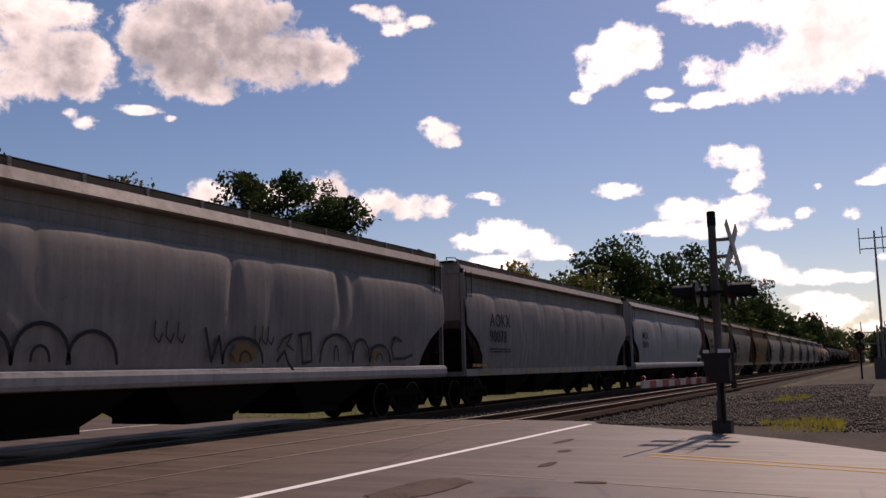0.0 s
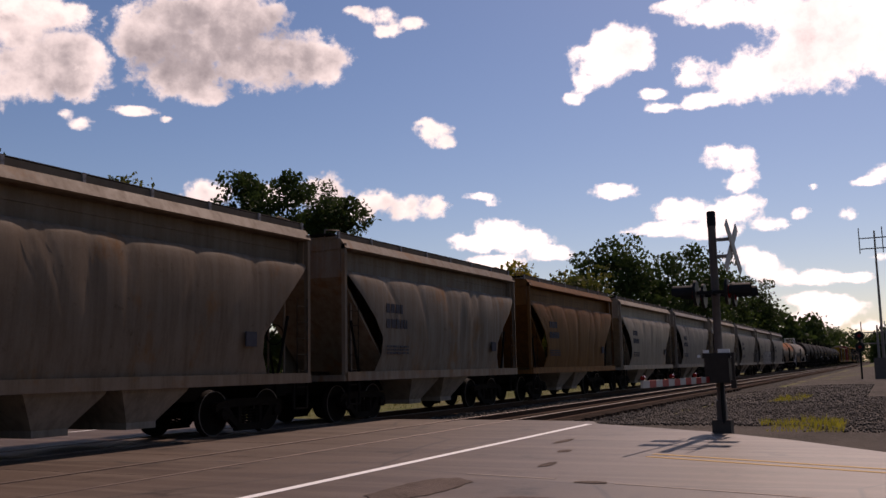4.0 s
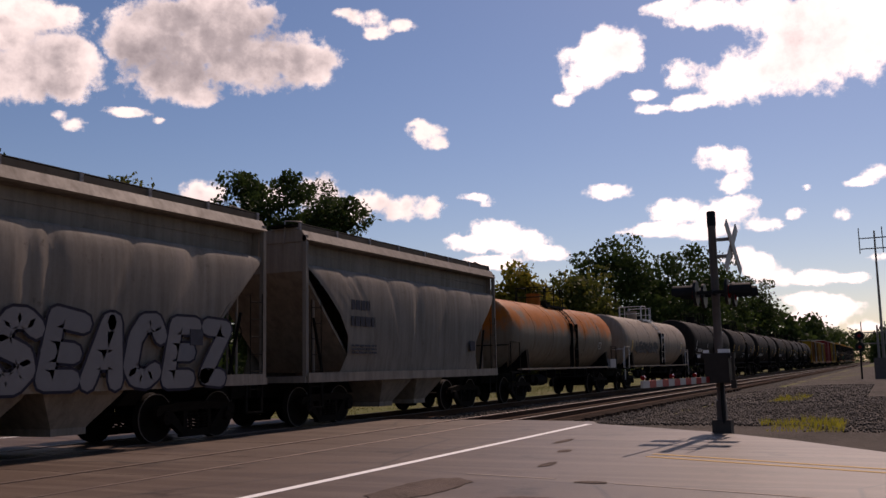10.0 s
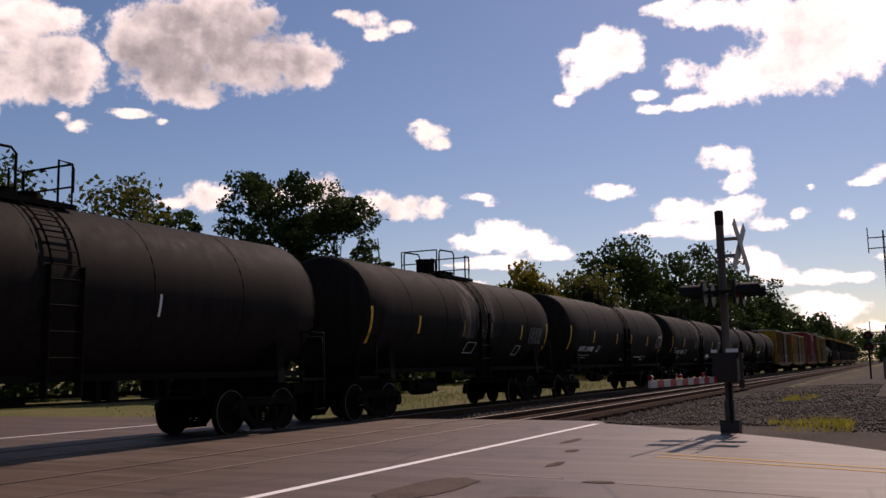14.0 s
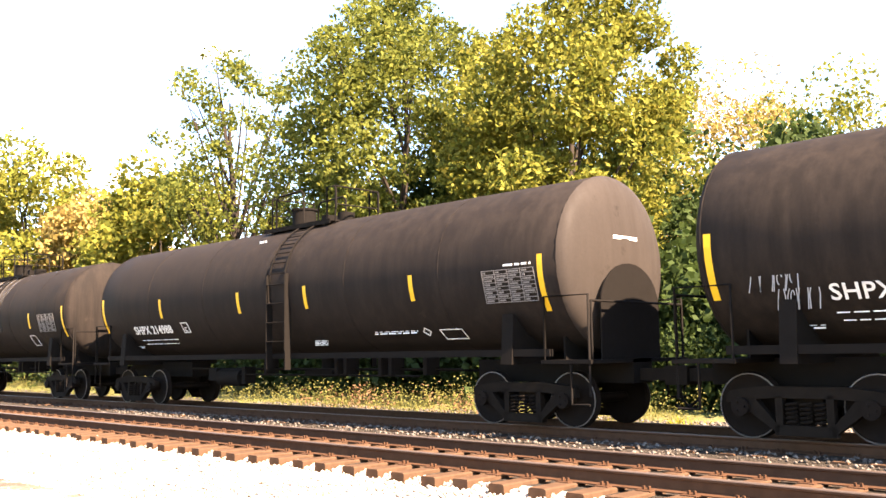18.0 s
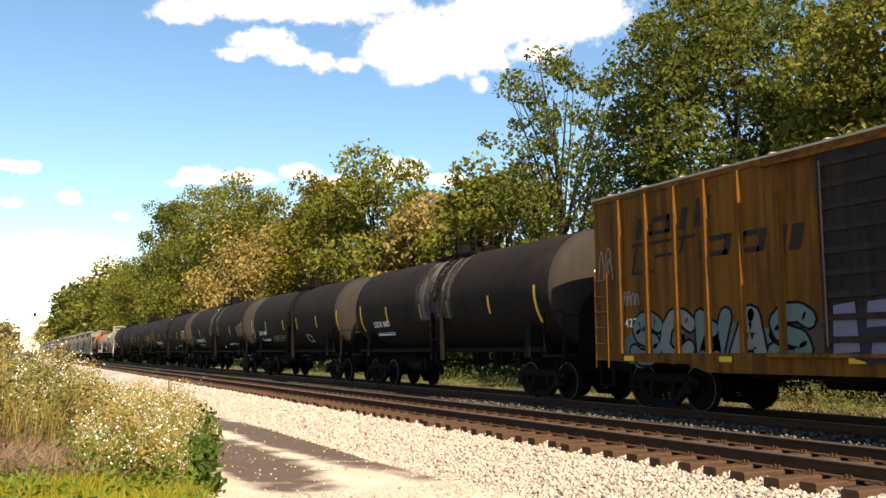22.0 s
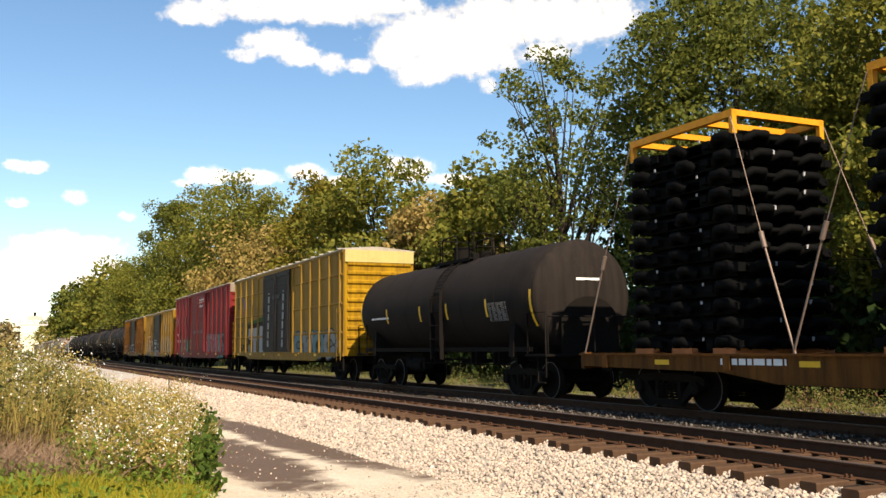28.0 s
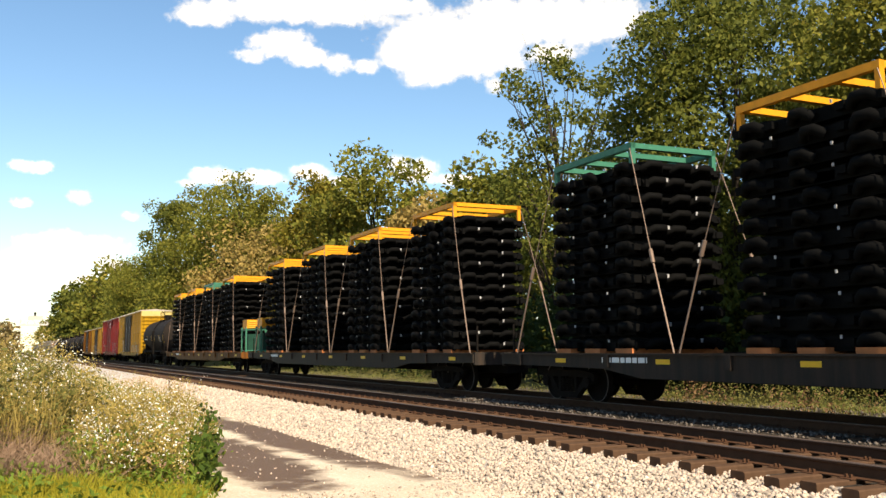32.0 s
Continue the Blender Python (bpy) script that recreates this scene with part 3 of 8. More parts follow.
    ob = tagged(new("cloud", me), "bright white cumulus cloud drifting in the blue sky", "cloud", "drifting clouds")
    CLOUDS.append((ob, (m, t0)))
    return ob


cloud(13, 50.59, 19.38, ((-1.74, 0.59, 5.01, 3.05, 1), (1.49, -0.83, 4.15, 2.16, 1), (-2.68, -2.06, 3.34, 1.65, 1), (4.46, -0.71, 2.76, 1.93, 1), (6.30, -0.50, 1.21, 0.85, 0.8), (0.16, 1.69, 3.73, 2.04, 1), (-4.55, 0.04, 2.60, 2.35, 1), (-1.73, -2.91, 2.03, 0.90, 1),))
cloud(13, 40.08, 18.09, ((-0.19, -0.83, 3.32, 1.80, 1), (1.58, -1.58, 1.56, 1.33, 1), (-1.01, -1.85, 2.39, 1.37, 1), (0.00, 2.02, 3.45, 1.03, 1), (1.22, 0.27, 1.85, 1.31, 1), (-1.36, 0.56, 1.48, 1.28, 1),))
cloud(13, 42.01, 14.47, ((0.24, -0.19, 0.85, 0.47, 0.65), (-0.51, 0.29, 0.56, 0.34, 0.65),))
cloud(13, 45.50, 15.01, ((-0.42, 0.18, 1.53, 0.34, 1), (1.46, -0.18, 0.47, 0.28, 0.65),))
cloud(13, 60.04, 20.92, ((-0.42, 0.31, 1.35, 0.63, 0.8), (0.08, -0.51, 1.07, 0.49, 0.8), (1.60, -0.11, 1.08, 0.49, 0.8), (-1.75, 0.61, 0.89, 0.35, 0.65),))
cloud(13, 63.50, 14.30, ((-0.05, 0.19, 1.47, 0.80, 0.8), (0.46, -0.51, 1.03, 0.58, 0.8), (-0.56, 0.71, 0.92, 0.36, 0.65),))
cloud(13, 74.32, 18.04, ((0.32, 1.20, 2.10, 1.32, 1), (-0.40, -0.07, 1.94, 1.23, 1), (1.63, 1.09, 1.53, 1.21, 0.8), (1.93, 0.08, 0.97, 0.87, 0.8), (-2.34, -1.89, 0.90, 0.50, 0.65), (-1.45, -1.00, 1.07, 0.78, 0.8), (-1.71, 0.68, 1.07, 0.70, 0.8),))
cloud(13, 85.19, 18.18, ((1.30, -0.85, 4.70, 2.39, 1), (-2.43, -1.65, 2.97, 1.71, 1), (-5.05, -2.69, 1.70, 0.63, 1), (3.69, 0.03, 3.91, 3.23, 1), (0.82, 1.11, 3.13, 1.64, 1), (-5.56, -0.99, 1.36, 1.04, 0.8), (-4.01, 2.25, 2.65, 1.01, 1), (-6.01, 2.97, 1.86, 0.61, 1), (-1.23, 2.04, 2.89, 0.93, 1),))
cloud(13, 77.34, 15.67, ((-0.39, 0.42, 1.12, 0.42, 0.8), (0.22, -0.47, 1.29, 0.35, 0.8),))
cloud(13, 81.58, 11.35, ((-0.42, 0.72, 1.42, 0.84, 0.8), (0.76, 0.28, 1.00, 1.05, 0.8), (0.38, -0.85, 1.18, 0.70, 0.8), (1.19, -0.58, 0.60, 0.70, 0.65),))
cloud(13, 74.68, 10.44, ((-0.00, -0.07, 1.68, 0.54, 1), (-0.39, 0.33, 0.90, 0.29, 0.65),))
cloud(13, 80.48, 8.60, ((-1.85, 0.45, 2.08, 0.93, 1), (0.73, 0.12, 2.03, 1.06, 1), (1.72, 0.72, 1.51, 0.56, 1), (3.07, -0.64, 1.39, 0.45, 0.8), (-2.57, -0.52, 2.17, 0.65, 1), (-0.28, -0.76, 2.47, 0.64, 1),))
cloud(13, 85.42, 8.49, ((0.00, 0.00, 0.68, 0.41, 0.65),))
cloud(13, 87.84, 8.29, ((0.00, 0.00, 0.72, 0.47, 0.65),))
cloud(13, 86.10, 9.90, ((0.00, 0.00, 0.32, 0.24, 0.65),))
cloud(13, 89.35, 10.31, ((0.47, 0.12, 0.91, 0.53, 0.8), (-0.29, -0.34, 1.13, 0.34, 0.8),))
cloud(13, 61.37, 10.02, ((-1.51, 0.19, 1.76, 0.96, 1), (0.22, -0.18, 1.55, 0.92, 0.8), (1.96, -0.13, 1.37, 0.85, 0.8), (-2.21, -0.50, 1.10, 0.59, 0.8),))
cloud(13, 68.19, 7.51, ((-0.62, 0.82, 2.10, 0.89, 1), (-1.34, 0.14, 2.66, 0.74, 1), (1.10, 0.07, 2.27, 0.88, 1), (2.46, -0.60, 1.72, 0.66, 1), (-1.02, -1.09, 2.29, 0.55, 1), (-2.72, 0.35, 1.48, 0.37, 0.8),))
cloud(13, 52.36, 10.67, ((-2.60, -0.06, 1.62, 1.07, 1), (-4.38, -0.55, 1.43, 0.46, 0.8), (4.26, 0.05, 1.81, 1.39, 1), (1.21, -0.15, 2.14, 0.94, 1),))
cloud(13, 83.30, 5.55, ((-0.03, 0.05, 1.39, 0.98, 0.8), (0.86, -0.66, 1.38, 0.69, 0.8), (-0.94, 0.60, 1.34, 0.77, 0.8),))
cloud(13, 87.14, 4.73, ((-0.82, 0.05, 1.65, 0.58, 1), (0.95, -0.12, 1.46, 0.37, 1),))
cloud(13, 87.08, 2.76, ((-1.45, 0.76, 1.51, 0.55, 1), (0.01, 0.21, 2.26, 0.81, 1), (-0.93, -0.46, 1.97, 0.68, 1), (1.55, -0.91, 1.29, 0.37, 0.8),))
cloud(13, 89.63, 5.70, ((0.00, 0.00, 0.82, 0.30, 0.65),))
cloud(13, 66.54, 10.27, ((-0.15, 0.18, 1.18, 0.33, 0.8), (0.64, -0.26, 0.66, 0.26, 0.65),))
cloud(13, 65.39, 5.66, ((0.34, -0.60, 1.18, 0.33, 0.8), (-0.33, 0.63, 1.18, 0.30, 0.8),))
cloud(13, 75.52, 7.96, ((0.00, 0.00, 1.00, 0.33, 0.8),))
cloud(25, -74.23, 20.51, ((-0.66, -0.07, 8.29, 1.03, 1), (-6.13, -0.68, 2.33, 0.74, 1), (3.98, 0.44, 4.95, 0.76, 1),))
cloud(25, -74.11, 18.08, ((-1.41, 0.38, 2.62, 1.04, 1), (-0.08, -0.22, 1.76, 0.84, 1), (1.93, -0.64, 1.43, 0.78, 0.8), (3.46, -0.77, 1.44, 0.57, 0.8), (-3.38, -0.39, 1.38, 0.55, 0.8),))
cloud(25, -60.99, 19.02, ((-4.41, 0.16, 4.31, 2.10, 1), (-0.33, 0.75, 5.35, 2.26, 1), (-2.06, -1.20, 3.61, 1.42, 1), (-5.16, -2.01, 2.18, 1.07, 1), (3.70, 0.91, 5.27, 2.07, 1), (-6.83, -0.84, 2.16, 1.06, 1), (2.02, -0.98, 2.15, 0.88, 1), (6.35, 1.06, 2.08, 1.37, 1),))
cloud(25, -62.29, 16.13, ((0.00, 0.00, 0.80, 0.64, 0.65),))
cloud(25, -75.51, 10.57, ((-3.98, -0.11, 1.90, 0.71, 1), (-1.00, -0.18, 2.12, 0.65, 1), (2.03, 0.23, 1.80, 0.65, 1), (4.43, -0.25, 2.19, 0.51, 1), (-5.27, -0.57, 1.02, 0.35, 0.8),))
cloud(25, -65.90, 10.96, ((-1.21, 0.07, 1.84, 0.95, 1), (1.21, -0.56, 2.21, 0.51, 1), (-2.25, 0.42, 1.10, 0.66, 0.8),))
cloud(25, -86.84, 8.87, ((0.00, 0.00, 0.83, 0.62, 0.65),))
cloud(25, -89.58, 10.40, ((0.00, 0.00, 1.68, 0.47, 1),))
cloud(25, -89.94, 8.38, ((0.00, 0.00, 0.91, 0.40, 0.8),))
cloud(25, -84.02, 7.86, ((0.00, 0.00, 0.86, 0.42, 0.65),))
cloud(25, -87.75, 4.51, ((-0.20, 1.67, 2.35, 0.88, 1), (1.91, 1.25, 2.26, 1.04, 1), (-1.62, 0.34, 2.76, 1.14, 1), (0.45, -0.25, 2.85, 1.02, 1), (-2.14, -1.26, 2.13, 1.34, 1), (2.86, 0.46, 1.63, 0.83, 1),))
cloud(15.5, 35.34, 16.97, ((5.57, 0.75, 2.78, 2.19, 1.0), (-2.3, 0.35, 6.49, 2.5, 1.0), (-6.74, -2.37, 4.23, 2.19, 1.0), (3.15, 3.08, 3.09, 1.66, 1.0), (0.4, -1.83, 3.1, 1.02, 0.7)))
cloud(16.5, -16.56, 19.99, ((1.58, -0.48, 4.85, 2.38, 0.9), (-1.55, 0.47, 3.4, 1.55, 0.8)))
cloud(18, -62.00, 19.06, ((-3.68, -0.64, 5.26, 1.87, 0.8), (3.81, 0.66, 5.32, 1.28, 0.7)))

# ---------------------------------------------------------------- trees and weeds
# dark leaves; behind the tracks their colour also carries the woodland shade
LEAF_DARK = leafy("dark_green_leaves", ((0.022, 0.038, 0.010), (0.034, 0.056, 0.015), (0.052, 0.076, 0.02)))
LEAF_OAK = leafy("olive_green_oak_leaves", ((0.063, 0.083, 0.015), (0.106, 0.121, 0.021), (0.174, 0.169, 0.030), (0.296, 0.238, 0.048)), 0.42)
LEAF_DEEP_OAK = leafy("dark_olive_oak_leaves", ((0.036, 0.052, 0.011), (0.066, 0.086, 0.017), (0.120, 0.132, 0.026), (0.24, 0.22, 0.045)), 0.42)
LEAF_GOLD = leafy("golden_green_leaves", ((0.06, 0.07, 0.012), (0.11, 0.105, 0.015), (0.17, 0.14, 0.02), (0.22, 0.15, 0.025)), 0.4)
# darker copy of the oak leaves, with shade put into the colour
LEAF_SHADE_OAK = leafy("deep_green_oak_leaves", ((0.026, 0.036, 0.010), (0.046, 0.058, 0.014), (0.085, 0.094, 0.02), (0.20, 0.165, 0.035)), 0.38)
VERGE = leafy("dry_verge_growth", ((0.06, 0.085, 0.02), (0.105, 0.115, 0.03), (0.16, 0.145, 0.045), (0.04, 0.07, 0.015)), 0.3)
LEAF_YELLOW = leafy("yellowing_green_leaves", ((0.140, 0.150, 0.020), (0.220, 0.210, 0.024), (0.320, 0.260, 0.030), (0.360, 0.240, 0.035)), 0.5)
LEAF_BEIGE = leafy("faded_beige_autumn_leaves", ((0.185, 0.148, 0.050), (0.265, 0.200, 0.066), (0.34, 0.235, 0.078), (0.165, 0.165, 0.042)))
LEAF_SPARSE = leafy("thin_brownish_leaves", ((0.103, 0.098, 0.040), (0.172, 0.138, 0.057), (0.253, 0.184, 0.086), (0.092, 0.115, 0.034)))
LEAF_WEED = leafy("fresh_green_weed_leaves", ((0.08, 0.13, 0.02), (0.13, 0.19, 0.03), (0.20, 0.24, 0.045)), 0.4)
LEAF_SAPLING = leafy("deep_green_sapling_leaves", ((0.035, 0.065, 0.012), (0.06, 0.10, 0.018), (0.12, 0.16, 0.03)), 0.4)
STRAW = leafy("straw_coloured_weed_stalks", ((0.31, 0.22, 0.055), (0.21, 0.17, 0.040), (0.42, 0.31, 0.10), (0.13, 0.125, 0.028)), 0.35)
BRAMBLE = leafy("dead_reddish_bramble", ((0.20, 0.12, 0.08), (0.26, 0.17, 0.11), (0.15, 0.10, 0.07)), 0.15)
BRUSH = leafy("dead_brown_brush", ((0.11, 0.062, 0.032), (0.16, 0.09, 0.045), (0.07, 0.045, 0.028)), 0.15)
PETAL = leafy("white_aster_flowers", ((0.75, 0.73, 0.66), (0.80, 0.78, 0.72), (0.62, 0.58, 0.46)), 0.2)
GRASS = leafy("green_grass_blades", ((0.20, 0.20, 0.022), (0.30, 0.27, 0.03), (0.42, 0.33, 0.06)), 0.4)
BARK = plain("grey_brown_bark", (0.040, 0.032, 0.026), 0.9, 0.0, 0.45, 7, 0.8)


def fast_mesh(name, verts, faces_n, mat):
    """Mesh of n separate quads from a (n*4, 3) array."""
    me = bpy.data.meshes.new(name)
    n = len(verts) // 4
    me.vertices.add(n * 4)
    me.vertices.foreach_set("co", verts.astype(np.float32).ravel())
    me.loops.add(n * 4)
    me.loops.foreach_set("vertex_index", np.arange(n * 4, dtype=np.int32))
    me.polygons.add(n)
    me.polygons.foreach_set("loop_start", np.arange(0, n * 4, 4, dtype=np.int32))
    me.update(calc_edges=True)
    me.materials.append(mat)
    return me


def leaf_quads(rng, pos, size, flat=0.3, stretch=1.5):
    """One pointed leaf quad at each place, in random turn."""
    n = len(pos)
    u = rng.normal(size=(n, 3))
    u /= np.linalg.norm(u, axis=1)[:, None]
    w = rng.normal(size=(n, 3))
    w[:, 2] += flat
    w -= (w * u).sum(1)[:, None] * u
    w /= np.linalg.norm(w, axis=1)[:, None]
    s = size * rng.uniform(0.6, 1.3, size=(n, 1))
    a, b = u * s * stretch * 0.5, np.cross(u, w) * s * 0.5
    return np.stack([pos - a, pos + b * 0.9 - a * 0.1 + w * s * 0.12, pos + a, pos - b * 0.9 - a * 0.1 + w * s * 0.12], 1).reshape(-1, 3)


def tree(x, y, h, w, mat, seed, leaves=6000, size=0.3, low=0.18, clumps=78, sparse=0.0, label="", conifer=False, limbs=9, puff=0.135, group="trees along the railway"):
    rng = np.random.default_rng(seed)
    z0 = ground_z(x, y) - 0.15
    t = thing("tree", label or "broad leafy tree behind the railway", "tree", group, at=pose(x, y, z0))
    lean = rng.uniform(-0.03, 0.03, 2) * h
    tr = max(0.10, h * 0.016)
    spine = [Vector((lean[0] * f, lean[1] * f, h * 0.86 * f)) + Vector((*(rng.normal(size=2) * 0.012 * h * f), 0)) for f in np.linspace(0, 1, 7)]
    sh = Sh().tube(spine, tr, 8, taper=[tr * (1.25 if i == 0 else 1 - 0.85 * i / 6) for i in range(7)])
    cz, ch = h * (1 + low) / 2, h * (1 - low) / 2
    cs = []
    while len(cs) < clumps:
        p = rng.uniform(-1, 1, 3)
        r = np.linalg.norm(p)
        if conifer:
            f = (p[2] + 1) / 2
            if np.hypot(p[0], p[1]) < 1.02 - f and np.hypot(p[0], p[1]) > 0.35 * (1 - f):
                cs.append(p)
        elif r < 1 and r > 0.42 + 0.25 * rng.random() and np.hypot(p[0], p[1]) < 1.0 - max(0, -p[2] - 0.3) * 0.6:
            cs.append(p * (0.86 + 0.28 * rng.random()))
    cs = np.array(cs) * np.array([w / 2, w / 2, ch]) + np.array([lean[0] * 0.6, lean[1] * 0.6, cz])
    for i in range(limbs):
        c = Vector(cs[rng.integers(len(cs))])
        f = min(0.9, max(0.2, (c.z - 0.25 * h) / h))
        b = spine[min(5, int(f * 6))]
        m = b.lerp(c, 0.5) + Vector((0, 0, -0.02 * h + 0.05 * h * rng.random()))
        lr = tr * (0.55 - 0.35 * f)
        sh.tube([b, m, c], lr, 6, taper=[lr, lr * 0.6, lr * 0.15])
        if sparse or i % 2:
            for _ in range(2 + int(4 * sparse)):
                e = c + Vector(rng.normal(size=3) * 0.09 * w)
                sh.tube([m.lerp(c, rng.random()), e], lr * 0.25, 4, taper=[lr * 0.28, lr * 0.05])
    part("trunk", sh, BARK, t, "bark-covered trunk and limbs")
    per = max(1, int(leaves * 0.66) // clumps)
    size = size * 1.16
    cr = (puff if not conifer else 0.10) * w * rng.uniform(0.6, 1.25, size=(len(cs), 1, 1))
    off = rng.normal(size=(len(cs), per, 3))
    off /= np.maximum(0.35, np.linalg.norm(off, axis=2))[:, :, None] ** 0.55
    pos = (cs[:, None, :] + off * cr * np.array([1, 1, 0.72 if not conifer else 0.3])).reshape(-1, 3)
    if sparse:
        pos = pos[rng.random(len(pos)) > sparse]
    part("crown", fast_mesh("crown", leaf_quads(rng, pos, size), None, mat), mat, t, "leafy crown")
    return t


def tree_at(az, d, h, w, mat, seed, **kw):
    a = radians(az)
    return tree(d * math.sin(a), d * math.cos(a), h, w, mat, seed, **kw)


# behind the crossing, dark against the light mostly through dark leaf colours
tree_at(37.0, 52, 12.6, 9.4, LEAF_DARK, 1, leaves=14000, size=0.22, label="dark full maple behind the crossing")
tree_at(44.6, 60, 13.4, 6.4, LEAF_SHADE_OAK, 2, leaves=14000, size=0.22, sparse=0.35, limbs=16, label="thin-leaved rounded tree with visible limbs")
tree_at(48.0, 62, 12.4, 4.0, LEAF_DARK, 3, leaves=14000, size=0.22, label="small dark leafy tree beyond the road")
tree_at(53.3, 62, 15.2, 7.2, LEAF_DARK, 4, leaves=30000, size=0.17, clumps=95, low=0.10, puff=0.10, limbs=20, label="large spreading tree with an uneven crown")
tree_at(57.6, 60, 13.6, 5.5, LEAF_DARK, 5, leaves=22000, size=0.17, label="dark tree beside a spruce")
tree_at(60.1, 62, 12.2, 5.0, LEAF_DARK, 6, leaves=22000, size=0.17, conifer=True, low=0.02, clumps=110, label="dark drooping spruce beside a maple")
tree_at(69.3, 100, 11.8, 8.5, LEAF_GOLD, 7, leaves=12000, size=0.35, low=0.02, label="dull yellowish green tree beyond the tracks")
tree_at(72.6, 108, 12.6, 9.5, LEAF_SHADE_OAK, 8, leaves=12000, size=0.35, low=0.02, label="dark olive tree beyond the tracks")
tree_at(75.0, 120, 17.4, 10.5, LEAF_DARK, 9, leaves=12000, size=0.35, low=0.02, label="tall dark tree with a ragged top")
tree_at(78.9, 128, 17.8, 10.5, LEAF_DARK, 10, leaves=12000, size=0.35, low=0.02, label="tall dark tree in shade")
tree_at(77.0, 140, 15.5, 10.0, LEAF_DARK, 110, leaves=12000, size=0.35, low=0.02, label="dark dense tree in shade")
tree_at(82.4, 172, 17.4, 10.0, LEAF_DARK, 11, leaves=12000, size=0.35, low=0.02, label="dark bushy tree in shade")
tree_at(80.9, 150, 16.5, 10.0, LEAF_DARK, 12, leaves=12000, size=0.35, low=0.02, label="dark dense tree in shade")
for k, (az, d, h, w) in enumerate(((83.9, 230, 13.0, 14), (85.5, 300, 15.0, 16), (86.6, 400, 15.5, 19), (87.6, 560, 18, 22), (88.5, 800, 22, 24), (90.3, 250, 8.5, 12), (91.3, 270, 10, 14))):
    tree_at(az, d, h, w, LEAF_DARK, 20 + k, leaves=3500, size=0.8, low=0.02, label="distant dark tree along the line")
# straight across the tracks
tree(8.8, 26.5, 10.6, 6.6, LEAF_GOLD, 31, leaves=60000, size=0.125, clumps=120, low=0.05, label="yellowing tree behind a wooden utility pole")
tree(3.6, 27, 12.0, 7.0, LEAF_SHADE_OAK, 131, leaves=45000, size=0.125, clumps=80, low=0.04, label="dark green tree behind the tracks")
tree(-0.8, 26, 14.5, 10.0, LEAF_SHADE_OAK, 32, leaves=60000, size=0.125, clumps=110, low=0.22, limbs=22, puff=0.085, label="large oak with dark green leaves")
tree_at(-12.6, 41, 13.2, 4.5, LEAF_YELLOW, 33, leaves=16000, size=0.17, low=0.05, label="slim yellow-green tree behind the tracks")
tree_at(-20.0, 50, 14.9, 9.5, LEAF_OAK, 34, leaves=26000, size=0.17, low=0.03, label="leafy green tree behind the tracks")
tree_at(-26.6, 58, 17.6, 11.0, LEAF_BEIGE, 35, leaves=30000, size=0.17, low=0.03, label="pale autumn tree behind the tracks")
tree_at(-15.5, 62, 17.0, 10.0, LEAF_OAK, 36, leaves=26000, size=0.17, low=0.03, label="green tree behind other trees")
tree_at(-34.0, 55, 12.5, 9.0, LEAF_BEIGE, 37, leaves=16000, size=0.17, low=0.03, label="pale autumn tree behind the tracks")
# along the line, to the far curve
tree(-19.4, 25.5, 15.0, 8.6, LEAF_OAK, 41, leaves=80000, size=0.125, clumps=135, low=0.16, limbs=22, puff=0.085, label="tall oak with olive leaves over the tracks")
tree(-28.0, 25.8, 16.8, 10.4, LEAF_DEEP_OAK, 42, leaves=95000, size=0.125, clumps=165, low=0.14, limbs=24, puff=0.08, label="tall spreading oak with olive leaves")
tree_at(-57.4, 50, 17.6, 7.8, LEAF_DEEP_OAK, 43, leaves=24000, size=0.15, clumps=130, sparse=0.35, limbs=40, low=0.25, puff=0.075, label="half-bare tree with dark forked limbs")
tree_at(-61.6, 60, 13.3, 8.4, LEAF_OAK, 44, leaves=26000, size=0.25, low=0.03, label="green leafy tree by the line")
tree_at(-65.2, 68, 13.0, 9.0, LEAF_BEIGE, 45, leaves=26000, size=0.25, low=0.03, label="fading beige-green tree by the line")
tree_at(-68.9, 75, 17.2, 10.3, LEAF_OAK, 46, leaves=26000, size=0.25, low=0.03, clumps=80, label="tall golden-green tree by the line")
tree_at(-72.6, 86, 17.6, 9.0, LEAF_GOLD, 47, leaves=26000, size=0.25, low=0.03, label="golden-green tree by the line")
tree_at(-76.0, 110, 16.2, 14.5, LEAF_BEIGE, 48, leaves=26000, size=0.25, low=0.0, label="round beige autumn tree")
tree_at(-77.6, 116, 23.4, 11.5, LEAF_OAK, 49, leaves=26000, size=0.25, low=0.03, label="tall olive tree by the line")
tree_at(-81.3, 150, 27.0, 10.0, LEAF_DEEP_OAK, 50, leaves=26000, size=0.25, low=0.03, label="tall dark green tree by the line")
tree_at(-79.8, 140, 16.8, 13.0, LEAF_OAK, 51, leaves=26000, size=0.25, low=0.0, label="green tree by the line")
tree_at(-84.0, 240, 20.0, 15.0, LEAF_BEIGE, 52, leaves=9000, size=0.75, low=0.0, label="fading tree in the distance")
tree_at(-86.3, 330, 25.5, 15.0, LEAF_DEEP_OAK, 53, leaves=9000, size=0.75, low=0.0, label="round dark tree in the distance")
tree_at(-85.3, 270, 18.5, 14.0, LEAF_DEEP_OAK, 54, leaves=9000, size=0.75, low=0.0, label="dark tree in the distance")
tree_at(-82.7, 180, 20.5, 13.0, LEAF_OAK, 57, leaves=26000, size=0.25, low=0.0, label="olive tree in the distance")
tree_at(-83.3, 200, 16.5, 14.0, LEAF_DEEP_OAK, 58, leaves=26000, size=0.25, low=0.0, label="dark tree in the distance")
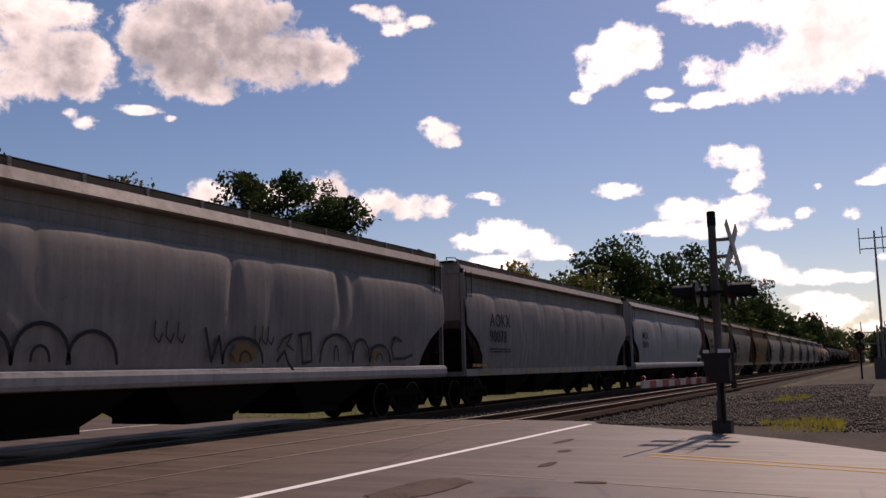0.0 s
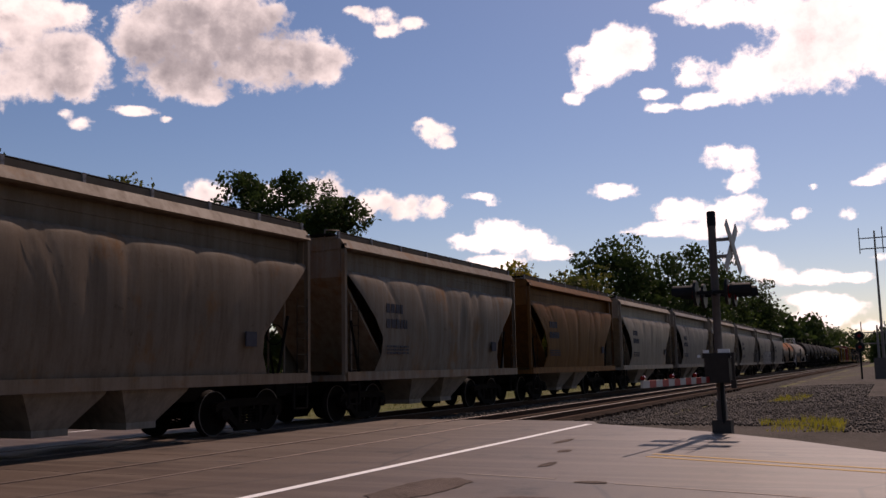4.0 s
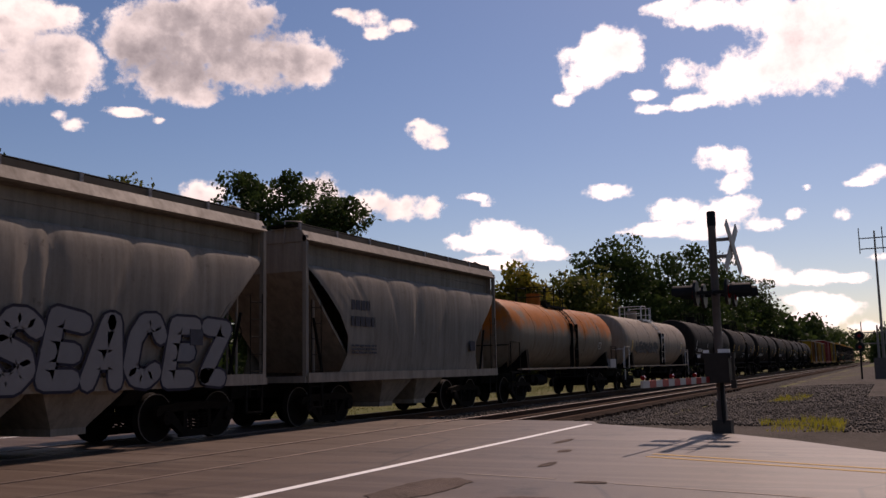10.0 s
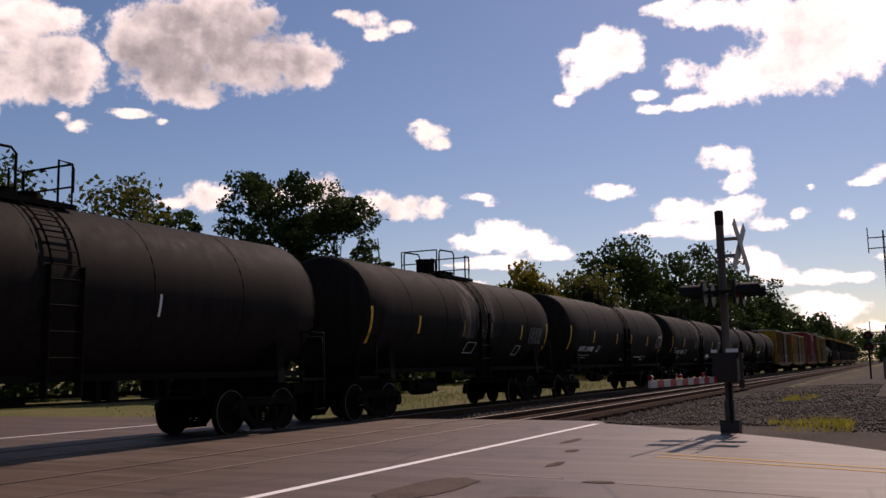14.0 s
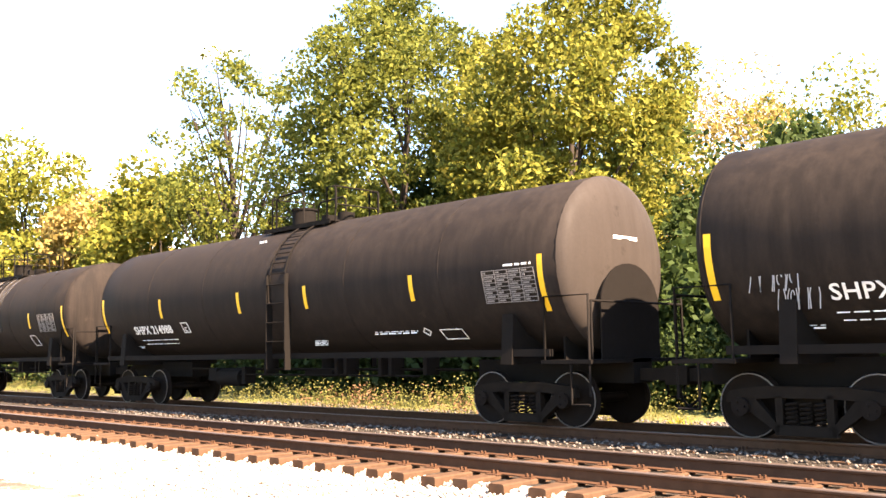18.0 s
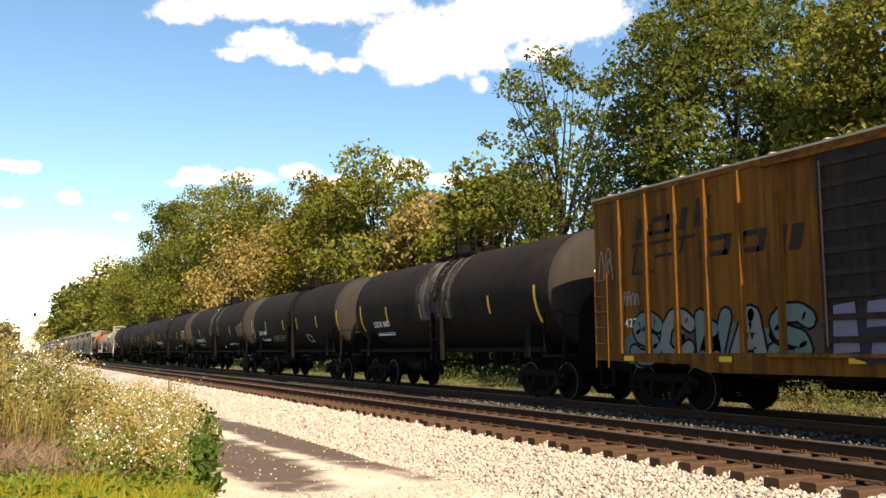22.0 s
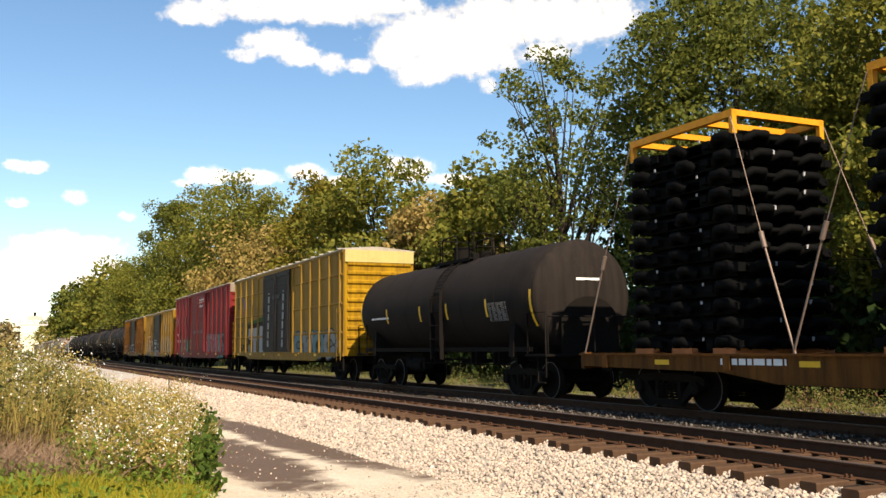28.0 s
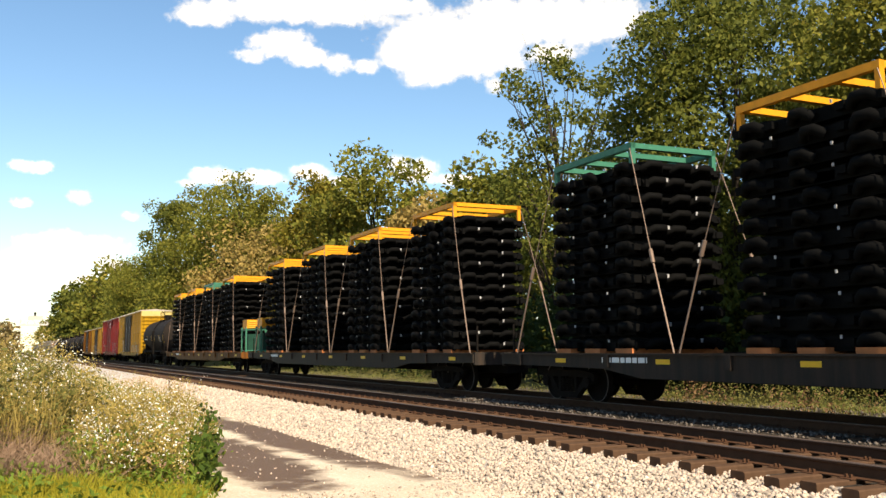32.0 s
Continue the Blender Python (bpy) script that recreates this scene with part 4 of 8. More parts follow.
tree_at(-74.5, 110, 17.0, 9.0, LEAF_OAK, 59, leaves=26000, size=0.25, low=0.0, label="olive tree behind golden trees")
tree_at(-64.0, 84, 14.0, 9.0, LEAF_OAK, 60, leaves=26000, size=0.25, low=0.0, label="olive tree behind beige trees")
tree_at(-87.7, 560, 20.0, 16.0, LEAF_OAK, 55, leaves=9000, size=0.75, low=0.0, label="distant green tree by the line")
tree_at(-90.4, 260, 8.4, 10, LEAF_SPARSE, 56, leaves=3000, size=0.7, low=0.0, label="distant autumn tree by the line")
tree_at(-79.2, 136, 24.6, 13.0, LEAF_OAK, 141, leaves=26000, size=0.25, low=0.0, label="broad olive tree by the line")
tree_at(-75.6, 124, 21.0, 11.0, LEAF_OAK, 142, leaves=26000, size=0.25, low=0.0, label="olive green tree by the line")
tree_at(-84.6, 230, 21.5, 17.0, LEAF_OAK, 143, leaves=12000, size=0.6, low=0.0, label="dark tree in the distance")
# filler trees: the shade inside the wood is put into the leaf colour
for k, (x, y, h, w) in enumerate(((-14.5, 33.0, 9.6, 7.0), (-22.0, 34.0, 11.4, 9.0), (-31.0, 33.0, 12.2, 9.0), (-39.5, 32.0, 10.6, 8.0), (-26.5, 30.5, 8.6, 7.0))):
    tree(x, y, h, w, LEAF_DARK, 150 + k, leaves=26000, size=0.19, low=0.0, clumps=90, label="leafy tree filling the wood behind the oaks, darkened for shade")


def weed_side(x, y):
    """True off the path: the growth keeps to the bank beside it."""
    edge = 0.185 * np.abs(x) + 0.12 * np.sin(x * 1.7) + 0.15 * np.sin(x * 0.6)
    return (x > -5) | (y > 12) | (y < np.minimum(edge, 4.6))


def tall(x):
    return np.where((x < -24) & (x > -100), 0.85, 1.0)


def blades(name, label, mat, boxes, count, h0, h1, wid, seed, category="weeds", lean=0.25, dens=None):
    """Many thin upright blades over rectangles of ground."""
    rng = np.random.default_rng(seed)
    out = []
    for x0, x1, y0, y1 in boxes:
        n = count // len(boxes)
        x, y = rng.uniform(x0, x1, n), rng.uniform(y0, y1, n)
        keep = np.array([noise.noise((a * 0.5, b * 0.5, seed)) > -0.15 for a, b in zip(x, y)]) & weed_side(x, y)
        x, y = x[keep], y[keep]
        n = len(x)
        z = np.array([ground_z(a, b) for a, b in zip(x, y)]) - 0.03
        base = np.stack([x, y, z], 1)
        h = rng.uniform(h0, h1, n) * tall(x) * np.array([0.72 + 0.75 * max(-0.5, noise.noise((a * 0.8, b * 1.1, 2.0))) for a, b in zip(x, y)])
        tip = base + np.stack([rng.normal(size=n) * lean * h, rng.normal(size=n) * lean * h, h], 1)
        side = np.stack([rng.normal(size=n), rng.normal(size=n), np.zeros(n)], 1)
        side *= wid / np.linalg.norm(side, axis=1)[:, None] * rng.uniform(0.6, 1.4, n)[:, None]
        mid = base * 0.45 + tip * 0.55 + np.stack([np.zeros(n), np.zeros(n), 0.08 * h], 1)
        out.append(np.stack([base - side * 0.5, mid - side * 0.5, tip, mid + side * 0.5], 1).reshape(-1, 3))
    v = np.concatenate(out)
    return tagged(part(name, fast_mesh(name, v, None, mat), mat), label, category, kind="stuff")


def plumes(name, label, mat, boxes, count, z0, z1, size, seed, spread=0.10, per=14, stretch=1.1):
    """Flower heads: small petals in loose tufts at weed height."""
    rng = np.random.default_rng(seed)
    out = []
    for x0, x1, y0, y1 in boxes:
        n = count // len(boxes)
        x, y = rng.uniform(x0, x1, n), rng.uniform(y0, y1, n)
        keep = weed_side(x, y)
        x, y = x[keep], y[keep]
        n = len(x)
        z = np.array([ground_z(a, b) for a, b in zip(x, y)]) + rng.uniform(z0, z1, n) * tall(x) * np.array([0.72 + 0.75 * max(-0.5, noise.noise((a * 0.8, b * 1.1, 2.0))) if b < 8 else 1.0 for a, b in zip(x, y)])
        c = np.stack([x, y, z], 1)
        p = (c[:, None, :] + rng.normal(size=(n, per, 3)) * spread).reshape(-1, 3)
        out.append(leaf_quads(rng, p, size, 0.6, stretch))
    return tagged(part(name, fast_mesh(name, np.concatenate(out), None, mat), mat), label, "weeds", kind="stuff")


STAND = [(-20, -11.5, 0.9, 3.8), (-20, -11.5, 0.9, 3.8), (-34, -17, -1.5, 4.6), (-60, -30, -2.0, 4.6)]
blades("dry_weeds", "tall straw-coloured weeds beside the gravel path", STRAW, STAND, 42000, 0.4, 1.15, 0.009, 61, lean=0.25)
blades("green_weeds", "green weed stalks mixed through the dry growth", GRASS, STAND, 17000, 0.25, 0.75, 0.012, 62, lean=0.35)
plumes("weed_leaves", "small green leaves low on the weeds", LEAF_WEED, STAND, 7000, 0.03, 0.72, 0.036, 161, 0.13, 20, 2.4)
plumes("dry_weed_leaves", "withered brown leaves on the weeds", BRAMBLE, STAND, 1400, 0.1, 0.8, 0.026, 162, 0.12, 14, 2.6)
plumes("goldenrod_heads", "dull yellow goldenrod heads on the weeds", STRAW, STAND, 4200, 0.55, 1.18, 0.024, 63, 0.075, 24, 1.6)
plumes("white_asters", "small white aster flowers on the weeds", PETAL, STAND, 2500, 0.45, 1.18, 0.026, 64, 0.075, 13)
BANK = [(-34, -17, -1.6, 1.5), (-24, -14, -1.0, 1.3)]
blades("tall_weeds", "tall dry goldenrod stalks on the bank", STRAW, BANK, 9000, 1.0, 1.75, 0.010, 261, lean=0.18)
plumes("tall_weed_leaves", "olive leaves on tall goldenrod", VERGE, BANK, 1800, 0.4, 1.5, 0.040, 262, 0.13, 20, 2.4)
plumes("tall_weed_heads", "faded pale flower heads on tall weeds", PETAL, BANK, 420, 1.0, 1.85, 0.030, 263, 0.09, 13)
plumes("tall_goldenrod_heads", "dull yellow heads on tall goldenrod", STRAW, BANK, 1300, 0.9, 1.85, 0.026, 264, 0.09, 24, 1.6)
blades("green_grass", "short green grass in front of the weeds", GRASS, [(-13, -7.0, -1.0, 2.2), (-11, -7.0, -1.0, 2.0)], 30000, 0.12, 0.42, 0.012, 65, "grass", lean=0.4)
plumes("grass_leaves", "broad green weed leaves in the grass", LEAF_WEED, [(-13, -7.0, -1.0, 2.2)], 350, 0.02, 0.3, 0.04, 165, 0.10, 14, 2.2)
blades("dead_bramble", "flattened reddish dead stalks among the weeds", BRAMBLE, [(-17.5, -11.5, -0.8, 1.1)], 12000, 0.3, 0.85, 0.010, 66, lean=0.9)
blades("verge_grass", "rough grass and weeds on the bank behind the tracks", VERGE, [(-30, -13, 19.4, 23), (-90, -30, 18.6, 25), (22.5, 70, 16.8, 24)], 14000, 0.12, 0.45, 0.016, 67, "grass")
plumes("verge_brush", "leafy green brush on the bank behind the tracks", VERGE, [(-30, -12, 18.5, 22), (-70, -30, 18, 23), (23, 75, 18, 25)], 600, 0.05, 0.55, 0.055, 68, 0.25, 40)
plumes("dead_brush", "brown dead brush on the gravel bank behind the tracks", BRUSH, [(-6, -3.0, 18.0, 19.6), (-26, -14, 18.4, 20), (-1.5, 4, 18.6, 20)], 110, 0.05, 0.6, 0.05, 168, 0.2, 34, 2.4)
# undergrowth and bank thicket: deep shade comes from the dark leaf colour
plumes("bank_undergrowth", "low undergrowth behind the gravel heaps, its leaves darkened for shade", LEAF_DARK, [(-15, 6.5, 22.6, 25.2)], 1300, 0.05, 1.9, 0.13, 169, 0.3, 40)
plumes("bank_herbs", "scattered green herbs at the foot of the bank", LEAF_WEED, [(-5, 6.5, 18.9, 20.4)], 40, 0.05, 0.4, 0.06, 170, 0.12, 22)
blades("bank_grass", "tufts of yellow grass on the gravel behind the tracks", GRASS, [(0.3, 4.5, 17.6, 19.2), (-14, -11, 18, 20)], 2600, 0.1, 0.36, 0.016, 171, "grass", lean=0.4)
plumes("bank_thicket", "dense thicket under the trees, its leaves darkened for shade", LEAF_DARK, [(-40, 4, 23, 29), (-110, -40, 22, 30), (-12, 6.2, 25, 33), (-60, -10, 31, 38), (-34, -12, 24.5, 28)], 3000, 0.2, 4.6, 0.29, 69, 0.6, 30)
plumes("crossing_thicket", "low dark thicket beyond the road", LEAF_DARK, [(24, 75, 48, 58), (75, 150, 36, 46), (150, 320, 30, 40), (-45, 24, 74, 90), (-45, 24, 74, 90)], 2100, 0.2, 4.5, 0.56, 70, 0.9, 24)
blades("gravel_grass", "tuft of yellow-green grass in the gravel beside the signal", GRASS, [(18.9, 23.5, 0.9, 2.6), (36, 42, 3.0, 4.2)], 2600, 0.08, 0.30, 0.018, 71, "grass")


def sapling(x, y, h, seed):
    rng = np.random.default_rng(seed)
    t = thing("sapling", "leafy green sapling at the edge of the gravel path", "plant", "saplings beside the path", at=pose(x, y, ground_z(x, y) - 0.05))
    sh, pos = Sh(), []
    for k in range(4):
        tip = Vector((rng.normal() * 0.22 * h, rng.normal() * 0.16 * h, h * rng.uniform(0.55, 1.0)))
        sh.tube([(0, 0, 0), tip * 0.5 + Vector((rng.normal() * 0.04, rng.normal() * 0.04, 0)), tip], 0.012, 5, taper=[0.014, 0.009, 0.003])
        for f in np.linspace(0.15, 1, 34):
            pos.append(tip * f + Vector(rng.normal(size=3) * 0.07))
    part("stem", sh, BARK, t)
    part("foliage", fast_mesh("foliage", leaf_quads(rng, np.array([tuple(p) for p in pos]), 0.085, 0.8, 1.6), None, LEAF_SAPLING), LEAF_SAPLING, t)


for k, (x, y, h) in enumerate(((-17.4, 3.05, 1.30), (-16.99, 3.15, 0.60), (-15.6, 2.85, 0.80), (-14.63, 2.89, 0.55), (-13.9, 2.6, 0.75), (-13.06, 2.38, 0.60), (-12.39, 2.45, 0.40), (-14.9, 2.75, 0.45), (-19.88, 3.5, 0.60), (-12.8, 2.2, 0.65), (-16.2, 3.0, 0.95), (-15.2, 2.85, 1.0), (-14.2, 2.65, 0.9), (-13.4, 2.5, 0.85), (-14.6, 2.45, 0.8))):
    sapling(x, y, h, 80 + k)


def dead_twig(x, y, h):
    t = thing("dead_weed", "bare dry weed stalk with a few forked twigs", "plant", at=pose(x, y, ground_z(x, y) - 0.05))
    part("stem", Sh().tube([(0, 0, 0), (0.03, 0.02, h * 0.5), (-0.04, 0.0, h)], 0.014, 5, taper=[0.016, 0.011, 0.004]), BARK, t)
    for f, dx, dz in ((0.35, 0.30, 0.45), (0.5, -0.25, 0.30), (0.62, 0.28, 0.34), (0.78, -0.14, 0.2)):
        part("twig", Sh().tube([(0.0, 0, h * f), (dx * 0.6, 0.05, h * f + dz * 0.4), (dx, 0.04, h * f + dz)], 0.008, 4, taper=[0.009, 0.006, 0.003]), BARK, t)


dead_twig(-25.5, 3.9, 1.35)
dead_twig(-28.0, 4.3, 1.1)

# ---------------------------------------------------------------- train parts
def wheel_mesh():
    sh = Sh()
    for s in (-1, 1):
        prof = [(0.0, 0.06), (0.10, 0.07), (0.16, 0.045), (0.34, 0.02), (0.40, 0.055), (0.455, 0.06), (0.457, -0.02), (0.482, -0.045), (0.482, -0.065), (0.42, -0.07), (0.36, -0.03), (0.14, -0.05), (0.0, -0.06)]
        y0 = s * GAUGE / 2
        seg = 24
        rs = [[(r * math.cos(2 * math.pi * k / seg), y0 - s * -o, r * math.sin(2 * math.pi * k / seg)) for k in range(seg)] for r, o in prof]
        sh.rings(rs, smooth=True, caps=False)
    sh.tube([(0, -1.06, 0), (0, 1.06, 0)], 0.085, 12)
    for s in (-1, 1):
        sh.tube([(0, s * 1.0, 0), (0, s * 1.13, 0)], 0.13, 12)
        for k in range(3):
            a = k * 2.094
            sh.tube([(0.07 * math.cos(a), s * 1.13, 0.07 * math.sin(a)), (0.07 * math.cos(a), s * 1.15, 0.07 * math.sin(a))], 0.02, 6)
    return sh


def sideframe_mesh(s):
    y0, y1 = s * 0.93, s * 1.06
    sh = Sh()
    top = [(-1.12, 0.62), (-1.05, 0.68), (-0.55, 0.74), (0.55, 0.74), (1.05, 0.68), (1.12, 0.62), (1.12, 0.5), (0.72, 0.56), (0.42, 0.58), (-0.42, 0.58), (-0.72, 0.56), (-1.12, 0.5)]
    sh.prism(top, y0, y1, "y")
    sh.prism([(-0.95, 0.52), (-0.70, 0.58), (-0.36, 0.20), (-0.36, 0.08)], y0, y1, "y")
    sh.prism([(0.95, 0.52), (0.70, 0.58), (0.36, 0.20), (0.36, 0.08)], y0, y1, "y")
    sh.prism([(-0.42, 0.08), (0.42, 0.08), (0.42, 0.22), (-0.42, 0.22)], y0, y1, "y")
    for x in (-0.40, 0.30):
        sh.box(x, x + 0.10, min(y0, y1), max(y0, y1), 0.18, 0.62)
    return sh


def spring_mesh():
    pts = [(0.075 * math.cos(a), 0.075 * math.sin(a), 0.22 + 0.30 * a / (2 * math.pi * 5)) for a in np.linspace(0, 2 * math.pi * 5, 31)]
    return Sh().tube(pts, 0.018, 4)


SHARED = {}


def shared(key, make, material):
    if key not in SHARED:
        SHARED[key] = make().mesh(key, material)
    return SHARED[key]


def truck(car, x):
    bolster = Sh().box(-0.2, 0.2, -0.9, 0.9, 0.40, 0.72)
    bolster.tube([(0, 0, 0.7), (0, 0, 0.86)], 0.2, 12)
    bolster.box(-0.5, 0.5, -0.55, 0.55, 0.45, 0.55)
    t = part("truck", shared("truck_bolster", lambda: bolster, TRUCK_RUST), TRUCK_RUST, car, at=pose(x, 0, 0))
    for s in (-1, 1):
        part("sideframe", shared("truck_sideframe%d" % s, lambda: sideframe_mesh(s), TRUCK_RUST), TRUCK_RUST, t)
        for dx in (-0.2, 0.0, 0.2):
            part("spring", shared("truck_spring", spring_mesh, TRUCK_RUST), TRUCK_RUST, t, at=pose(dx, s * 1.0, 0))
    for dx in (-0.89, 0.89):
        w = part("wheelset", shared("wheelset_shape", wheel_mesh, WHEEL_STEEL), WHEEL_STEEL, t, at=pose(dx, 0, 0.457))
        for q in (-1, 1):
            part("rim", shared("wheel_rim", lambda: Sh().tube([(0.448 * math.cos(a), 0, 0.448 * math.sin(a)) for a in np.linspace(0, 2 * math.pi, 29)], 0.012, 4, cap=False), RIM_STEEL), RIM_STEEL, w, "scuffed bright rim", at=pose(0, q * (GAUGE / 2 + 0.06), 0))
    return t


def coupler(car, x, s):
    sh = Sh().box(min(x, x + s * 0.75), max(x, x + s * 0.75), -0.09, 0.09, 0.76, 0.96)
    xe = x + s * 0.75
    sh.box(min(xe, xe + s * 0.2), max(xe, xe + s * 0.2), -0.17, 0.17, 0.70, 1.0)
    part("coupler", sh, TRUCK_RUST, car)
    hose = [(xe, 0.25, 0.75), (xe + s * 0.05, 0.26, 0.45), (xe + s * 0.25, 0.2, 0.3), (xe + s * 0.4, 0.1, 0.36)]
    part("air_hose", Sh().tube(hose, 0.025, 6), STEEL_DARK, car)


def ladder_bars(sh, x0, x1, y, z0, z1, n, r=0.014):
    """Rungs between two stiles against a side at y."""
    for x in (x0, x1):
        sh.tube([(x, y, z0), (x, y, z1)], r * 1.2, 6)
    for i in range(n):
        z = z0 + (z1 - z0) * (i + 0.5) / n
        sh.tube([(x0, y, z), (x1, y, z)], r, 6)
    return sh


def car_base(name, label, category, length, trucks, group="cars of the freight train"):
    car = thing(name, label, category, group)
    for s in (-1, 1):
        truck(car, s * trucks)
        coupler(car, s * (length / 2 - 0.95), s)
    CARS.append(car)
    return car


CARS = []


# ---------------------------------------------------------------- covered hoppers
def hopper(length, mat, label, bays, marks=(), panels=12, dents=(), tags=(), sill=0.0, seed=0, ztop=4.42):
    car = car_base("hopper_car", label, "hopper car", length, length / 2 - 2.35)
    rnd = random.Random(seed)
    L = length / 2 - 0.80
    hw = 1.56
    # side skin: eave, fascia, belly bulge, sill
    zf = ztop - 0.70      # foot of the flat fascia, where the side steps out
    zs = [zf - 0.005, zf - 0.02, zf - 0.08, zf - 0.18, zf - 0.34, 3.05, 2.6, 2.1, 1.65, 1.22]
    ws = [1.19, 1.445, 1.485, 1.525, 1.560, 1.585, 1.585, 1.560, 1.505, 1.43]

    short = length < 15

    def end_x(z):
        if short:      # long slope from the eave, rounded in above the sill
            return L - float(np.interp(z, (1.2, 1.65, 2.1, 2.6, zf - 0.05, 9), (1.45, 1.72, 1.74, 1.30, 0.02, 0.0)))
        return L if z > 2.55 else L - 0.35 - (2.55 - z) * 1.25 if z > 1.9 else L - 1.25 - (1.9 - z) * 0.35

    xs = np.linspace(-1, 1, panels * max(4, int(2 * L / panels / 0.13)) + 1)
    for s in (-1, 1):
        sh = Sh()
        rs = []
        for u in xs:
            row = []
            for z, w in zip(zs, ws):
                x = u * end_x(z)
                d = 0.0
                seam = abs(((u + 1) / 2 * panels) % 1 - 0.0)
                pillow = abs(math.sin(math.pi * (u + 1) / 2 * panels)) ** 0.6
                if zf - 0.4 < z < zf - 0.01:
                    d += 0.030 * pillow - 0.02
                if seam < 0.01 or seam > 0.99:
                    d -= 0.012
                for dx, dw, depth in dents:
                    d -= depth * 0.75 * math.exp(-((x - dx) / dw) ** 2) * (1 if zf - 0.03 > z > 1.9 else 0.2) * (0.6 + 0.4 * math.sin(z * 3 + dx))
                d += 0.018 * noise.noise((x * 0.9, z * 1.1, seed * 3.1 + s))
                row.append((x, s * (w + d), z))
            rs.append(row)
        sh.rings(rs, closed=False)
        part("side_sheet", sh, mat, car)
        # flat fascia under the eave, with a shallow rib
        part("fascia", Sh().box(-L, L, s * 1.18 - 0.02, s * 1.18 + 0.02, zf - 0.03, ztop - 0.03), mat, car)
        part("eave_rib", Sh().box(-L, L, s * 1.205 - 0.012, s * 1.205 + 0.012, ztop - 0.42, ztop - 0.37), mat, car)
    # roof
    prof = [(-1.47, ztop - 0.19), (-1.53, ztop - 0.16), (-1.38, ztop + 0.07), (-0.7, ztop + 0.13), (0.7, ztop + 0.13), (1.38, ztop + 0.07), (1.53, ztop - 0.16), (1.47, ztop - 0.19)]
    part("roof", Sh().prism(prof, -L - 0.05, L + 0.05), mat, car)
    for k in range(6 if length > 15 else 4):
        x = (k + 0.5) / (6 if length > 15 else 4) * 2 * L - L
        part("roof_hatch", Sh().box(x - 0.8, x + 0.8, -0.35, 0.35, ztop + 0.10, ztop + 0.20), mat, car)
    # end walls: upper plate and slope sheet
    for s in (-1, 1):
        zk = 3.55 if short else 2.75
        sh = Sh().prism([(s * (L - 0.02), ztop - 0.05), (s * (L + 0.02), ztop - 0.05), (s * (L + 0.02), zk), (s * (L - 2.3), 1.25), (s * (L - 2.36), 1.25), (s * (L - 0.06), zk + 0.05)], -1.36, 1.36, "y")
        part("end_sheet", sh, mat, car)
        if short:
            for q in (-1, 1):
                part("slope_strut", Sh().tube([(s * (L - 0.62), q * 1.25, 1.1), (s * (L - 0.62), q * 1.25, 2.95)], 0.03, 6), mat, car)
            part("brake_wheel", Sh().tube([(s * (L + 0.06), 0.55 + 0.25 * math.cos(a), 2.2 + 0.25 * math.sin(a)) for a in np.linspace(0, 2 * math.pi, 17)], 0.016, 5, cap=False), STEEL_DARK, car)
        else:
            # added dark plate: stands in for shade in the open space here
            part("slope_shade_plate", Sh().prism([(s * (L - 0.25), 2.5), (s * (L - 1.2), 1.9), (s * (L - 1.6), 1.2), (s * (L - 0.3), 1.2)], -1.2, 1.2, "y"), STEEL_DARK, car, "dark plate for the shade under the slope sheet")
        part("end_platform", Sh().box(min(s * (L - 1.5), s * (L + 0.1)), max(s * (L - 1.5), s * (L + 0.1)), -1.5, 1.5, 1.02, 1.16), mat, car)
        for q in (-1, 1):
            part("corner_post", Sh().box(s * L - 0.05, s * L + 0.05, q * 1.45 - 0.05, q * 1.45 + 0.05, 1.1, ztop - 0.05), mat, car)
            part("ladder", ladder_bars(Sh(), s * (L - 0.12), s * (L - 0.52), q * 1.53, 0.75, 2.9 if length < 15 else ztop - 0.1, 6 if length < 15 else 9, 0.009), STEEL_DARK, car)
            part("strut", Sh().tube([(s * (L - 0.95), q * 1.3, 1.1), (s * (L - 0.55), q * 1.3, 2.5)], 0.035, 6), STEEL_DARK, car)
            part("step", Sh().box(s * (L - 0.1) - 0.03, s * (L - 0.1) + 0.03, q * 1.5 - 0.02, q * 1.5 + 0.02, 0.45, 1.05).box(s * (L - 0.6) - 0.03, s * (L - 0.6) + 0.03, q * 1.5 - 0.02, q * 1.5 + 0.02, 0.45, 1.05).box(min(s * (L - 0.1), s * (L - 0.6)), max(s * (L - 0.1), s * (L - 0.6)), q * 1.5 - 0.04, q * 1.5 + 0.04, 0.45, 0.48), STEEL_DARK, car)
    # running board on roof stands with edge rails
    for q in (-1, 1):
        part("running_board", Sh().box(-L - 0.25, L + 0.25, q * 0.92 - 0.32, q * 0.92 + 0.32, ztop + 0.15, ztop + 0.19), STEEL_DARK, car)
        n = int(2 * L / 1.45)
        for i in range(n + 1):
            x = -L + 2 * L * i / n
            part("board_stand", shared("board_stand%d" % q, lambda: Sh().box(-0.035, 0.035, q * 1.30 - 0.02, q * 1.30 + 0.02, 0.05, 0.25).box(-0.02, 0.02, min(q * 0.5, q * 1.30), max(q * 0.5, q * 1.30), 0.10, 0.15), GREY_HOPPER2), mat, car, at=pose(x, 0, ztop))
        part("roof_edge_plate", Sh().box(-L, L, q * 1.285 - 0.004, q * 1.285 + 0.004, ztop + 0.06, ztop + 0.22), ROOF_GRIME, car, "grimy plate along the roof edge")
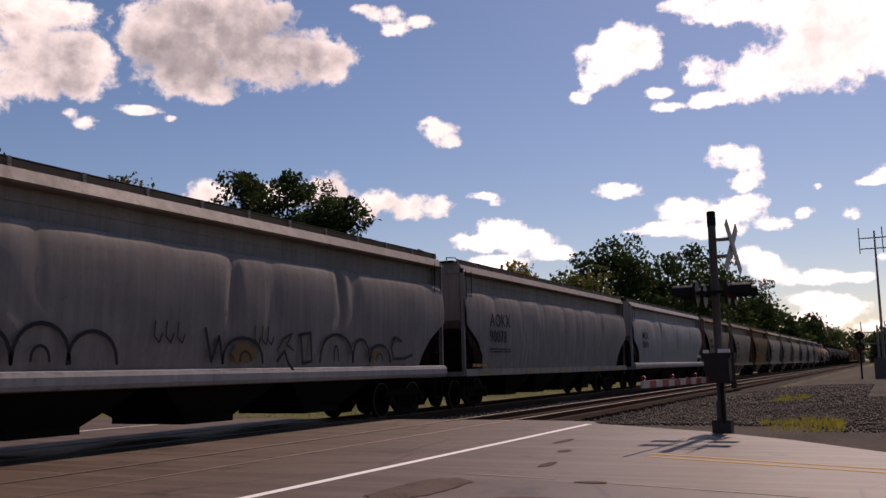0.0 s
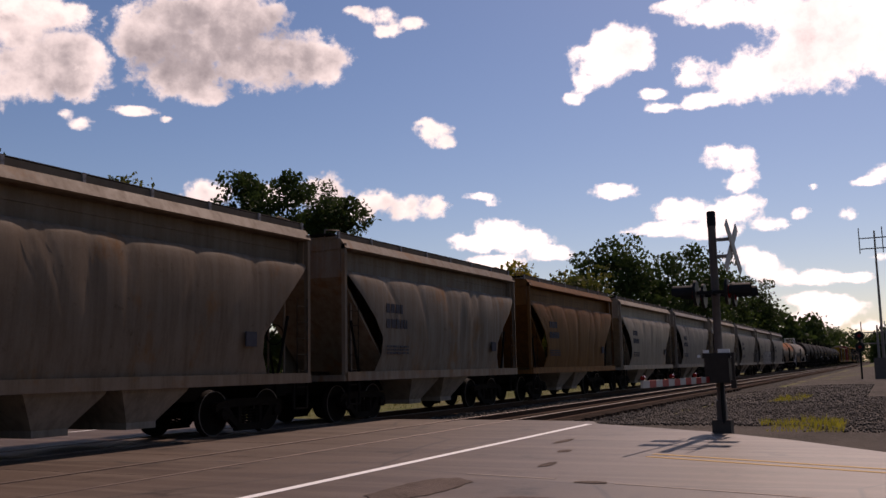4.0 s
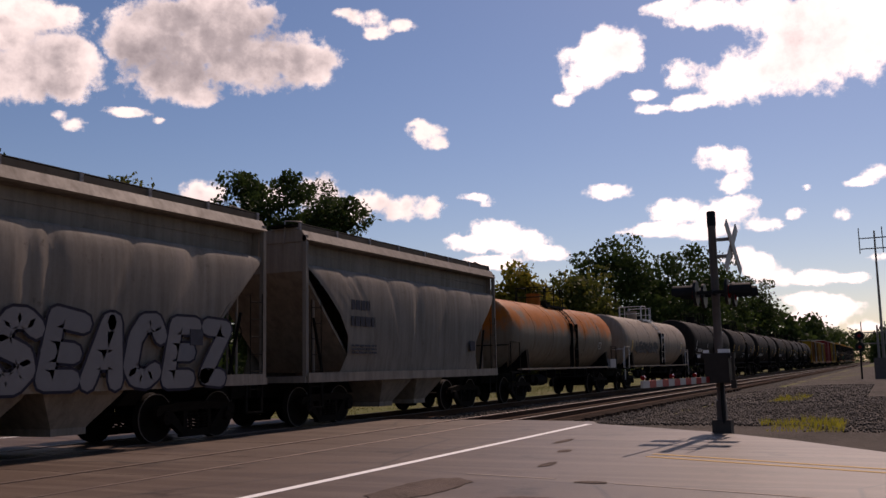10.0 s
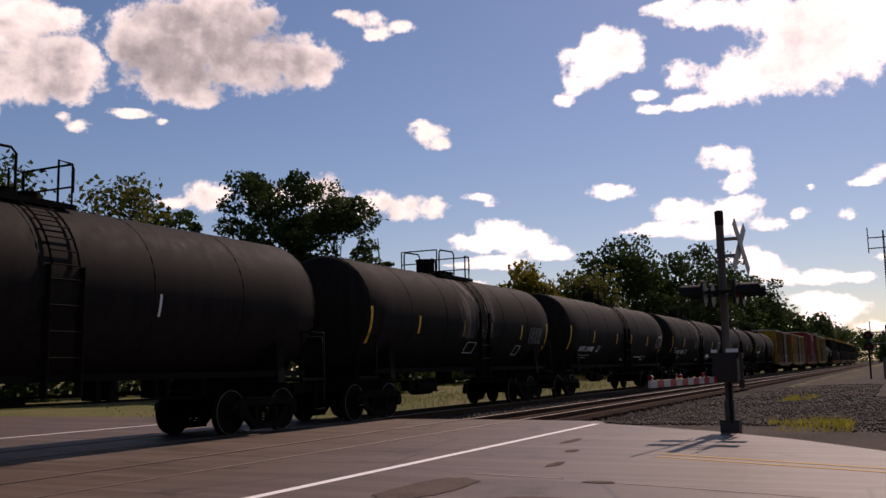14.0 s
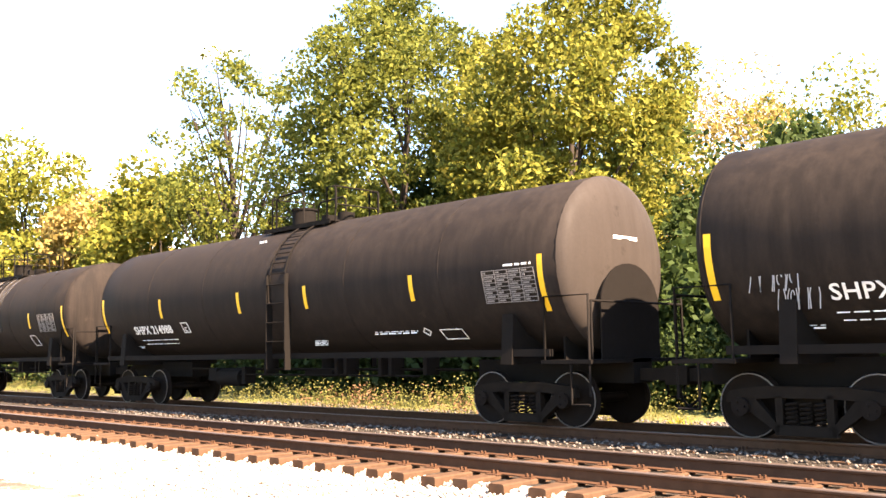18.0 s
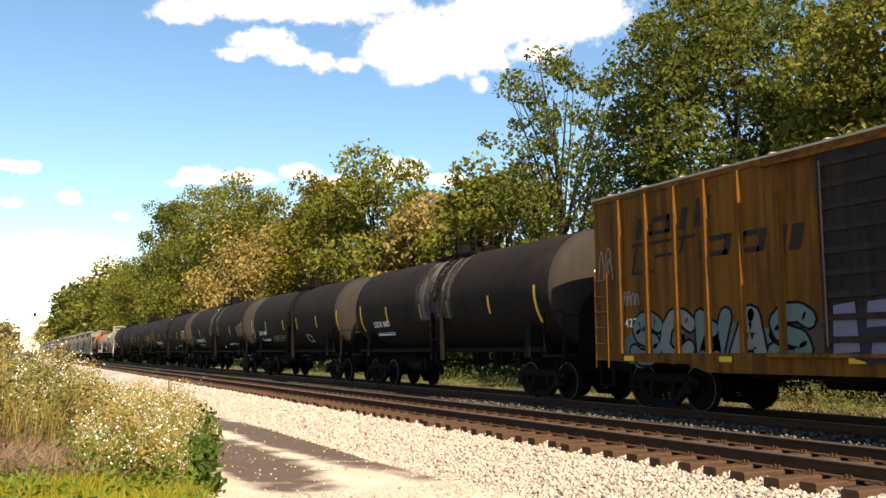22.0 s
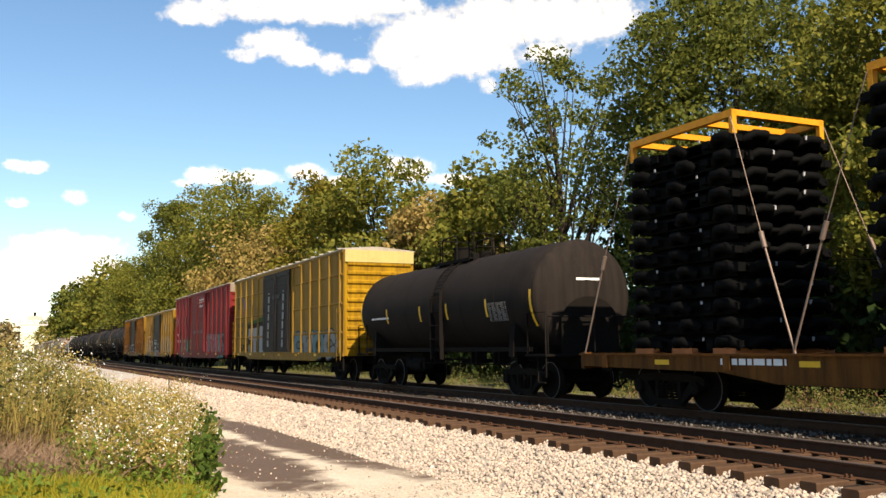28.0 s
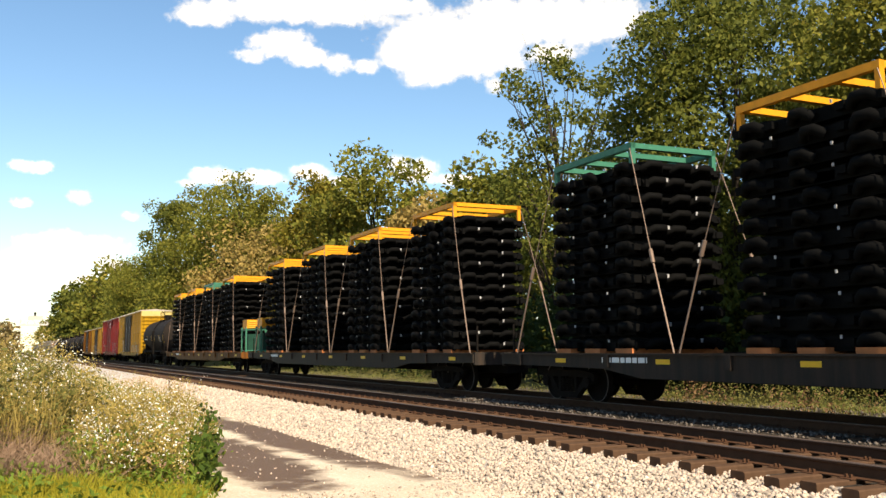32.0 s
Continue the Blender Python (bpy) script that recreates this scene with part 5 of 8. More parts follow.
        part("board_rail", Sh().tube([(-L, q * 1.27, ztop + 0.24), (L, q * 1.27, ztop + 0.24)], 0.018, 5), STEEL_DARK, car)
    for s in (-1, 1):
        part("end_grab", Sh().tube([(s * (L - 0.9), -1.0, ztop + 0.12), (s * (L - 0.5), -1.0, ztop + 0.36), (s * (L + 0.15), -1.0, ztop + 0.30), (s * (L + 0.22), -1.0, ztop - 0.25)], 0.02, 6), mat, car)
    # sills and hopper bays
    for q in (-1, 1):
        if sill:
            part("side_sill", Sh().prism([(q * 1.48, 1.04), (q * 1.585, 1.06), (q * 1.625, 1.13), (q * 1.625, 1.26), (q * 1.59, 1.34), (q * 1.48, 1.37)], -L, L), GREY_HOPPER2, car, "rounded pale side sill")
        else:
            for i in range(5 if length > 15 else 0):
                part("reflector_strip", shared("hopper_reflector%d" % q, lambda: Sh().box(-0.3, 0.3, q * 1.543 - 0.003, q * 1.543 + 0.003, 1.07, 1.17), YELLOW_DULL), YELLOW_DULL, car, at=pose(-L + 1.6 + i * (2 * L - 3.2) / 4, 0, 0))
            part("side_sill", Sh().box(-L, L, q * 1.5 - 0.04, q * 1.5 + 0.04, 1.02, 1.24), mat, car)
    part("centre_sill", Sh().box(-L - 0.2, L + 0.2, -0.25, 0.25, 0.70, 1.05), STEEL_DARK, car)
    span = 2 * (L - 3.6)
    for k in range(bays):
        x = -span / 2 + span * (k + 0.5) / bays
        w = span / bays / 2
        rs = [[(x - w * a, -1.35 * b, z), (x + w * a, -1.35 * b, z), (x + w * a, 1.35 * b, z), (x - w * a, 1.35 * b, z)] for a, b, z in ((0.98, 1.0, 1.24), (0.80, 0.95, 0.95), (0.36, 0.7, 0.42), (0.36, 0.7, 0.30))]
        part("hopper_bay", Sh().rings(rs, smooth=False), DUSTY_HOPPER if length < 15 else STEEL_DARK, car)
    for m in marks:
        put_mark(car, *m)
    for tg in tags:
        graffiti(car, *tg)
    return car


def put_mark(car, body, x, z, size, material, y=-1.594, label=""):
    part("lettering", text_mesh(body, size, material, 0.002, 1.08, size * 0.004), material, car, label, at=pose(x, y, z))


def bar_rows(car, x, z, w, h, n, material, y=-1.594, seed=0):
    """Small stencil lines too fine to read, as bars."""
    rnd = random.Random(seed)
    sh = Sh()
    for i in range(n):
        zz = z - i * h * 1.7
        xx = x
        while xx < x + w:
            ww = rnd.uniform(0.08, 0.26)
            sh.box(xx, min(xx + ww, x + w), y - 0.003, y + 0.003, zz, zz + h)
            xx += ww + 0.05
    tagged(part("stencil", sh, material, car), kind="stuff")


GCOL = {}


def gcol(c):
    if c not in GCOL:
        GCOL[c] = plain("spray_paint_%d" % len(GCOL), tuple(0.62 * x for x in c), 0.6, var=0.2, scale=3)
    return GCOL[c]


def ribbon(pts, w, y, thick=0.003):
    """A flat thick stroke along (x, z) points, with rounded joints."""
    sh = Sh()
    for (ax, az), (bx, bz) in zip(pts, pts[1:]):
        d = Vector((bx - ax, bz - az))
        if d.length < 1e-5:
            continue
        d.normalize()
        nx, nz = -d.y * w / 2, d.x * w / 2
        sh.prism([(ax - nx, az - nz), (bx - nx, bz - nz), (bx + nx, bz + nz), (ax + nx, az + nz)], y - thick, y + thick, "y")
    for x, z in pts:
        sh.prism([(x + w / 2 * math.cos(a), z + w / 2 * math.sin(a)) for a in np.linspace(0, 2 * math.pi, 9)[:-1]], y - thick - 0.0001, y + thick + 0.0001, "y")
    return sh


GLYPHS = (((0, 0), (0.1, 1), (0.9, 0.9), (0.8, 0.5), (0.1, 0.5), (0.9, 0)), ((0.95, 0.85), (0.5, 1), (0.05, 0.6), (0.1, 0.15), (0.6, 0), (0.95, 0.25)), ((0, 1), (0.15, 0), (0.5, 0.6), (0.8, 0), (1, 1)),
          ((0.9, 1), (0.1, 0.95), (0.15, 0.5), (0.8, 0.5), (0.15, 0.5), (0.1, 0.05), (0.95, 0)), ((0.9, 0.9), (0.3, 1), (0.1, 0.7), (0.85, 0.35), (0.6, 0), (0.05, 0.1)), ((0, 0), (0.45, 1), (0.9, 0), (0.7, 0.4), (0.25, 0.4)),
          ((0.1, 1), (0.15, 0.1), (0.6, 0), (0.9, 0.3), (0.9, 1)), ((0.1, 0), (0.1, 1), (0.85, 0.05), (0.9, 1)), ((0.0, 1.0), (1.0, 0.95), (0.5, 0.95), (0.45, 0.0)))


def graffiti(car, x0, x1, z0, z1, fills, outline, count, seed, y=-1.596, strokes=True):
    """Sprayed wild-style shapes: thick outlined strokes that overlap, over a loose colour cloud; no words."""
    rnd = random.Random(seed)
    step, hgt = (x1 - x0) / count, z1 - z0
    # thin cloud of background colour behind
    for k in range(count + 1):
        cx, cz = x0 + step * k, (z0 + z1) / 2 + rnd.uniform(-0.2, 0.2) * hgt
        pts = []
        for i in range(18):
            a = 2 * math.pi * i / 18
            r = 1 + 0.45 * noise.noise((math.cos(a) * 1.7, math.sin(a) * 1.7, seed + k * 3.3))
            pts.append((cx + step * 0.5 * r * math.cos(a), cz + hgt * 0.29 * r * math.sin(a)))
        part("graffiti_cloud", Sh().prism(pts, y + 0.0012 - k * 0.0001, y + 0.004, "y"), gcol(tuple(round(0.33 * c, 3) for c in fills[k % len(fills)])), car)
    for k in range(count):
        g = GLYPHS[rnd.randrange(len(GLYPHS))]
        sx, lean, lift = step * rnd.uniform(0.85, 1.15), rnd.uniform(-0.1, 0.35), rnd.uniform(-0.06, 0.06) * hgt
        pts = [(x0 + step * k + sx * (u * 0.86 + 0.07 + 0.06 * rnd.uniform(-1, 1)) + lean * hgt * (v - 0.5) * 0.3, z0 + lift + hgt * (0.08 + 0.84 * v + 0.05 * rnd.uniform(-1, 1))) for u, v in g]
        w = min(step, hgt) * rnd.uniform(0.22, 0.30)
        f = part("graffiti_letter", ribbon(pts, w, y - 0.0030 - 0.0007 * k, 0.0004), gcol(tuple(round(0.5 * c, 3) for c in fills[k % len(fills)])), car)
        part("graffiti_outline", ribbon(pts, w * 1.22, y - 0.0010 - 0.0001 * k, 0.0004), gcol(tuple(round(0.55 * c, 3) for c in outline)), f)
        if strokes and count < 4:
            hi = [(px - w * 0.12, pz + w * 0.15) for px, pz in pts[:3]]
            part("graffiti_highlight", ribbon(hi, w * 0.16, y - 0.0065 - 0.0007 * k, 0.0003), gcol((0.45, 0.45, 0.45)), f)


STROKES = {"A": (((0, 0), (0.42, 1), (0.62, 1), (1, 0)), ((0.22, 0.36), (0.8, 0.36))), "C": (((1, 0.8), (0.72, 1), (0.28, 1), (0, 0.72), (0, 0.28), (0.28, 0), (0.72, 0), (1, 0.2)),),
           "E": (((1, 1), (0.08, 1), (0.08, 0), (1, 0)), ((0.08, 0.5), (0.85, 0.5))), "J": (((0.9, 1), (0.82, 0.22), (0.5, 0), (0.1, 0.12)),), "S": (((1, 0.85), (0.7, 1), (0.25, 1), (0, 0.8), (0.15, 0.58), (0.85, 0.42), (1, 0.2), (0.72, 0), (0.25, 0), (0, 0.15)),),
           "Z": (((0, 1), (0.95, 1), (0.2, 0.1), (0.3, 0), (1, 0)),), "T": (((0, 0.95), (1, 1)), ((0.5, 0.95), (0.45, 0))), "W": (((0, 1), (0.22, 0), (0.5, 0.7), (0.78, 0), (1, 1)),), "I": (((0.5, 0), (0.5, 1)),),
           "K": (((0.05, 0), (0.05, 1)), ((1, 1), (0.1, 0.45), (1, 0))), "O": (((0.3, 0), (0, 0.3), (0, 0.7), (0.3, 1), (0.7, 1), (1, 0.7), (1, 0.3), (0.7, 0), (0.3, 0)),), "N": (((0, 0), (0.05, 1), (0.9, 0.05), (1, 1)),)}


def sprayed(car, letters, x0, x1, z0, z1, fills, outline, y, weight=0.34, lean=0.12, seed=0, rim=1.35):
    """Fat outlined letters side by side, each a part with its outline behind it."""
    rnd = random.Random(seed)
    step, hgt = (x1 - x0) / len(letters), z1 - z0
    for k, c in enumerate(letters):
        w = weight * min(step, hgt)
        strokes = []
        for st in STROKES[c]:
            strokes.append([(x0 + step * k + w * 0.55 + (step * 1.06 - w * 1.1) * u + lean * hgt * (v - 0.5) + 0.02 * rnd.uniform(-1, 1), z0 + w * 0.5 + (hgt - w) * v + 0.05 * hgt * rnd.uniform(-1, 1) * (k % 2)) for u, v in st])
        body, edge = Sh(), Sh()
        for pts in strokes:
            for sh, ww in ((body, w), (edge, w * rim)):
                rb = ribbon(pts, ww, 0, 0.0004)
                sh.add(rb.v, rb.f)
        f = part("graffiti_letter", body, gcol(fills[k % len(fills)]), car, at=pose(0, y - 0.0032 - 0.0003 * k, 0))
        part("graffiti_outline", edge, gcol(outline), f, at=pose(0, 0.0016, 0))


def blob(car, cx, cz, rx, rz, colour, y, seed=0, name="graffiti_cloud"):
    """A sprayed patch with a ragged edge."""
    pts = []
    for i in range(28):
        a = 2 * math.pi * i / 28
        r = 1 + 0.35 * noise.noise((math.cos(a) * 1.7, math.sin(a) * 1.7, seed)) + 0.18 * noise.noise((math.cos(a) * 5, math.sin(a) * 5, seed + 9))
        pts.append((cx + rx * r * math.cos(a), cz + rz * r * math.sin(a)))
    return part(name, Sh().prism(pts, y - 0.0004, y + 0.0004, "y"), gcol(colour), car)


def scrawl(car, x0, x1, z0, z1, colour, n, seed, y=-1.596, r=0.022):
    """Loose sprayed outline arches, no words."""
    rnd = random.Random(seed)
    sh = Sh()
    step = (x1 - x0) / n
    for k in range(n):
        cx, w, h = x0 + step * (k + 0.5), step * rnd.uniform(0.7, 1.05), (z1 - z0) * rnd.uniform(0.65, 1.0)
        pts = [(cx - w / 2 * math.cos(a) + 0.1 * rnd.uniform(-1, 1) * w, y, z0 + h * math.sin(a) ** 0.8) for a in np.linspace(0.02, math.pi - 0.02, 9)]
        rb = ribbon([(p[0], p[2]) for p in pts], 2 * r, y, 0.0004)
        sh.add(rb.v, rb.f)
        if rnd.random() < 0.6:
            pts = [(cx + 0.2 * w * math.cos(a), y, z0 + h * 0.45 + 0.2 * h * math.sin(a)) for a in np.linspace(0.3, 4.5, 8)]
            rb = ribbon([(p[0], p[2]) for p in pts], 2 * r, y - 0.0003, 0.0004)
            sh.add(rb.v, rb.f)
    part("graffiti_stroke", sh, gcol(colour), car)


# ---------------------------------------------------------------- tank cars
def tank_y(z, r, zc):
    return -math.sqrt(max(0.01, r * r - (z - zc) ** 2)) - 0.012


def tank(length, mat, label, r=1.5, zc=2.72, fittings=1.0, stripes=(), marks=(), end_mat=None, dome=True, seed=0, rail_mat=None, side_rail=False, spill=False):
    car = car_base("tank_car", label, "tank car", length, length / 2 - 2.45)
    rail_mat = rail_mat or STEEL_DARK
    B = length / 2 - 0.95      # where the heads end
    seg = 40
    head = 0.34
    stations = [(-B + head * (1 - math.cos(a)), math.sin(a)) for a in np.linspace(0.0, math.pi / 2, 8)]
    stations = [(x, max(0.02, q)) for x, q in stations]
    mid = [(x, 1.0) for x in np.linspace(-B + head, B - head, 14)][1:-1]
    full = stations + mid + [(-x, q) for x, q in stations[::-1]]
    rs = [[(x, r * q * math.sin(2 * math.pi * k / seg), zc + r * q * math.cos(2 * math.pi * k / seg)) for k in range(seg)] for x, q in full]
    part("tank_shell", Sh().rings(rs), mat, car)
    for s in (-1, 1):
        # only the sun-facing head gets its own coat, which carries the sunlight
        if end_mat and s > 0:
            rs = [[(s * x, (r + 0.004) * q * math.sin(2 * math.pi * k / seg), zc + (r + 0.004) * q * math.cos(2 * math.pi * k / seg)) for k in range(seg)] for x, q in [(-p[0] + 0.004, p[1]) for p in stations]]
            part("tank_head", Sh().rings(rs, caps=True), end_mat, car, "tank head with the sun it faces put into its tone")
            arch = [(0.86 * math.cos(a), zc - 0.75 + 0.72 * math.sin(a)) for a in np.linspace(0, math.pi, 15)]
            part("head_shield", Sh().prism([(-0.86, 1.1)] + arch[::-1] + [(0.86, 1.1)], B + 0.02, B + 0.05), STEEL_DARK, car, "dark arched shield on the tank head")
            sh = Sh()
            for i, wd in enumerate((0.9, 0.6, 0.7)):
                sh.box(B - 0.085 + 0.02 * i, B - 0.06 + 0.025 * i, -wd / 2, wd / 2, zc + 0.60 - 0.11 * i, zc + 0.66 - 0.11 * i)
            tagged(part("stencil", sh, WHITE_MARK, car), kind="stuff")
    for x in np.linspace(-B + head, B - head, 7):
        part("weld_seam", Sh().tube([(x, (r + 0.001) * math.sin(a), zc + (r + 0.001) * math.cos(a)) for a in np.linspace(0, 2 * math.pi, 33)], 0.010, 4, cap=False), mat, car)
    if spill:
        rs = [[(x, -(r + 0.013) * math.sin(a), zc + (r + 0.013) * math.cos(a)) for a in np.linspace(0.05, 1.95, 16)] for x in np.linspace(-1.3, 1.5, 9)]
        part("spill_stain", Sh().rings(rs, closed=False), SPILL, car, "grey dried spill below the manway")
    # stub sills, saddles, end platforms with rails
    for s in (-1, 1):
        part("stub_sill", Sh().box(min(s * (B - 3.2), s * (B + 0.24)), max(s * (B - 3.2), s * (B + 0.24)), -0.28, 0.28, 0.72, 1.12), STEEL_DARK, car)
        xb = s * (length / 2 - 2.45)
        part("saddle", Sh().prism([(-1.45, 1.05), (1.45, 1.05), (1.38, 1.9), (1.0, 1.55), (0, 1.30), (-1.0, 1.55), (-1.38, 1.9)], xb - 0.12, xb + 0.12), STEEL_DARK, car)
        part("end_platform", Sh().box(min(s * (B - 0.75), s * (B + 0.24)), max(s * (B - 0.75), s * (B + 0.24)), -1.45, 1.45, 1.06, 1.12), STEEL_DARK, car)
        part("head_plate", Sh().box(min(s * (B - 0.7), s * (B - 0.66)), max(s * (B - 0.7), s * (B - 0.66)), -0.9, 0.9, 1.1, 1.7), STEEL_DARK, car)
        for q in (-1, 1):
            pts = [(s * (B - 0.7), q * 1.40, 1.1), (s * (B - 0.7), q * 1.40, 2.15), (s * (B + 0.18), q * 1.40, 2.15), (s * (B + 0.18), q * 1.40, 0.55)]
            part("end_handrail", Sh().tube(pts, 0.022, 6), rail_mat, car)
            part("sill_step", Sh().tube([(s * (B - 0.17), q * 1.42, 1.08), (s * (B - 0.17), q * 1.42, 0.42), (s * (B + 0.18), q * 1.42, 0.42)], 0.022, 6), STEEL_DARK, car)
        pts = [(s * (B + 0.20), -1.35, 1.1), (s * (B + 0.20), -1.35, 2.05), (s * (B + 0.20), 1.35, 2.05), (s * (B + 0.20), 1.35, 1.1)]
        part("end_cross_rail", Sh().tube(pts, 0.022, 6), rail_mat, car)
    # running boards along the sides
    for q in (-1, 1):
        part("side_walk", Sh().box(-B + 0.6, B - 0.6, q * 1.42 - 0.10, q * 1.42 + 0.08, 1.16, 1.22) if side_rail else Sh().box(-B + 0.6, B - 0.6, q * 1.36 - 0.05, q * 1.36 + 0.05, 1.18, 1.30), WHITE_TANK if side_rail else STEEL_DARK, car)
        if dome:
            lx0, lx1 = 0.12, 0.80
            yl = q * (r + 0.07)
            part("side_ladder", ladder_bars(Sh(), lx0, lx1, yl, 1.35, 3.0, 4, 0.013), rail_mat, car)
            for x in (lx0, lx1):
                part("ladder_cheek", Sh().box(x - 0.02, x + 0.02, min(yl, q * (r - 0.08)), max(yl, q * (r - 0.08)), 0.95, 3.02), STEEL_DARK, car)
            arc = [(0, q * (r + 0.05) * math.sin(a), zc + (r + 0.05) * math.cos(a)) for a in np.linspace(0.30, 1.38, 8)]
            sh = Sh()
            for x in (lx0 + 0.06, lx1 - 0.06):
                sh.tube([(x, y, z) for _, y, z in arc], 0.02, 5)
            for _, y, z in arc:
                sh.tube([(lx0 + 0.06, y, z), (lx1 - 0.06, y, z)], 0.014, 5)
            part("top_ladder", sh, rail_mat, car)
    # top gear
    zt = zc + r
    if dome:
        for q in (-1, 1):
            yq = q * 0.62
            zp = zt - 0.10
            part("top_walkway", Sh().box(-1.18, 1.32, yq - 0.14, yq + 0.14, zp + 0.02, zp + 0.06).box(-1.18, 1.32, yq - 0.15, yq - 0.13, zp - 0.04, zp + 0.06), rail_mat, car, "grating walkway beside the manway")
            for x in (-0.9, 0.15, 1.05):
                part("walkway_bracket", Sh().box(x - 0.05, x + 0.05, yq - 0.10, yq + 0.10, zt - 0.28, zp + 0.03), rail_mat, car)
            loop = [(-0.89, yq, zp), (-0.89, yq, zt + 0.62), (-0.80, yq, zt + 0.72), (0.08, yq, zt + 0.75), (0.18, yq, zt + 0.66), (0.18, yq, zp)]
            part("platform_rail", Sh().tube(loop, 0.024, 6), rail_mat, car)
            part("platform_rail", Sh().tube([(1.04, yq, zp), (1.04, yq, zt + 0.72), (1.32, yq, zt + 0.70), (1.36, yq, zt + 0.62), (1.36, yq, zp + 0.3)], 0.024, 6), rail_mat, car)
        for x in (-1.06, 1.34):
            part("cross_rail", Sh().tube([(x, -0.62, zt + 0.70), (x, 0.62, zt + 0.70)], 0.02, 6).tube([(x, -0.62, zt + 0.30), (x, 0.62, zt + 0.30)], 0.018, 6).tube([(x, -0.62, zt - 0.1), (x, -0.62, zt + 0.70)], 0.02, 6).tube([(x, 0.62, zt - 0.1), (x, 0.62, zt + 0.70)], 0.02, 6), rail_mat, car)
        part("manway", Sh().tube([(-0.63, 0, zt - 0.05), (-0.63, 0, zt + 0.42)], 0.29, 20).tube([(-0.63, 0, zt + 0.42), (-0.63, 0, zt + 0.46)], 0.32, 20), mat if side_rail else STEEL_DARK, car)
        part("valve_box", Sh().tube([(0.95, 0, zt - 0.05), (0.95, 0, zt + 0.20)], 0.20, 14).box(0.30, 0.48, -0.2, 0.2, zt - 0.05, zt + 0.20).tube([(0.2, 0.25, zt + 0.1), (0.75, 0.25, zt + 0.18)], 0.05, 8), STEEL_DARK, car)
    # underside gear
    part("outlet", Sh().tube([(0.3, 0, zc - r - 0.02), (0.3, 0, 0.75)], 0.16, 12).box(-0.2, 0.8, -0.3, 0.3, 0.82, 0.95), STEEL_DARK, car)
    part("brake_cylinder", Sh().tube([(-2.98, -0.75, 0.74), (-2.02, -0.75, 0.74)], 0.21, 14).box(-3.45, -3.1, -0.85, -0.6, 0.66, 0.95).box(-1.9, -1.75, -0.9, -0.6, 0.60, 1.0), STEEL_DARK, car)
    sh = Sh().tube([(-4.5, -0.7, 0.95), (5.2, -0.7, 0.95)], 0.022, 5).tube([(-2.6, -0.85, 0.82), (4.2, -0.85, 0.82)], 0.022, 5).tube([(-B + 1, 0.5, 0.9), (B - 1, 0.5, 0.9)], 0.025, 5)
    for x in (1.7, 2.0, 3.1, 3.4, 4.4, -0.9):
        sh.box(x, x + 0.10, -0.95, -0.6, 0.84, 1.22)
    part("brake_rigging", sh, STEEL_DARK, car)
    for x, z, h, w in stripes:
        sh = Sh()
        zz = np.linspace(z, z + h, 6)
        rr = r + 0.004
        ps = [(-math.sqrt(rr * rr - (a - zc) ** 2), a) for a in zz]
        vs = [(x, y, a) for y, a in ps] + [(x + w, y, a) for y, a in ps]
        sh.add(vs, [(i, i + 1, 7 + i, 6 + i) for i in range(5)])
        part("reflector_strip", sh, YELLOW if seed < 90 else WHITE_MARK, car, "yellow reflective strip")
    for m in marks:
        kind, *rest = m
        if kind == "t":
            body, x, z, size, mm = rest
            me = text_mesh(body, size, mm, 0.003, 1.05, size * 0.012)
            lean = math.degrees(math.asin(max(-1, min(1, (z + size / 2 - zc) / r))))
            zm = z + size / 2
            y = -math.sqrt(r * r - (zm - zc) ** 2)
            part("lettering", me, mm, car, at=pose(x, y - 0.012, zm) @ pose(0, 0, 0, -lean) @ pose(0, 0, -size / 2))
        elif kind == "bars":
            x, z, w, h, n = rest
            bar_rows(car, x, z, w, h, n, WHITE_MARK, tank_y(z, r, zc) + 0.004, int(x * 10))
        else:
            x, z, w, h = rest
            zm = z + h / 2
            lean = math.degrees(math.asin(max(-1, min(1, (zm - zc) / r))))
            at = pose(x, -math.sqrt(r * r - (zm - zc) ** 2) - 0.012, zm) @ pose(0, 0, 0, -lean)
            sh = Sh()
            if kind == "panel":
                for k in range(9):
                    sh.box(0, w, -0.003, 0.003, h * k / 8 - h / 2 - 0.006, h * k / 8 - h / 2 + 0.006)
                for k in range(5):
                    sh.box(w * k / 4 - 0.006, w * k / 4 + 0.006, -0.004, 0.004, -h / 2, h / 2)
                rnd = random.Random(seed + 5)
                for k in range(8):
                    for q in range(4):
                        sh.box(w * q / 4 + 0.03, w * q / 4 + 0.03 + rnd.uniform(0.05, w / 4 - 0.06), -0.0035, 0.0035, h * k / 8 - h / 2 + 0.02, h * k / 8 - h / 2 + 0.05)
                tagged(part("stencil_panel", sh, FADED_MARK, car, at=at), kind="stuff")
            elif kind == "diamond":
                for k in range(4):
                    a0, a1 = math.pi / 2 * k, math.pi / 2 * (k + 1)
                    rb = ribbon([(w / 2 * math.cos(a0), h / 2 * math.sin(a0)), (w / 2 * math.cos(a1), h / 2 * math.sin(a1))], 0.022, 0.0, 0.004)
                    sh.add(rb.v, rb.f)
                part("diamond_mark", sh, WHITE_MARK, car, at=at)
            else:
                for a, b, c, d in ((0, w, -h / 2, 0.02 - h / 2), (0, w, h / 2 - 0.02, h / 2), (0, 0.02, -h / 2, h / 2), (w - 0.02, w, -h / 2, h / 2)):
                    sh.box(a, b, -0.004, 0.004, c, d)
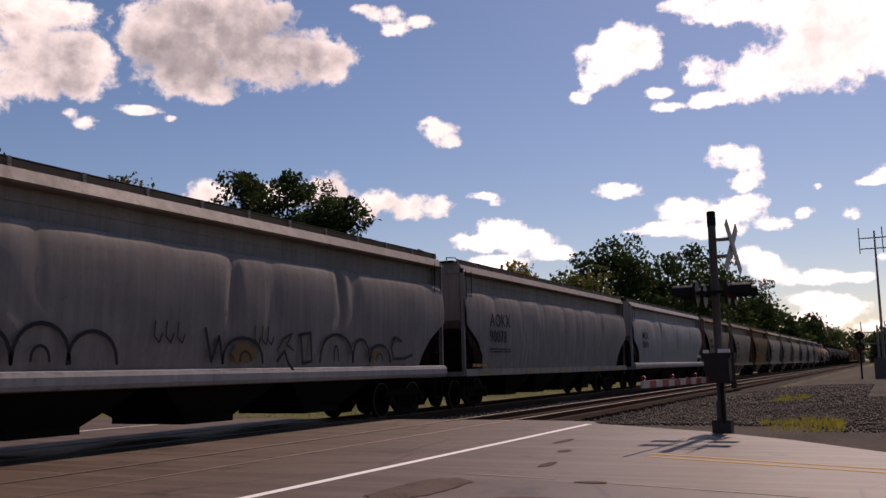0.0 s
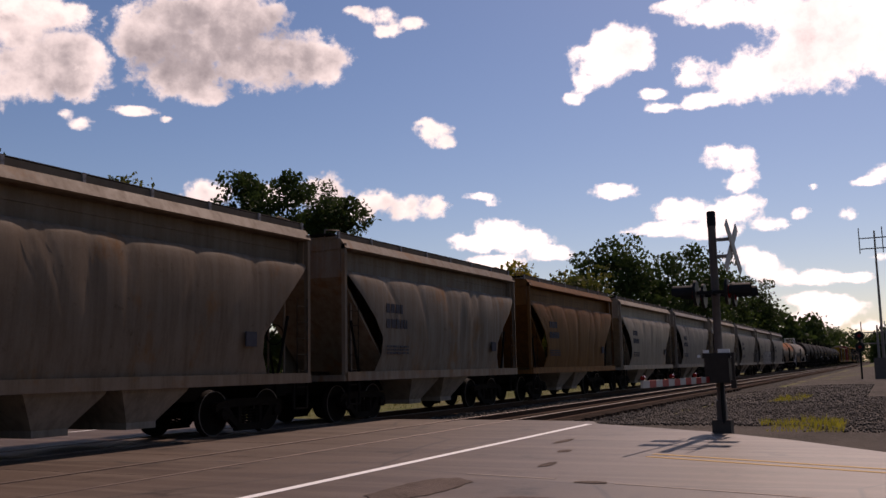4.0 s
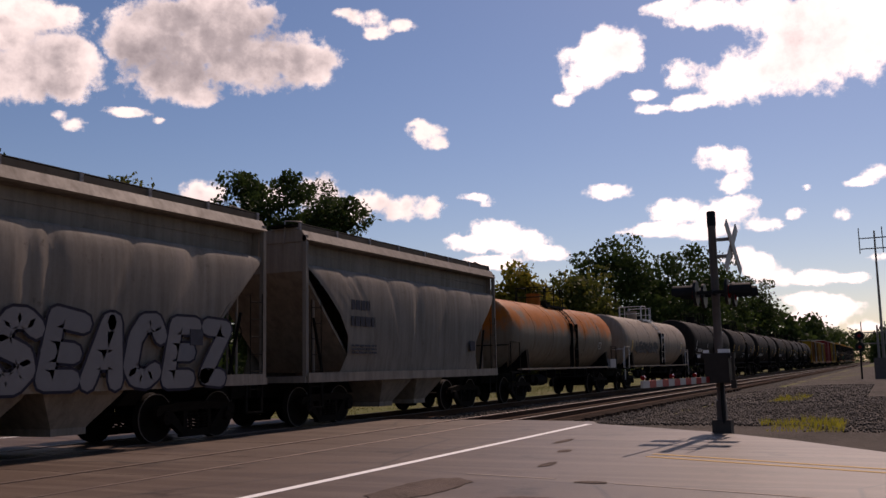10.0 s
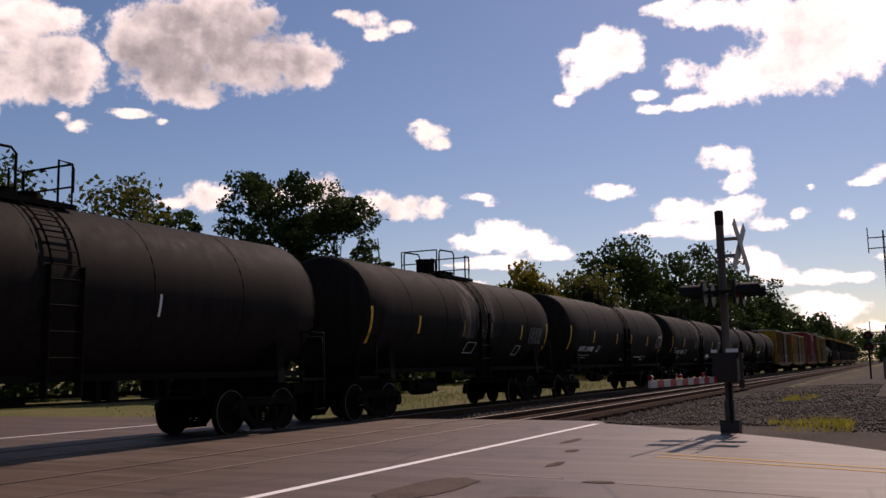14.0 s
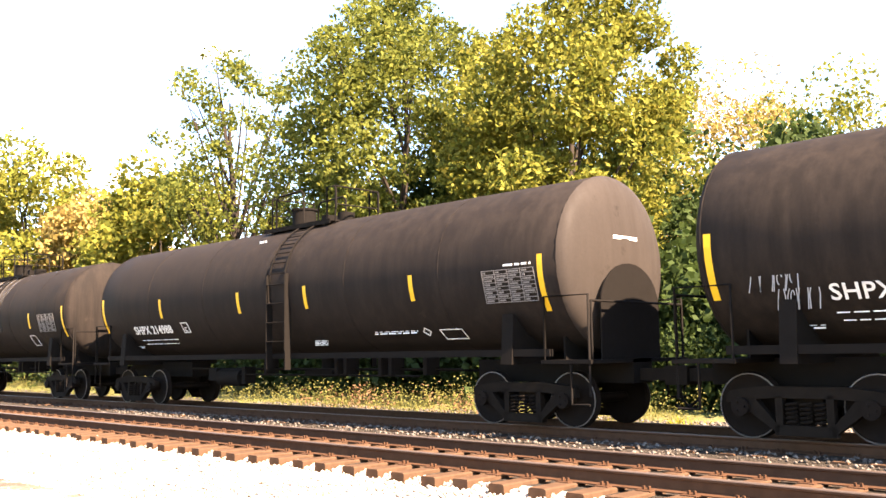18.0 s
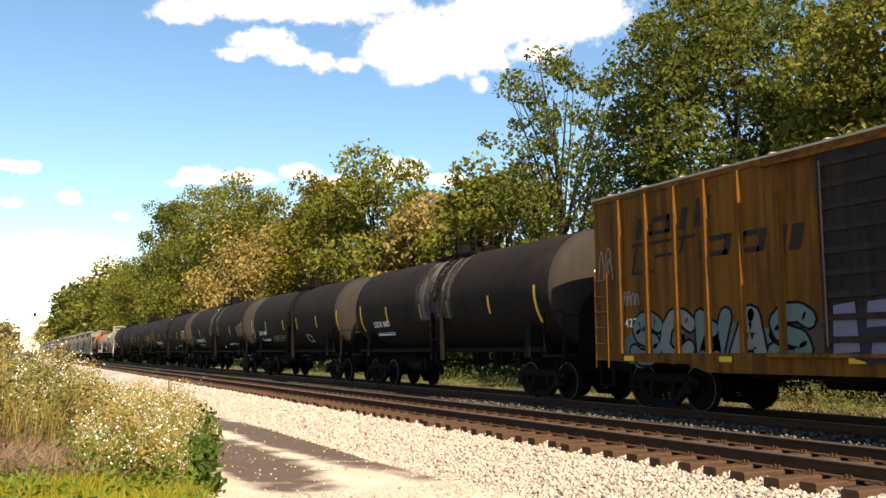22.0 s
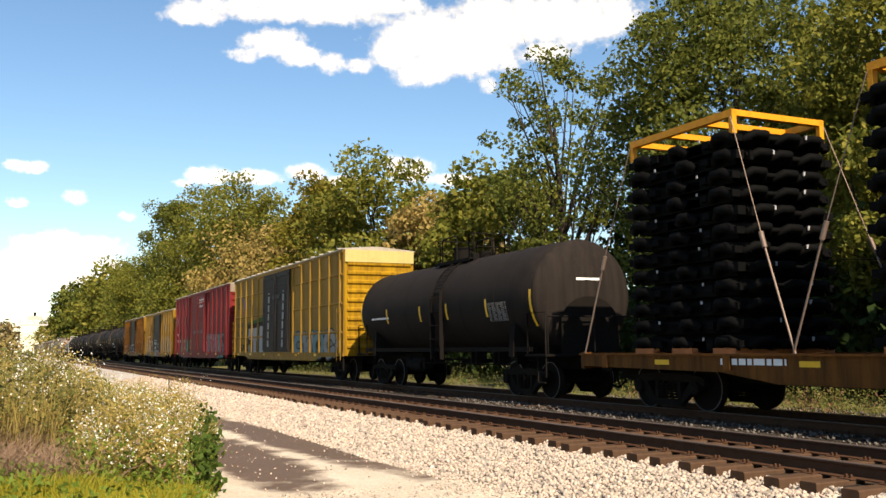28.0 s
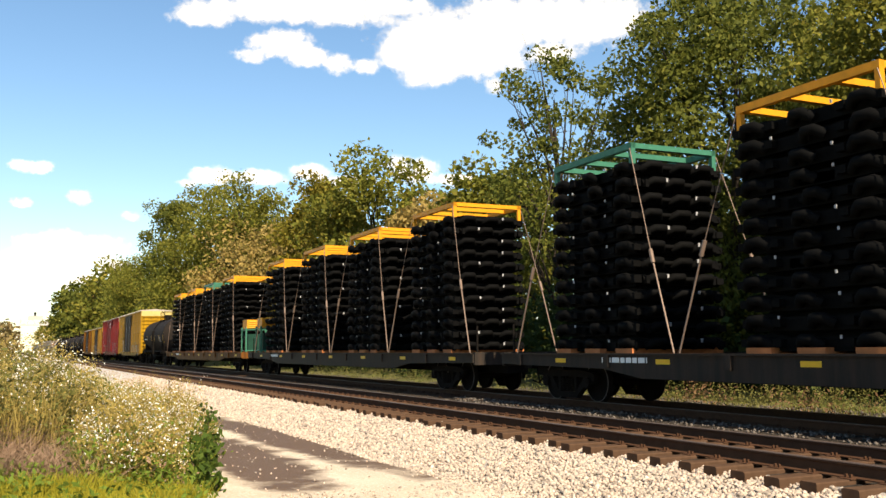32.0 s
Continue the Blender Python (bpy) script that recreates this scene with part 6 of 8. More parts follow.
                part("placard_frame", sh, WHITE_MARK, car, at=at)
    return car


# ---------------------------------------------------------------- boxcars
def boxcar(length, mat, label, ztop, door, door_mat, ribs, end_mat, marks=(), seed=0, doors=1, plate=None):
    car = car_base("boxcar", label, "boxcar", length, length / 2 - 2.4)
    L, hw, zb = length / 2 - 0.74, 1.46, 1.02
    for q in (-1, 1):
        part("side_sheet", Sh().box(-L, L, q * hw - 0.03, q * hw + 0.03, zb + 0.12, ztop), mat, car)
        part("side_sill", Sh().prism([(-L, zb + 0.14), (L, zb + 0.14), (L, zb - 0.02), (L - 3.0, zb - 0.06), (L - 3.6, zb - 0.22), (-L + 3.6, zb - 0.22), (-L + 3.0, zb - 0.06), (-L, zb - 0.02)], q * (hw + 0.03) - 0.03, q * (hw + 0.03) + 0.03, "y"), mat, car)
        part("top_chord", Sh().box(-L, L, q * (hw + 0.03) - 0.04, q * (hw + 0.03) + 0.04, ztop - 0.10, ztop + 0.02), mat, car)
        rib = shared("boxcar_rib_%s_%d" % (mat.name, q), lambda: Sh().prism([(-0.10, q * (hw + 0.03)), (-0.05, q * (hw + 0.10)), (0.05, q * (hw + 0.10)), (0.10, q * (hw + 0.03))], 0, 1, "z") if False else Sh().add([(dx, q * (hw + dy), z) for z in (zb + 0.13, ztop - 0.10) for dx, dy in ((-0.09, 0.028), (-0.045, 0.10), (0.045, 0.10), (0.09, 0.028))], [(0, 1, 5, 4), (1, 2, 6, 5), (2, 3, 7, 6), (0, 3, 2, 1), (4, 5, 6, 7)]), mat)
        for x in ribs:
            if not (door[0] - 0.15 < x < door[1] + 0.15):
                part("side_post", rib, mat, car, at=pose(x, 0, 0))
        # doors on tracks
        w = (door[1] - door[0]) / doors
        for k in range(doors):
            x0 = door[0] + w * k
            d = part("sliding_door", Sh().box(x0 + 0.02, x0 + w - 0.02, q * (hw + 0.09) - 0.03, q * (hw + 0.09) + 0.03, zb + 0.16, ztop - 0.16), door_mat, car)
            n = 9
            for i in range(n):
                z = zb + 0.35 + (ztop - zb - 0.7) * i / (n - 1)
                part("door_corrugation", shared("door_bar_%s_%.2f_%d" % (door_mat.name, w, q), lambda: Sh().box(0.12, w - 0.12, q * (hw + 0.135) - 0.02, q * (hw + 0.135) + 0.02, -0.05, 0.05), door_mat), door_mat, d, at=pose(x0, 0, z))
            part("lock_rod", Sh().tube([(x0 + 0.12, q * (hw + 0.16), zb + 0.25), (x0 + 0.12, q * (hw + 0.16), ztop - 0.3)], 0.022, 6).tube([(x0 + w - 0.12, q * (hw + 0.16), zb + 0.25), (x0 + w - 0.12, q * (hw + 0.16), ztop - 0.3)], 0.022, 6), door_mat, d)
        for z in (zb + 0.10, ztop - 0.14):
            part("door_track", Sh().box(door[0] - 1.2, door[1] + 1.6, q * (hw + 0.10) - 0.05, q * (hw + 0.10) + 0.05, z - 0.03, z + 0.03), mat, car)
        for s in (-1, 1):
            part("ladder", ladder_bars(Sh(), s * (L - 0.10), s * (L - 0.55), q * (hw + 0.12), 0.85, 2.9, 6), mat, car)
            part("step", Sh().box(s * (L - 0.08) - 0.02, s * (L - 0.08) + 0.02, q * hw - 0.03, q * hw + 0.03, 0.45, 1.05).box(s * (L - 0.55) - 0.02, s * (L - 0.55) + 0.02, q * hw - 0.03, q * hw + 0.03, 0.45, 1.05).box(min(s * (L - 0.55), s * (L - 0.08)), max(s * (L - 0.55), s * (L - 0.08)), q * hw - 0.03, q * hw + 0.03, 0.45, 0.49), STEEL_DARK, car)
    part("roof", Sh().prism([(-hw - 0.08, ztop), (-hw - 0.08, ztop + 0.04), (0, ztop + 0.16), (hw + 0.08, ztop + 0.04), (hw + 0.08, ztop)], -L - 0.03, L + 0.03), ROOF_GALV, car)
    for i in range(int(2 * L / 1.2)):
        x = -L + 0.6 + i * 1.2
        part("roof_seam", shared("roof_seam_%.1f" % ztop, lambda: Sh().prism([(-hw - 0.07, ztop + 0.03), (-hw - 0.07, ztop + 0.075), (0, ztop + 0.20), (hw + 0.07, ztop + 0.075), (hw + 0.07, ztop + 0.03)], -0.03, 0.03), ROOF_GALV), ROOF_GALV, car, at=pose(x, 0, 0))
    for s in (-1, 1):
        e = part("end_wall", Sh().box(s * L - 0.03, s * L + 0.03, -hw, hw, zb, ztop), end_mat, car, "corrugated end wall")
        n = 10
        for i in range(n):
            z = zb + 0.35 + (ztop - zb - 0.9) * i / (n - 1)
            prof = [(s * (L + 0.028), z - 0.11), (s * (L + 0.09), z - 0.04), (s * (L + 0.09), z + 0.04), (s * (L + 0.028), z + 0.11)]
            part("end_corrugation", Sh().prism(prof, -hw + 0.12, hw - 0.12, "y"), end_mat, e)
        part("end_ladder", Sh().tube([(s * (L + 0.14), hw - 0.5, 1.0), (s * (L + 0.14), hw - 0.5, 3.0)], 0.02, 6).tube([(s * (L + 0.14), hw - 0.1, 1.0), (s * (L + 0.14), hw - 0.1, 3.0)], 0.02, 6), end_mat, car)
    for q in (-1, 1):
        for i in range(int(2 * L / 2.9)):
            part("reflector_strip", shared("box_reflector%d" % q, lambda: Sh().box(-0.16, 0.16, q * (hw + 0.065) - 0.004, q * (hw + 0.065) + 0.004, zb - 0.02, zb + 0.08), YELLOW), YELLOW, car, at=pose(-L + 1.2 + i * 2.9, 0, 0))
    if plate:
        part("end_top_plate", Sh().box(L + 0.03, L + 0.10, -hw, hw, ztop - 0.48, ztop), plate, car, "pale top plate of the end wall")
    part("underframe", Sh().box(-L - 0.2, L + 0.2, -0.25, 0.25, 0.68, 1.05).box(-L, L, -1.3, 1.3, 0.98, 1.06), STEEL_DARK, car)
    part("brake_gear", Sh().tube([(-2.2, -0.6, 0.75), (-1.2, -0.6, 0.75)], 0.22, 12).tube([(-4.5, -0.8, 0.72), (5, -0.8, 0.72)], 0.022, 5).box(0.6, 1.5, -0.9, -0.4, 0.55, 0.95), STEEL_DARK, car)
    for m in marks:
        put_mark(car, *m)
    return car


# ---------------------------------------------------------------- flat cars and their loads
def flatcar(length, mat, label, seed=0):
    car = car_base("flat_car", label, "flat car", length, length / 2 - 3.4)
    L, hw = length / 2 - 0.86, 1.42
    part("deck", Sh().box(-L, L, -hw, hw, 1.06, 1.12), STEEL_DARK, car, "scuffed dark deck")
    for q in (-1, 1):
        prof = [(-L, 1.13), (L, 1.13), (L, 0.86), (L - 4.6, 0.80), (L - 6.0, 0.62), (-L + 6.0, 0.62), (-L + 4.6, 0.80), (-L, 0.86)]
        part("side_sill", Sh().prism(prof, q * hw - 0.04, q * hw + 0.04, "y"), mat, car)
        part("sill_flange", Sh().box(-L, L, q * (hw + 0.05) - 0.05, q * (hw + 0.05) + 0.05, 1.10, 1.14), mat, car)
        n = int(2 * L / 1.9)
        for i in range(n):
            x = -L + 1 + i * 1.9
            if i % 2:
                part("reflector_strip", shared("flat_reflector%d" % q, lambda: Sh().box(-0.22, 0.22, q * (hw + 0.045) - 0.004, q * (hw + 0.045) + 0.004, 0.92, 1.02), YELLOW), YELLOW, car, at=pose(x, 0, 0))
            else:
                part("stake_pocket", shared("stake_pocket%d_%s" % (q, mat.name), lambda: Sh().box(-0.09, 0.09, q * (hw + 0.07) - 0.03, q * (hw + 0.07) + 0.03, 0.84, 1.10), mat), mat, car, at=pose(x, 0, 0))
    for s in (-1, 1):
        part("end_sill", Sh().box(s * L - 0.06, s * L + 0.06, -hw, hw, 0.80, 1.16), mat, car)
        part("end_handbrake", Sh().tube([(s * (L - 0.2), -1.2, 1.1), (s * (L - 0.2), -1.2, 1.9)], 0.03, 6), STEEL_DARK, car)
    part("centre_sill", Sh().box(-L, L, -0.35, 0.35, 0.55, 1.05), STEEL_DARK, car)
    bar_rows(car, -L + 4.6, 0.94, 1.6, 0.11, 1, WHITE_MARK, -hw - 0.048, seed)
    return car


def chassis_shape(n=1, pitch=0.35):
    """A tall pile of nested black chassis: rails, cross tubes, rounded hangers, bright bracket ends."""
    sh, brk = Sh(), Sh()
    rnd = random.Random(4)
    for k in range(n):
        z = 0.0
        for q in (-1, 1):
            pts = [(-1.65, q * 1.05, z + 0.03), (-1.1, q * 1.12, z + 0.13), (-0.4, q * 1.2, z + 0.02), (0.5, q * 1.2, z), (1.1, q * 1.12, z + 0.13), (1.65, q * 1.05, z + 0.06)]
            for (xa, ya, za), (xb, yb, zb) in zip(pts, pts[1:]):
                vs = []
                for x, y, zz in ((xa, ya, za), (xb, yb, zb)):
                    vs += [(x, y - 0.05, zz - 0.08), (x, y + 0.05, zz - 0.08), (x, y + 0.05, zz + 0.09), (x, y - 0.05, zz + 0.09)]
                sh.add(vs, [(0, 1, 5, 4), (1, 2, 6, 5), (2, 3, 7, 6), (3, 0, 4, 7), (3, 2, 1, 0), (4, 5, 6, 7)])
            for x in (-1.5, -0.75, 0.05, 0.75, 1.45):
                h = 0.10 + 0.05 * rnd.random()
                sh.box(x - 0.09, x + 0.09, min(q * 1.2, q * 1.42), max(q * 1.2, q * 1.42), z - 0.03, z + h)
            # rounded hangers bulging from the side
            for x, w in ((-1.45, 0.55), (-0.35, 0.45), (0.85, 0.6)):
                j = 0.05 * rnd.uniform(-1, 1)
                sh.tube([(x + j, q * 1.30, z + 0.0), (x + w * 0.3 + j, q * 1.44, z + 0.10), (x + w * 0.7 + j, q * 1.44, z + 0.10), (x + w + j, q * 1.30, z - 0.01)], 0.10, 7)
            brk.box(0.62, 0.66, q * 1.47 - 0.01, q * 1.47 + 0.01, z + 0.10, z + 0.16)
        sh.box(-1.5, 1.5, -1.06, 1.06, z - 0.06, z + 0.02).box(-1.35, 1.35, -0.9, 0.9, z - 0.12, z + 0.23)
        for q in (-1, 1):
            sh.box(-1.4, 1.4, min(q * 1.20, q * 1.25), max(q * 1.20, q * 1.25), z - 0.10, z + 0.14)
        for x in (-1.55, -0.8, 0.0, 0.8, 1.55):
            sh.tube([(x, -1.15, z + 0.06), (x, 1.15, z + 0.06)], 0.06, 6)
        for s in (-1, 1):
            for y in (-0.8, 0.1, 0.7):
                j = 0.06 * rnd.uniform(-1, 1)
                sh.tube([(s * 1.5, y - 0.3 + j, z), (s * 1.68, y - 0.15 + j, z + 0.10), (s * 1.68, y + 0.15 + j, z + 0.10), (s * 1.5, y + 0.3 + j, z)], 0.09, 7)
            for y in (0.45,):
                brk.box(s * 1.70 - 0.01, s * 1.70 + 0.01, y, y + 0.07, z + 0.08, z + 0.16)
    return sh, brk


STACK_TOP = 0.16 + 12 * 0.35


TAB_GREY = plain("dull_zinc_bracket", (0.30, 0.30, 0.31), 0.5)
CH_SH, CH_BRK = chassis_shape()
CH_SH.v = [(x * 1.04, y * 0.86, z) for x, y, z in CH_SH.v]
CH_BRK.v = [(x * 1.04, y * 0.86, z) for x, y, z in CH_BRK.v]
CH_MESH = CH_SH.mesh("chassis", FRAME_BLACK)
CH_BRK_MESH = CH_BRK.mesh("chassis_tabs", TAB_GREY)
TIMBER = plain("orange_brown_timber", (0.42, 0.14, 0.05), 0.8, var=0.4)
LOADS = []


def chassis_stack(flat_x, x, rack):
    rj = random.Random(int(flat_x * 7 + x * 31))
    st = thing("chassis_stack", "tall stack of black truck chassis under a %s rack" % ("green" if rack is RACK_GREEN else "yellow"), "cargo stack", "chassis stacks on the flat cars")
    for k in range(12):
        m = pose(rj.uniform(-0.05, 0.05), rj.uniform(-0.03, 0.03), 0.16 + 0.35 * k, 0, 0, (180 if k % 3 == 1 else 0) + rj.uniform(-0.6, 0.6))
        ch = part("chassis", CH_MESH, FRAME_BLACK, st, at=m)
        tagged(part("bracket_ends", CH_BRK_MESH, TAB_GREY, ch, "small bright bracket ends"), kind="stuff")
    w, zt = 1.58, STACK_TOP
    for q in (-1, 1):
        part("rack_beam", shared("rack_beam_" + rack.name, lambda: Sh().box(-w, w, -0.06, 0.06, 0.10, 0.24), rack), rack, st, at=pose(0, q * 1.12, zt))
    for bx in (-w, -w * 0.35, w * 0.35, w - 0.14):
        part("rack_crossbar", shared("rack_crossbar_" + rack.name, lambda: Sh().box(0, 0.14, -1.18, 1.18, 0.12, 0.236), rack), rack, st, at=pose(bx, 0, zt))
    for bx in (-w, w - 0.1):
        for q in (-1, 1):
            part("rack_leg", shared("rack_leg_" + rack.name, lambda: Sh().box(0, 0.10, -0.055, 0.055, -0.22, 0.10), rack), rack, st, at=pose(bx, q * 1.12, zt))
    for xx in (-1.2, 0.0, 1.2):
        part("bolster_timber", shared("bolster_timber", lambda: Sh().box(-0.30, 0.30, -1.25, 1.25, 0.0, 0.12), TIMBER), TIMBER, st, at=pose(xx, 0, 0))
    for s in (-1, 1):
        for q in (-1, 1):
            a, c = Vector((s * 1.56, q * 1.20, STACK_TOP + 0.1)), Vector((s * 3.12, q * 1.44, 0.02))
            m = a.lerp(c, 0.55) + Vector((0, q * 0.03, 0))
            sh = Sh().tube([a, m], 0.010, 5).tube([m, c], 0.021, 5).tube([m + (a - m) * 0.06, m - (a - m) * 0.06], 0.045, 6)
            part("tie_down_chain", sh, CHAIN, st)
    LOADS.append((st, flat_x + x, 1.12))
    return st


def bin_rack(flat_x, x):
    """Green post pallet with yellow louvred bins on top, at the end of a flat car."""
    st = thing("parts_rack", "green steel post pallet topped with bright yellow louvred bins", "cargo rack", "parts racks on the flat cars")
    for px in (-0.5, 0.5):
        for py in (-1.12, 0.0, 1.12):
            part("post", shared("rack_post", lambda: Sh().box(-0.045, 0.045, -0.045, 0.045, 0, 1.42).box(-0.07, 0.07, -0.07, 0.07, 0, 0.04), RACK_GREEN), RACK_GREEN, st, at=pose(px, py, 0))
    for z in (0.12, 1.30):
        for px in (-0.5, 0.5):
            part("rail", shared("rack_rail", lambda: Sh().box(-0.03, 0.03, -1.12, 1.12, -0.03, 0.03), RACK_GREEN), RACK_GREEN, st, at=pose(px, 0, z))
        for py in (-1.12, 1.12):
            part("side_rail", shared("rack_side_rail", lambda: Sh().box(-0.5, 0.5, -0.03, 0.03, -0.03, 0.03), RACK_GREEN), RACK_GREEN, st, at=pose(0, py, z))
    part("steel_crate", Sh().box(-0.42, 0.42, -0.98, -0.12, 0.14, 1.05), DULL_GREEN, st, "dark green steel crate")
    part("gearbox", Sh().tube([(-0.3, 0.55, 0.6), (0.42, 0.55, 0.6)], 0.28, 14, taper=[0.30, 0.24]).box(-0.3, 0.3, 0.3, 0.8, 0.14, 0.45), STEEL_DARK, st, "greasy dark gearbox")
    for k in (-1, 1):
        b = part("yellow_bin", Sh().box(-0.52, 0.52, k * 0.56 - 0.52, k * 0.56 + 0.52, 1.36, 1.86), RACK_YELLOW, st, "dented yellow steel bin")
        for z in (1.42, 1.53, 1.64, 1.75):
            for f in (-1, 1):
                part("louvre", shared("bin_louvre%d" % f, lambda: Sh().prism([(f * 0.52, -0.035), (f * 0.56, -0.02), (f * 0.52, 0.045)], -0.44, 0.44, "y"), RACK_YELLOW), RACK_YELLOW, b, at=pose(0, k * 0.56, z))
    LOADS.append((st, flat_x + x, 1.12))
    return st


DULL_GREEN = plain("grimy_dark_green_paint", (0.012, 0.045, 0.032), 0.6, var=0.4)


# ---------------------------------------------------------------- the train, front to rear
PLAN = []      # (car, place along the train at the start)


def put(car, a, b):
    PLAN.append((car, (a + b) / 2))
    return car


DENTS_A = ((-6.2, 0.18, 0.16), (-5.6, 0.2, 0.10), (-0.05, 0.13, 0.17), (1.25, 0.2, 0.07), (4.0, 0.13, 0.18), (4.6, 0.2, 0.08))
for k, (a, b) in enumerate(((-58.2, -37.3), (-37.3, -16.4), (-16.4, 4.5))):
    put(hopper(b - a, GREY_HOPPER, "long pale grey covered hopper car at the head of the train", 3, dents=DENTS_A[:3], sill=0.075, seed=40 + k), a, b)
car = put(hopper(21.0, GREY_HOPPER, "long pale grey hopper car with dents and black graffiti", 3, dents=DENTS_A, sill=0.085, panels=4, seed=1), 4.5, 25.5)


def stroke(car, pts, colour, w=0.07, y=-1.606):
    rb = ribbon(list(pts), w, y, 0.0004)
    part("graffiti_stroke", rb, gcol(colour), car)


def bubble(x0, x1, z0, z1, bend=0.8):
    return [((x0 + x1) / 2 - (x1 - x0) / 2 * math.cos(a), z0 + (z1 - z0) * math.sin(a) ** bend) for a in np.linspace(0.03, math.pi - 0.03, 11)]


SPRAY_DARK, SPRAY_OCHRE = (0.05, 0.045, 0.048), (0.19, 0.115, 0.03)
for x, w_, h in ((0.25, 0.40, 0.24), (5.55, 0.20, 0.2)):
    blob(car, x, 1.66, w_, h * 0.75, SPRAY_OCHRE, -1.604, int(x * 10))
for x0, x1, z1 in ((-6.4, -5.3, 2.05), (-5.3, -4.2, 2.1), (-4.25, -3.2, 2.0), (-0.45, 0.85, 1.97), (3.0, 4.45, 2.12), (4.45, 5.25, 2.03), (5.25, 6.3, 1.90), (-8.6, -7.4, 2.0)):
    stroke(car, bubble(x0, x1, 1.44, z1), SPRAY_DARK)
for x0, x1, z1 in ((-4.95, -4.6, 1.75), (0.1, 0.45, 1.7), (3.6, 3.78, 1.85), (5.6, 5.9, 1.68), (-6.0, -5.7, 1.72)):
    stroke(car, bubble(x0, x1, 1.5, z1), SPRAY_DARK, 0.05)
stroke(car, [(-0.95, 2.12), (-0.78, 1.5), (-0.55, 1.98), (-0.44, 1.47)], SPRAY_DARK)
stroke(car, [(2.2, 2.08), (2.62, 2.13), (2.66, 1.5), (2.3, 1.45), (2.24, 2.06)], SPRAY_DARK)
stroke(car, [(1.35, 1.5), (1.62, 1.72), (1.75, 1.46), (1.95, 1.3)], SPRAY_DARK)
stroke(car, [(6.95, 2.02), (6.6, 2.12), (6.38, 1.85), (6.5, 1.55), (7.1, 1.56), (7.55, 1.66)], SPRAY_DARK)
for x in (0.6, 0.85, 1.05, -2.3, -2.0, -1.7):
    stroke(car, [(x, 2.22), (x - 0.03, 1.95), (x + 0.10, 1.84), (x + 0.18, 2.0)], (0.06, 0.055, 0.06), 0.035)
stroke(car, [(1.35, 1.72), (1.6, 1.98), (1.9, 2.1), (1.7, 1.85), (1.95, 1.74)], (0.06, 0.055, 0.06), 0.045)
car = put(hopper(20.8, GREY_HOPPER, "long light grey covered hopper car with panelled sides and dark lettering", 4, panels=8, marks=(("AOKX", -7.75, 2.62, 0.60, DARK_MARK), ("90078", -7.8, 2.10, 0.56, DARK_MARK)), dents=((-2.8, 0.1, 0.06), (1.6, 0.1, 0.05), (5.4, 0.1, 0.05)), seed=2), 25.5, 46.3)
bar_rows(car, -7.8, 1.85, 1.8, 0.05, 2, DARK_MARK, seed=1)
bar_rows(car, -9.2, 1.3, 1.2, 0.10, 1, YELLOW_DULL, y=-1.575, seed=2)
car = put(hopper(20.6, GREY_HOPPER2, "long bluish-white covered hopper car with dented sides and a pale sill", 3, panels=4, marks=(("MLLX", -7.7, 2.62, 0.50, DARK_MARK), ("97010", -7.7, 2.15, 0.48, DARK_MARK)), dents=((-3.1, 0.15, 0.14), (1.2, 0.15, 0.16), (5.2, 0.12, 0.07)), sill=0.08, seed=3), 46.3, 66.9)
SHORT = [
    (66.9, 79.8, TAN_HOPPER, "short two-bay cement hopper car in grimy tan", 4),
    (79.8, 92.7, RUST_HOPPER, "short two-bay cement hopper car in rust-stained grey", 5),
    (92.7, 105.55, ORANGE_HOPPER, "short two-bay cement hopper car in faded orange-brown", 6),
    (105.55, 118.5, CREAM_HOPPER, "short two-bay cement hopper car in dusty cream", 7),
    (118.5, 131.4, DUSTY_HOPPER, "short two-bay cement hopper car in cement-dusted grey", 8),
    (131.4, 144.25, CREAM_HOPPER, "short two-bay cement hopper car in off-white with small grey graffiti", 9),
    (144.25, 157.15, DUSTY_HOPPER, "short two-bay cement hopper car in dusty brownish grey", 10),
    (157.15, 170.05, DUSTY_HOPPER, "short two-bay cement hopper car with large white block graffiti", 11),
    (170.05, 182.8, DUSTY_HOPPER, "short two-bay cement hopper car in plain dusty grey", 12),
]
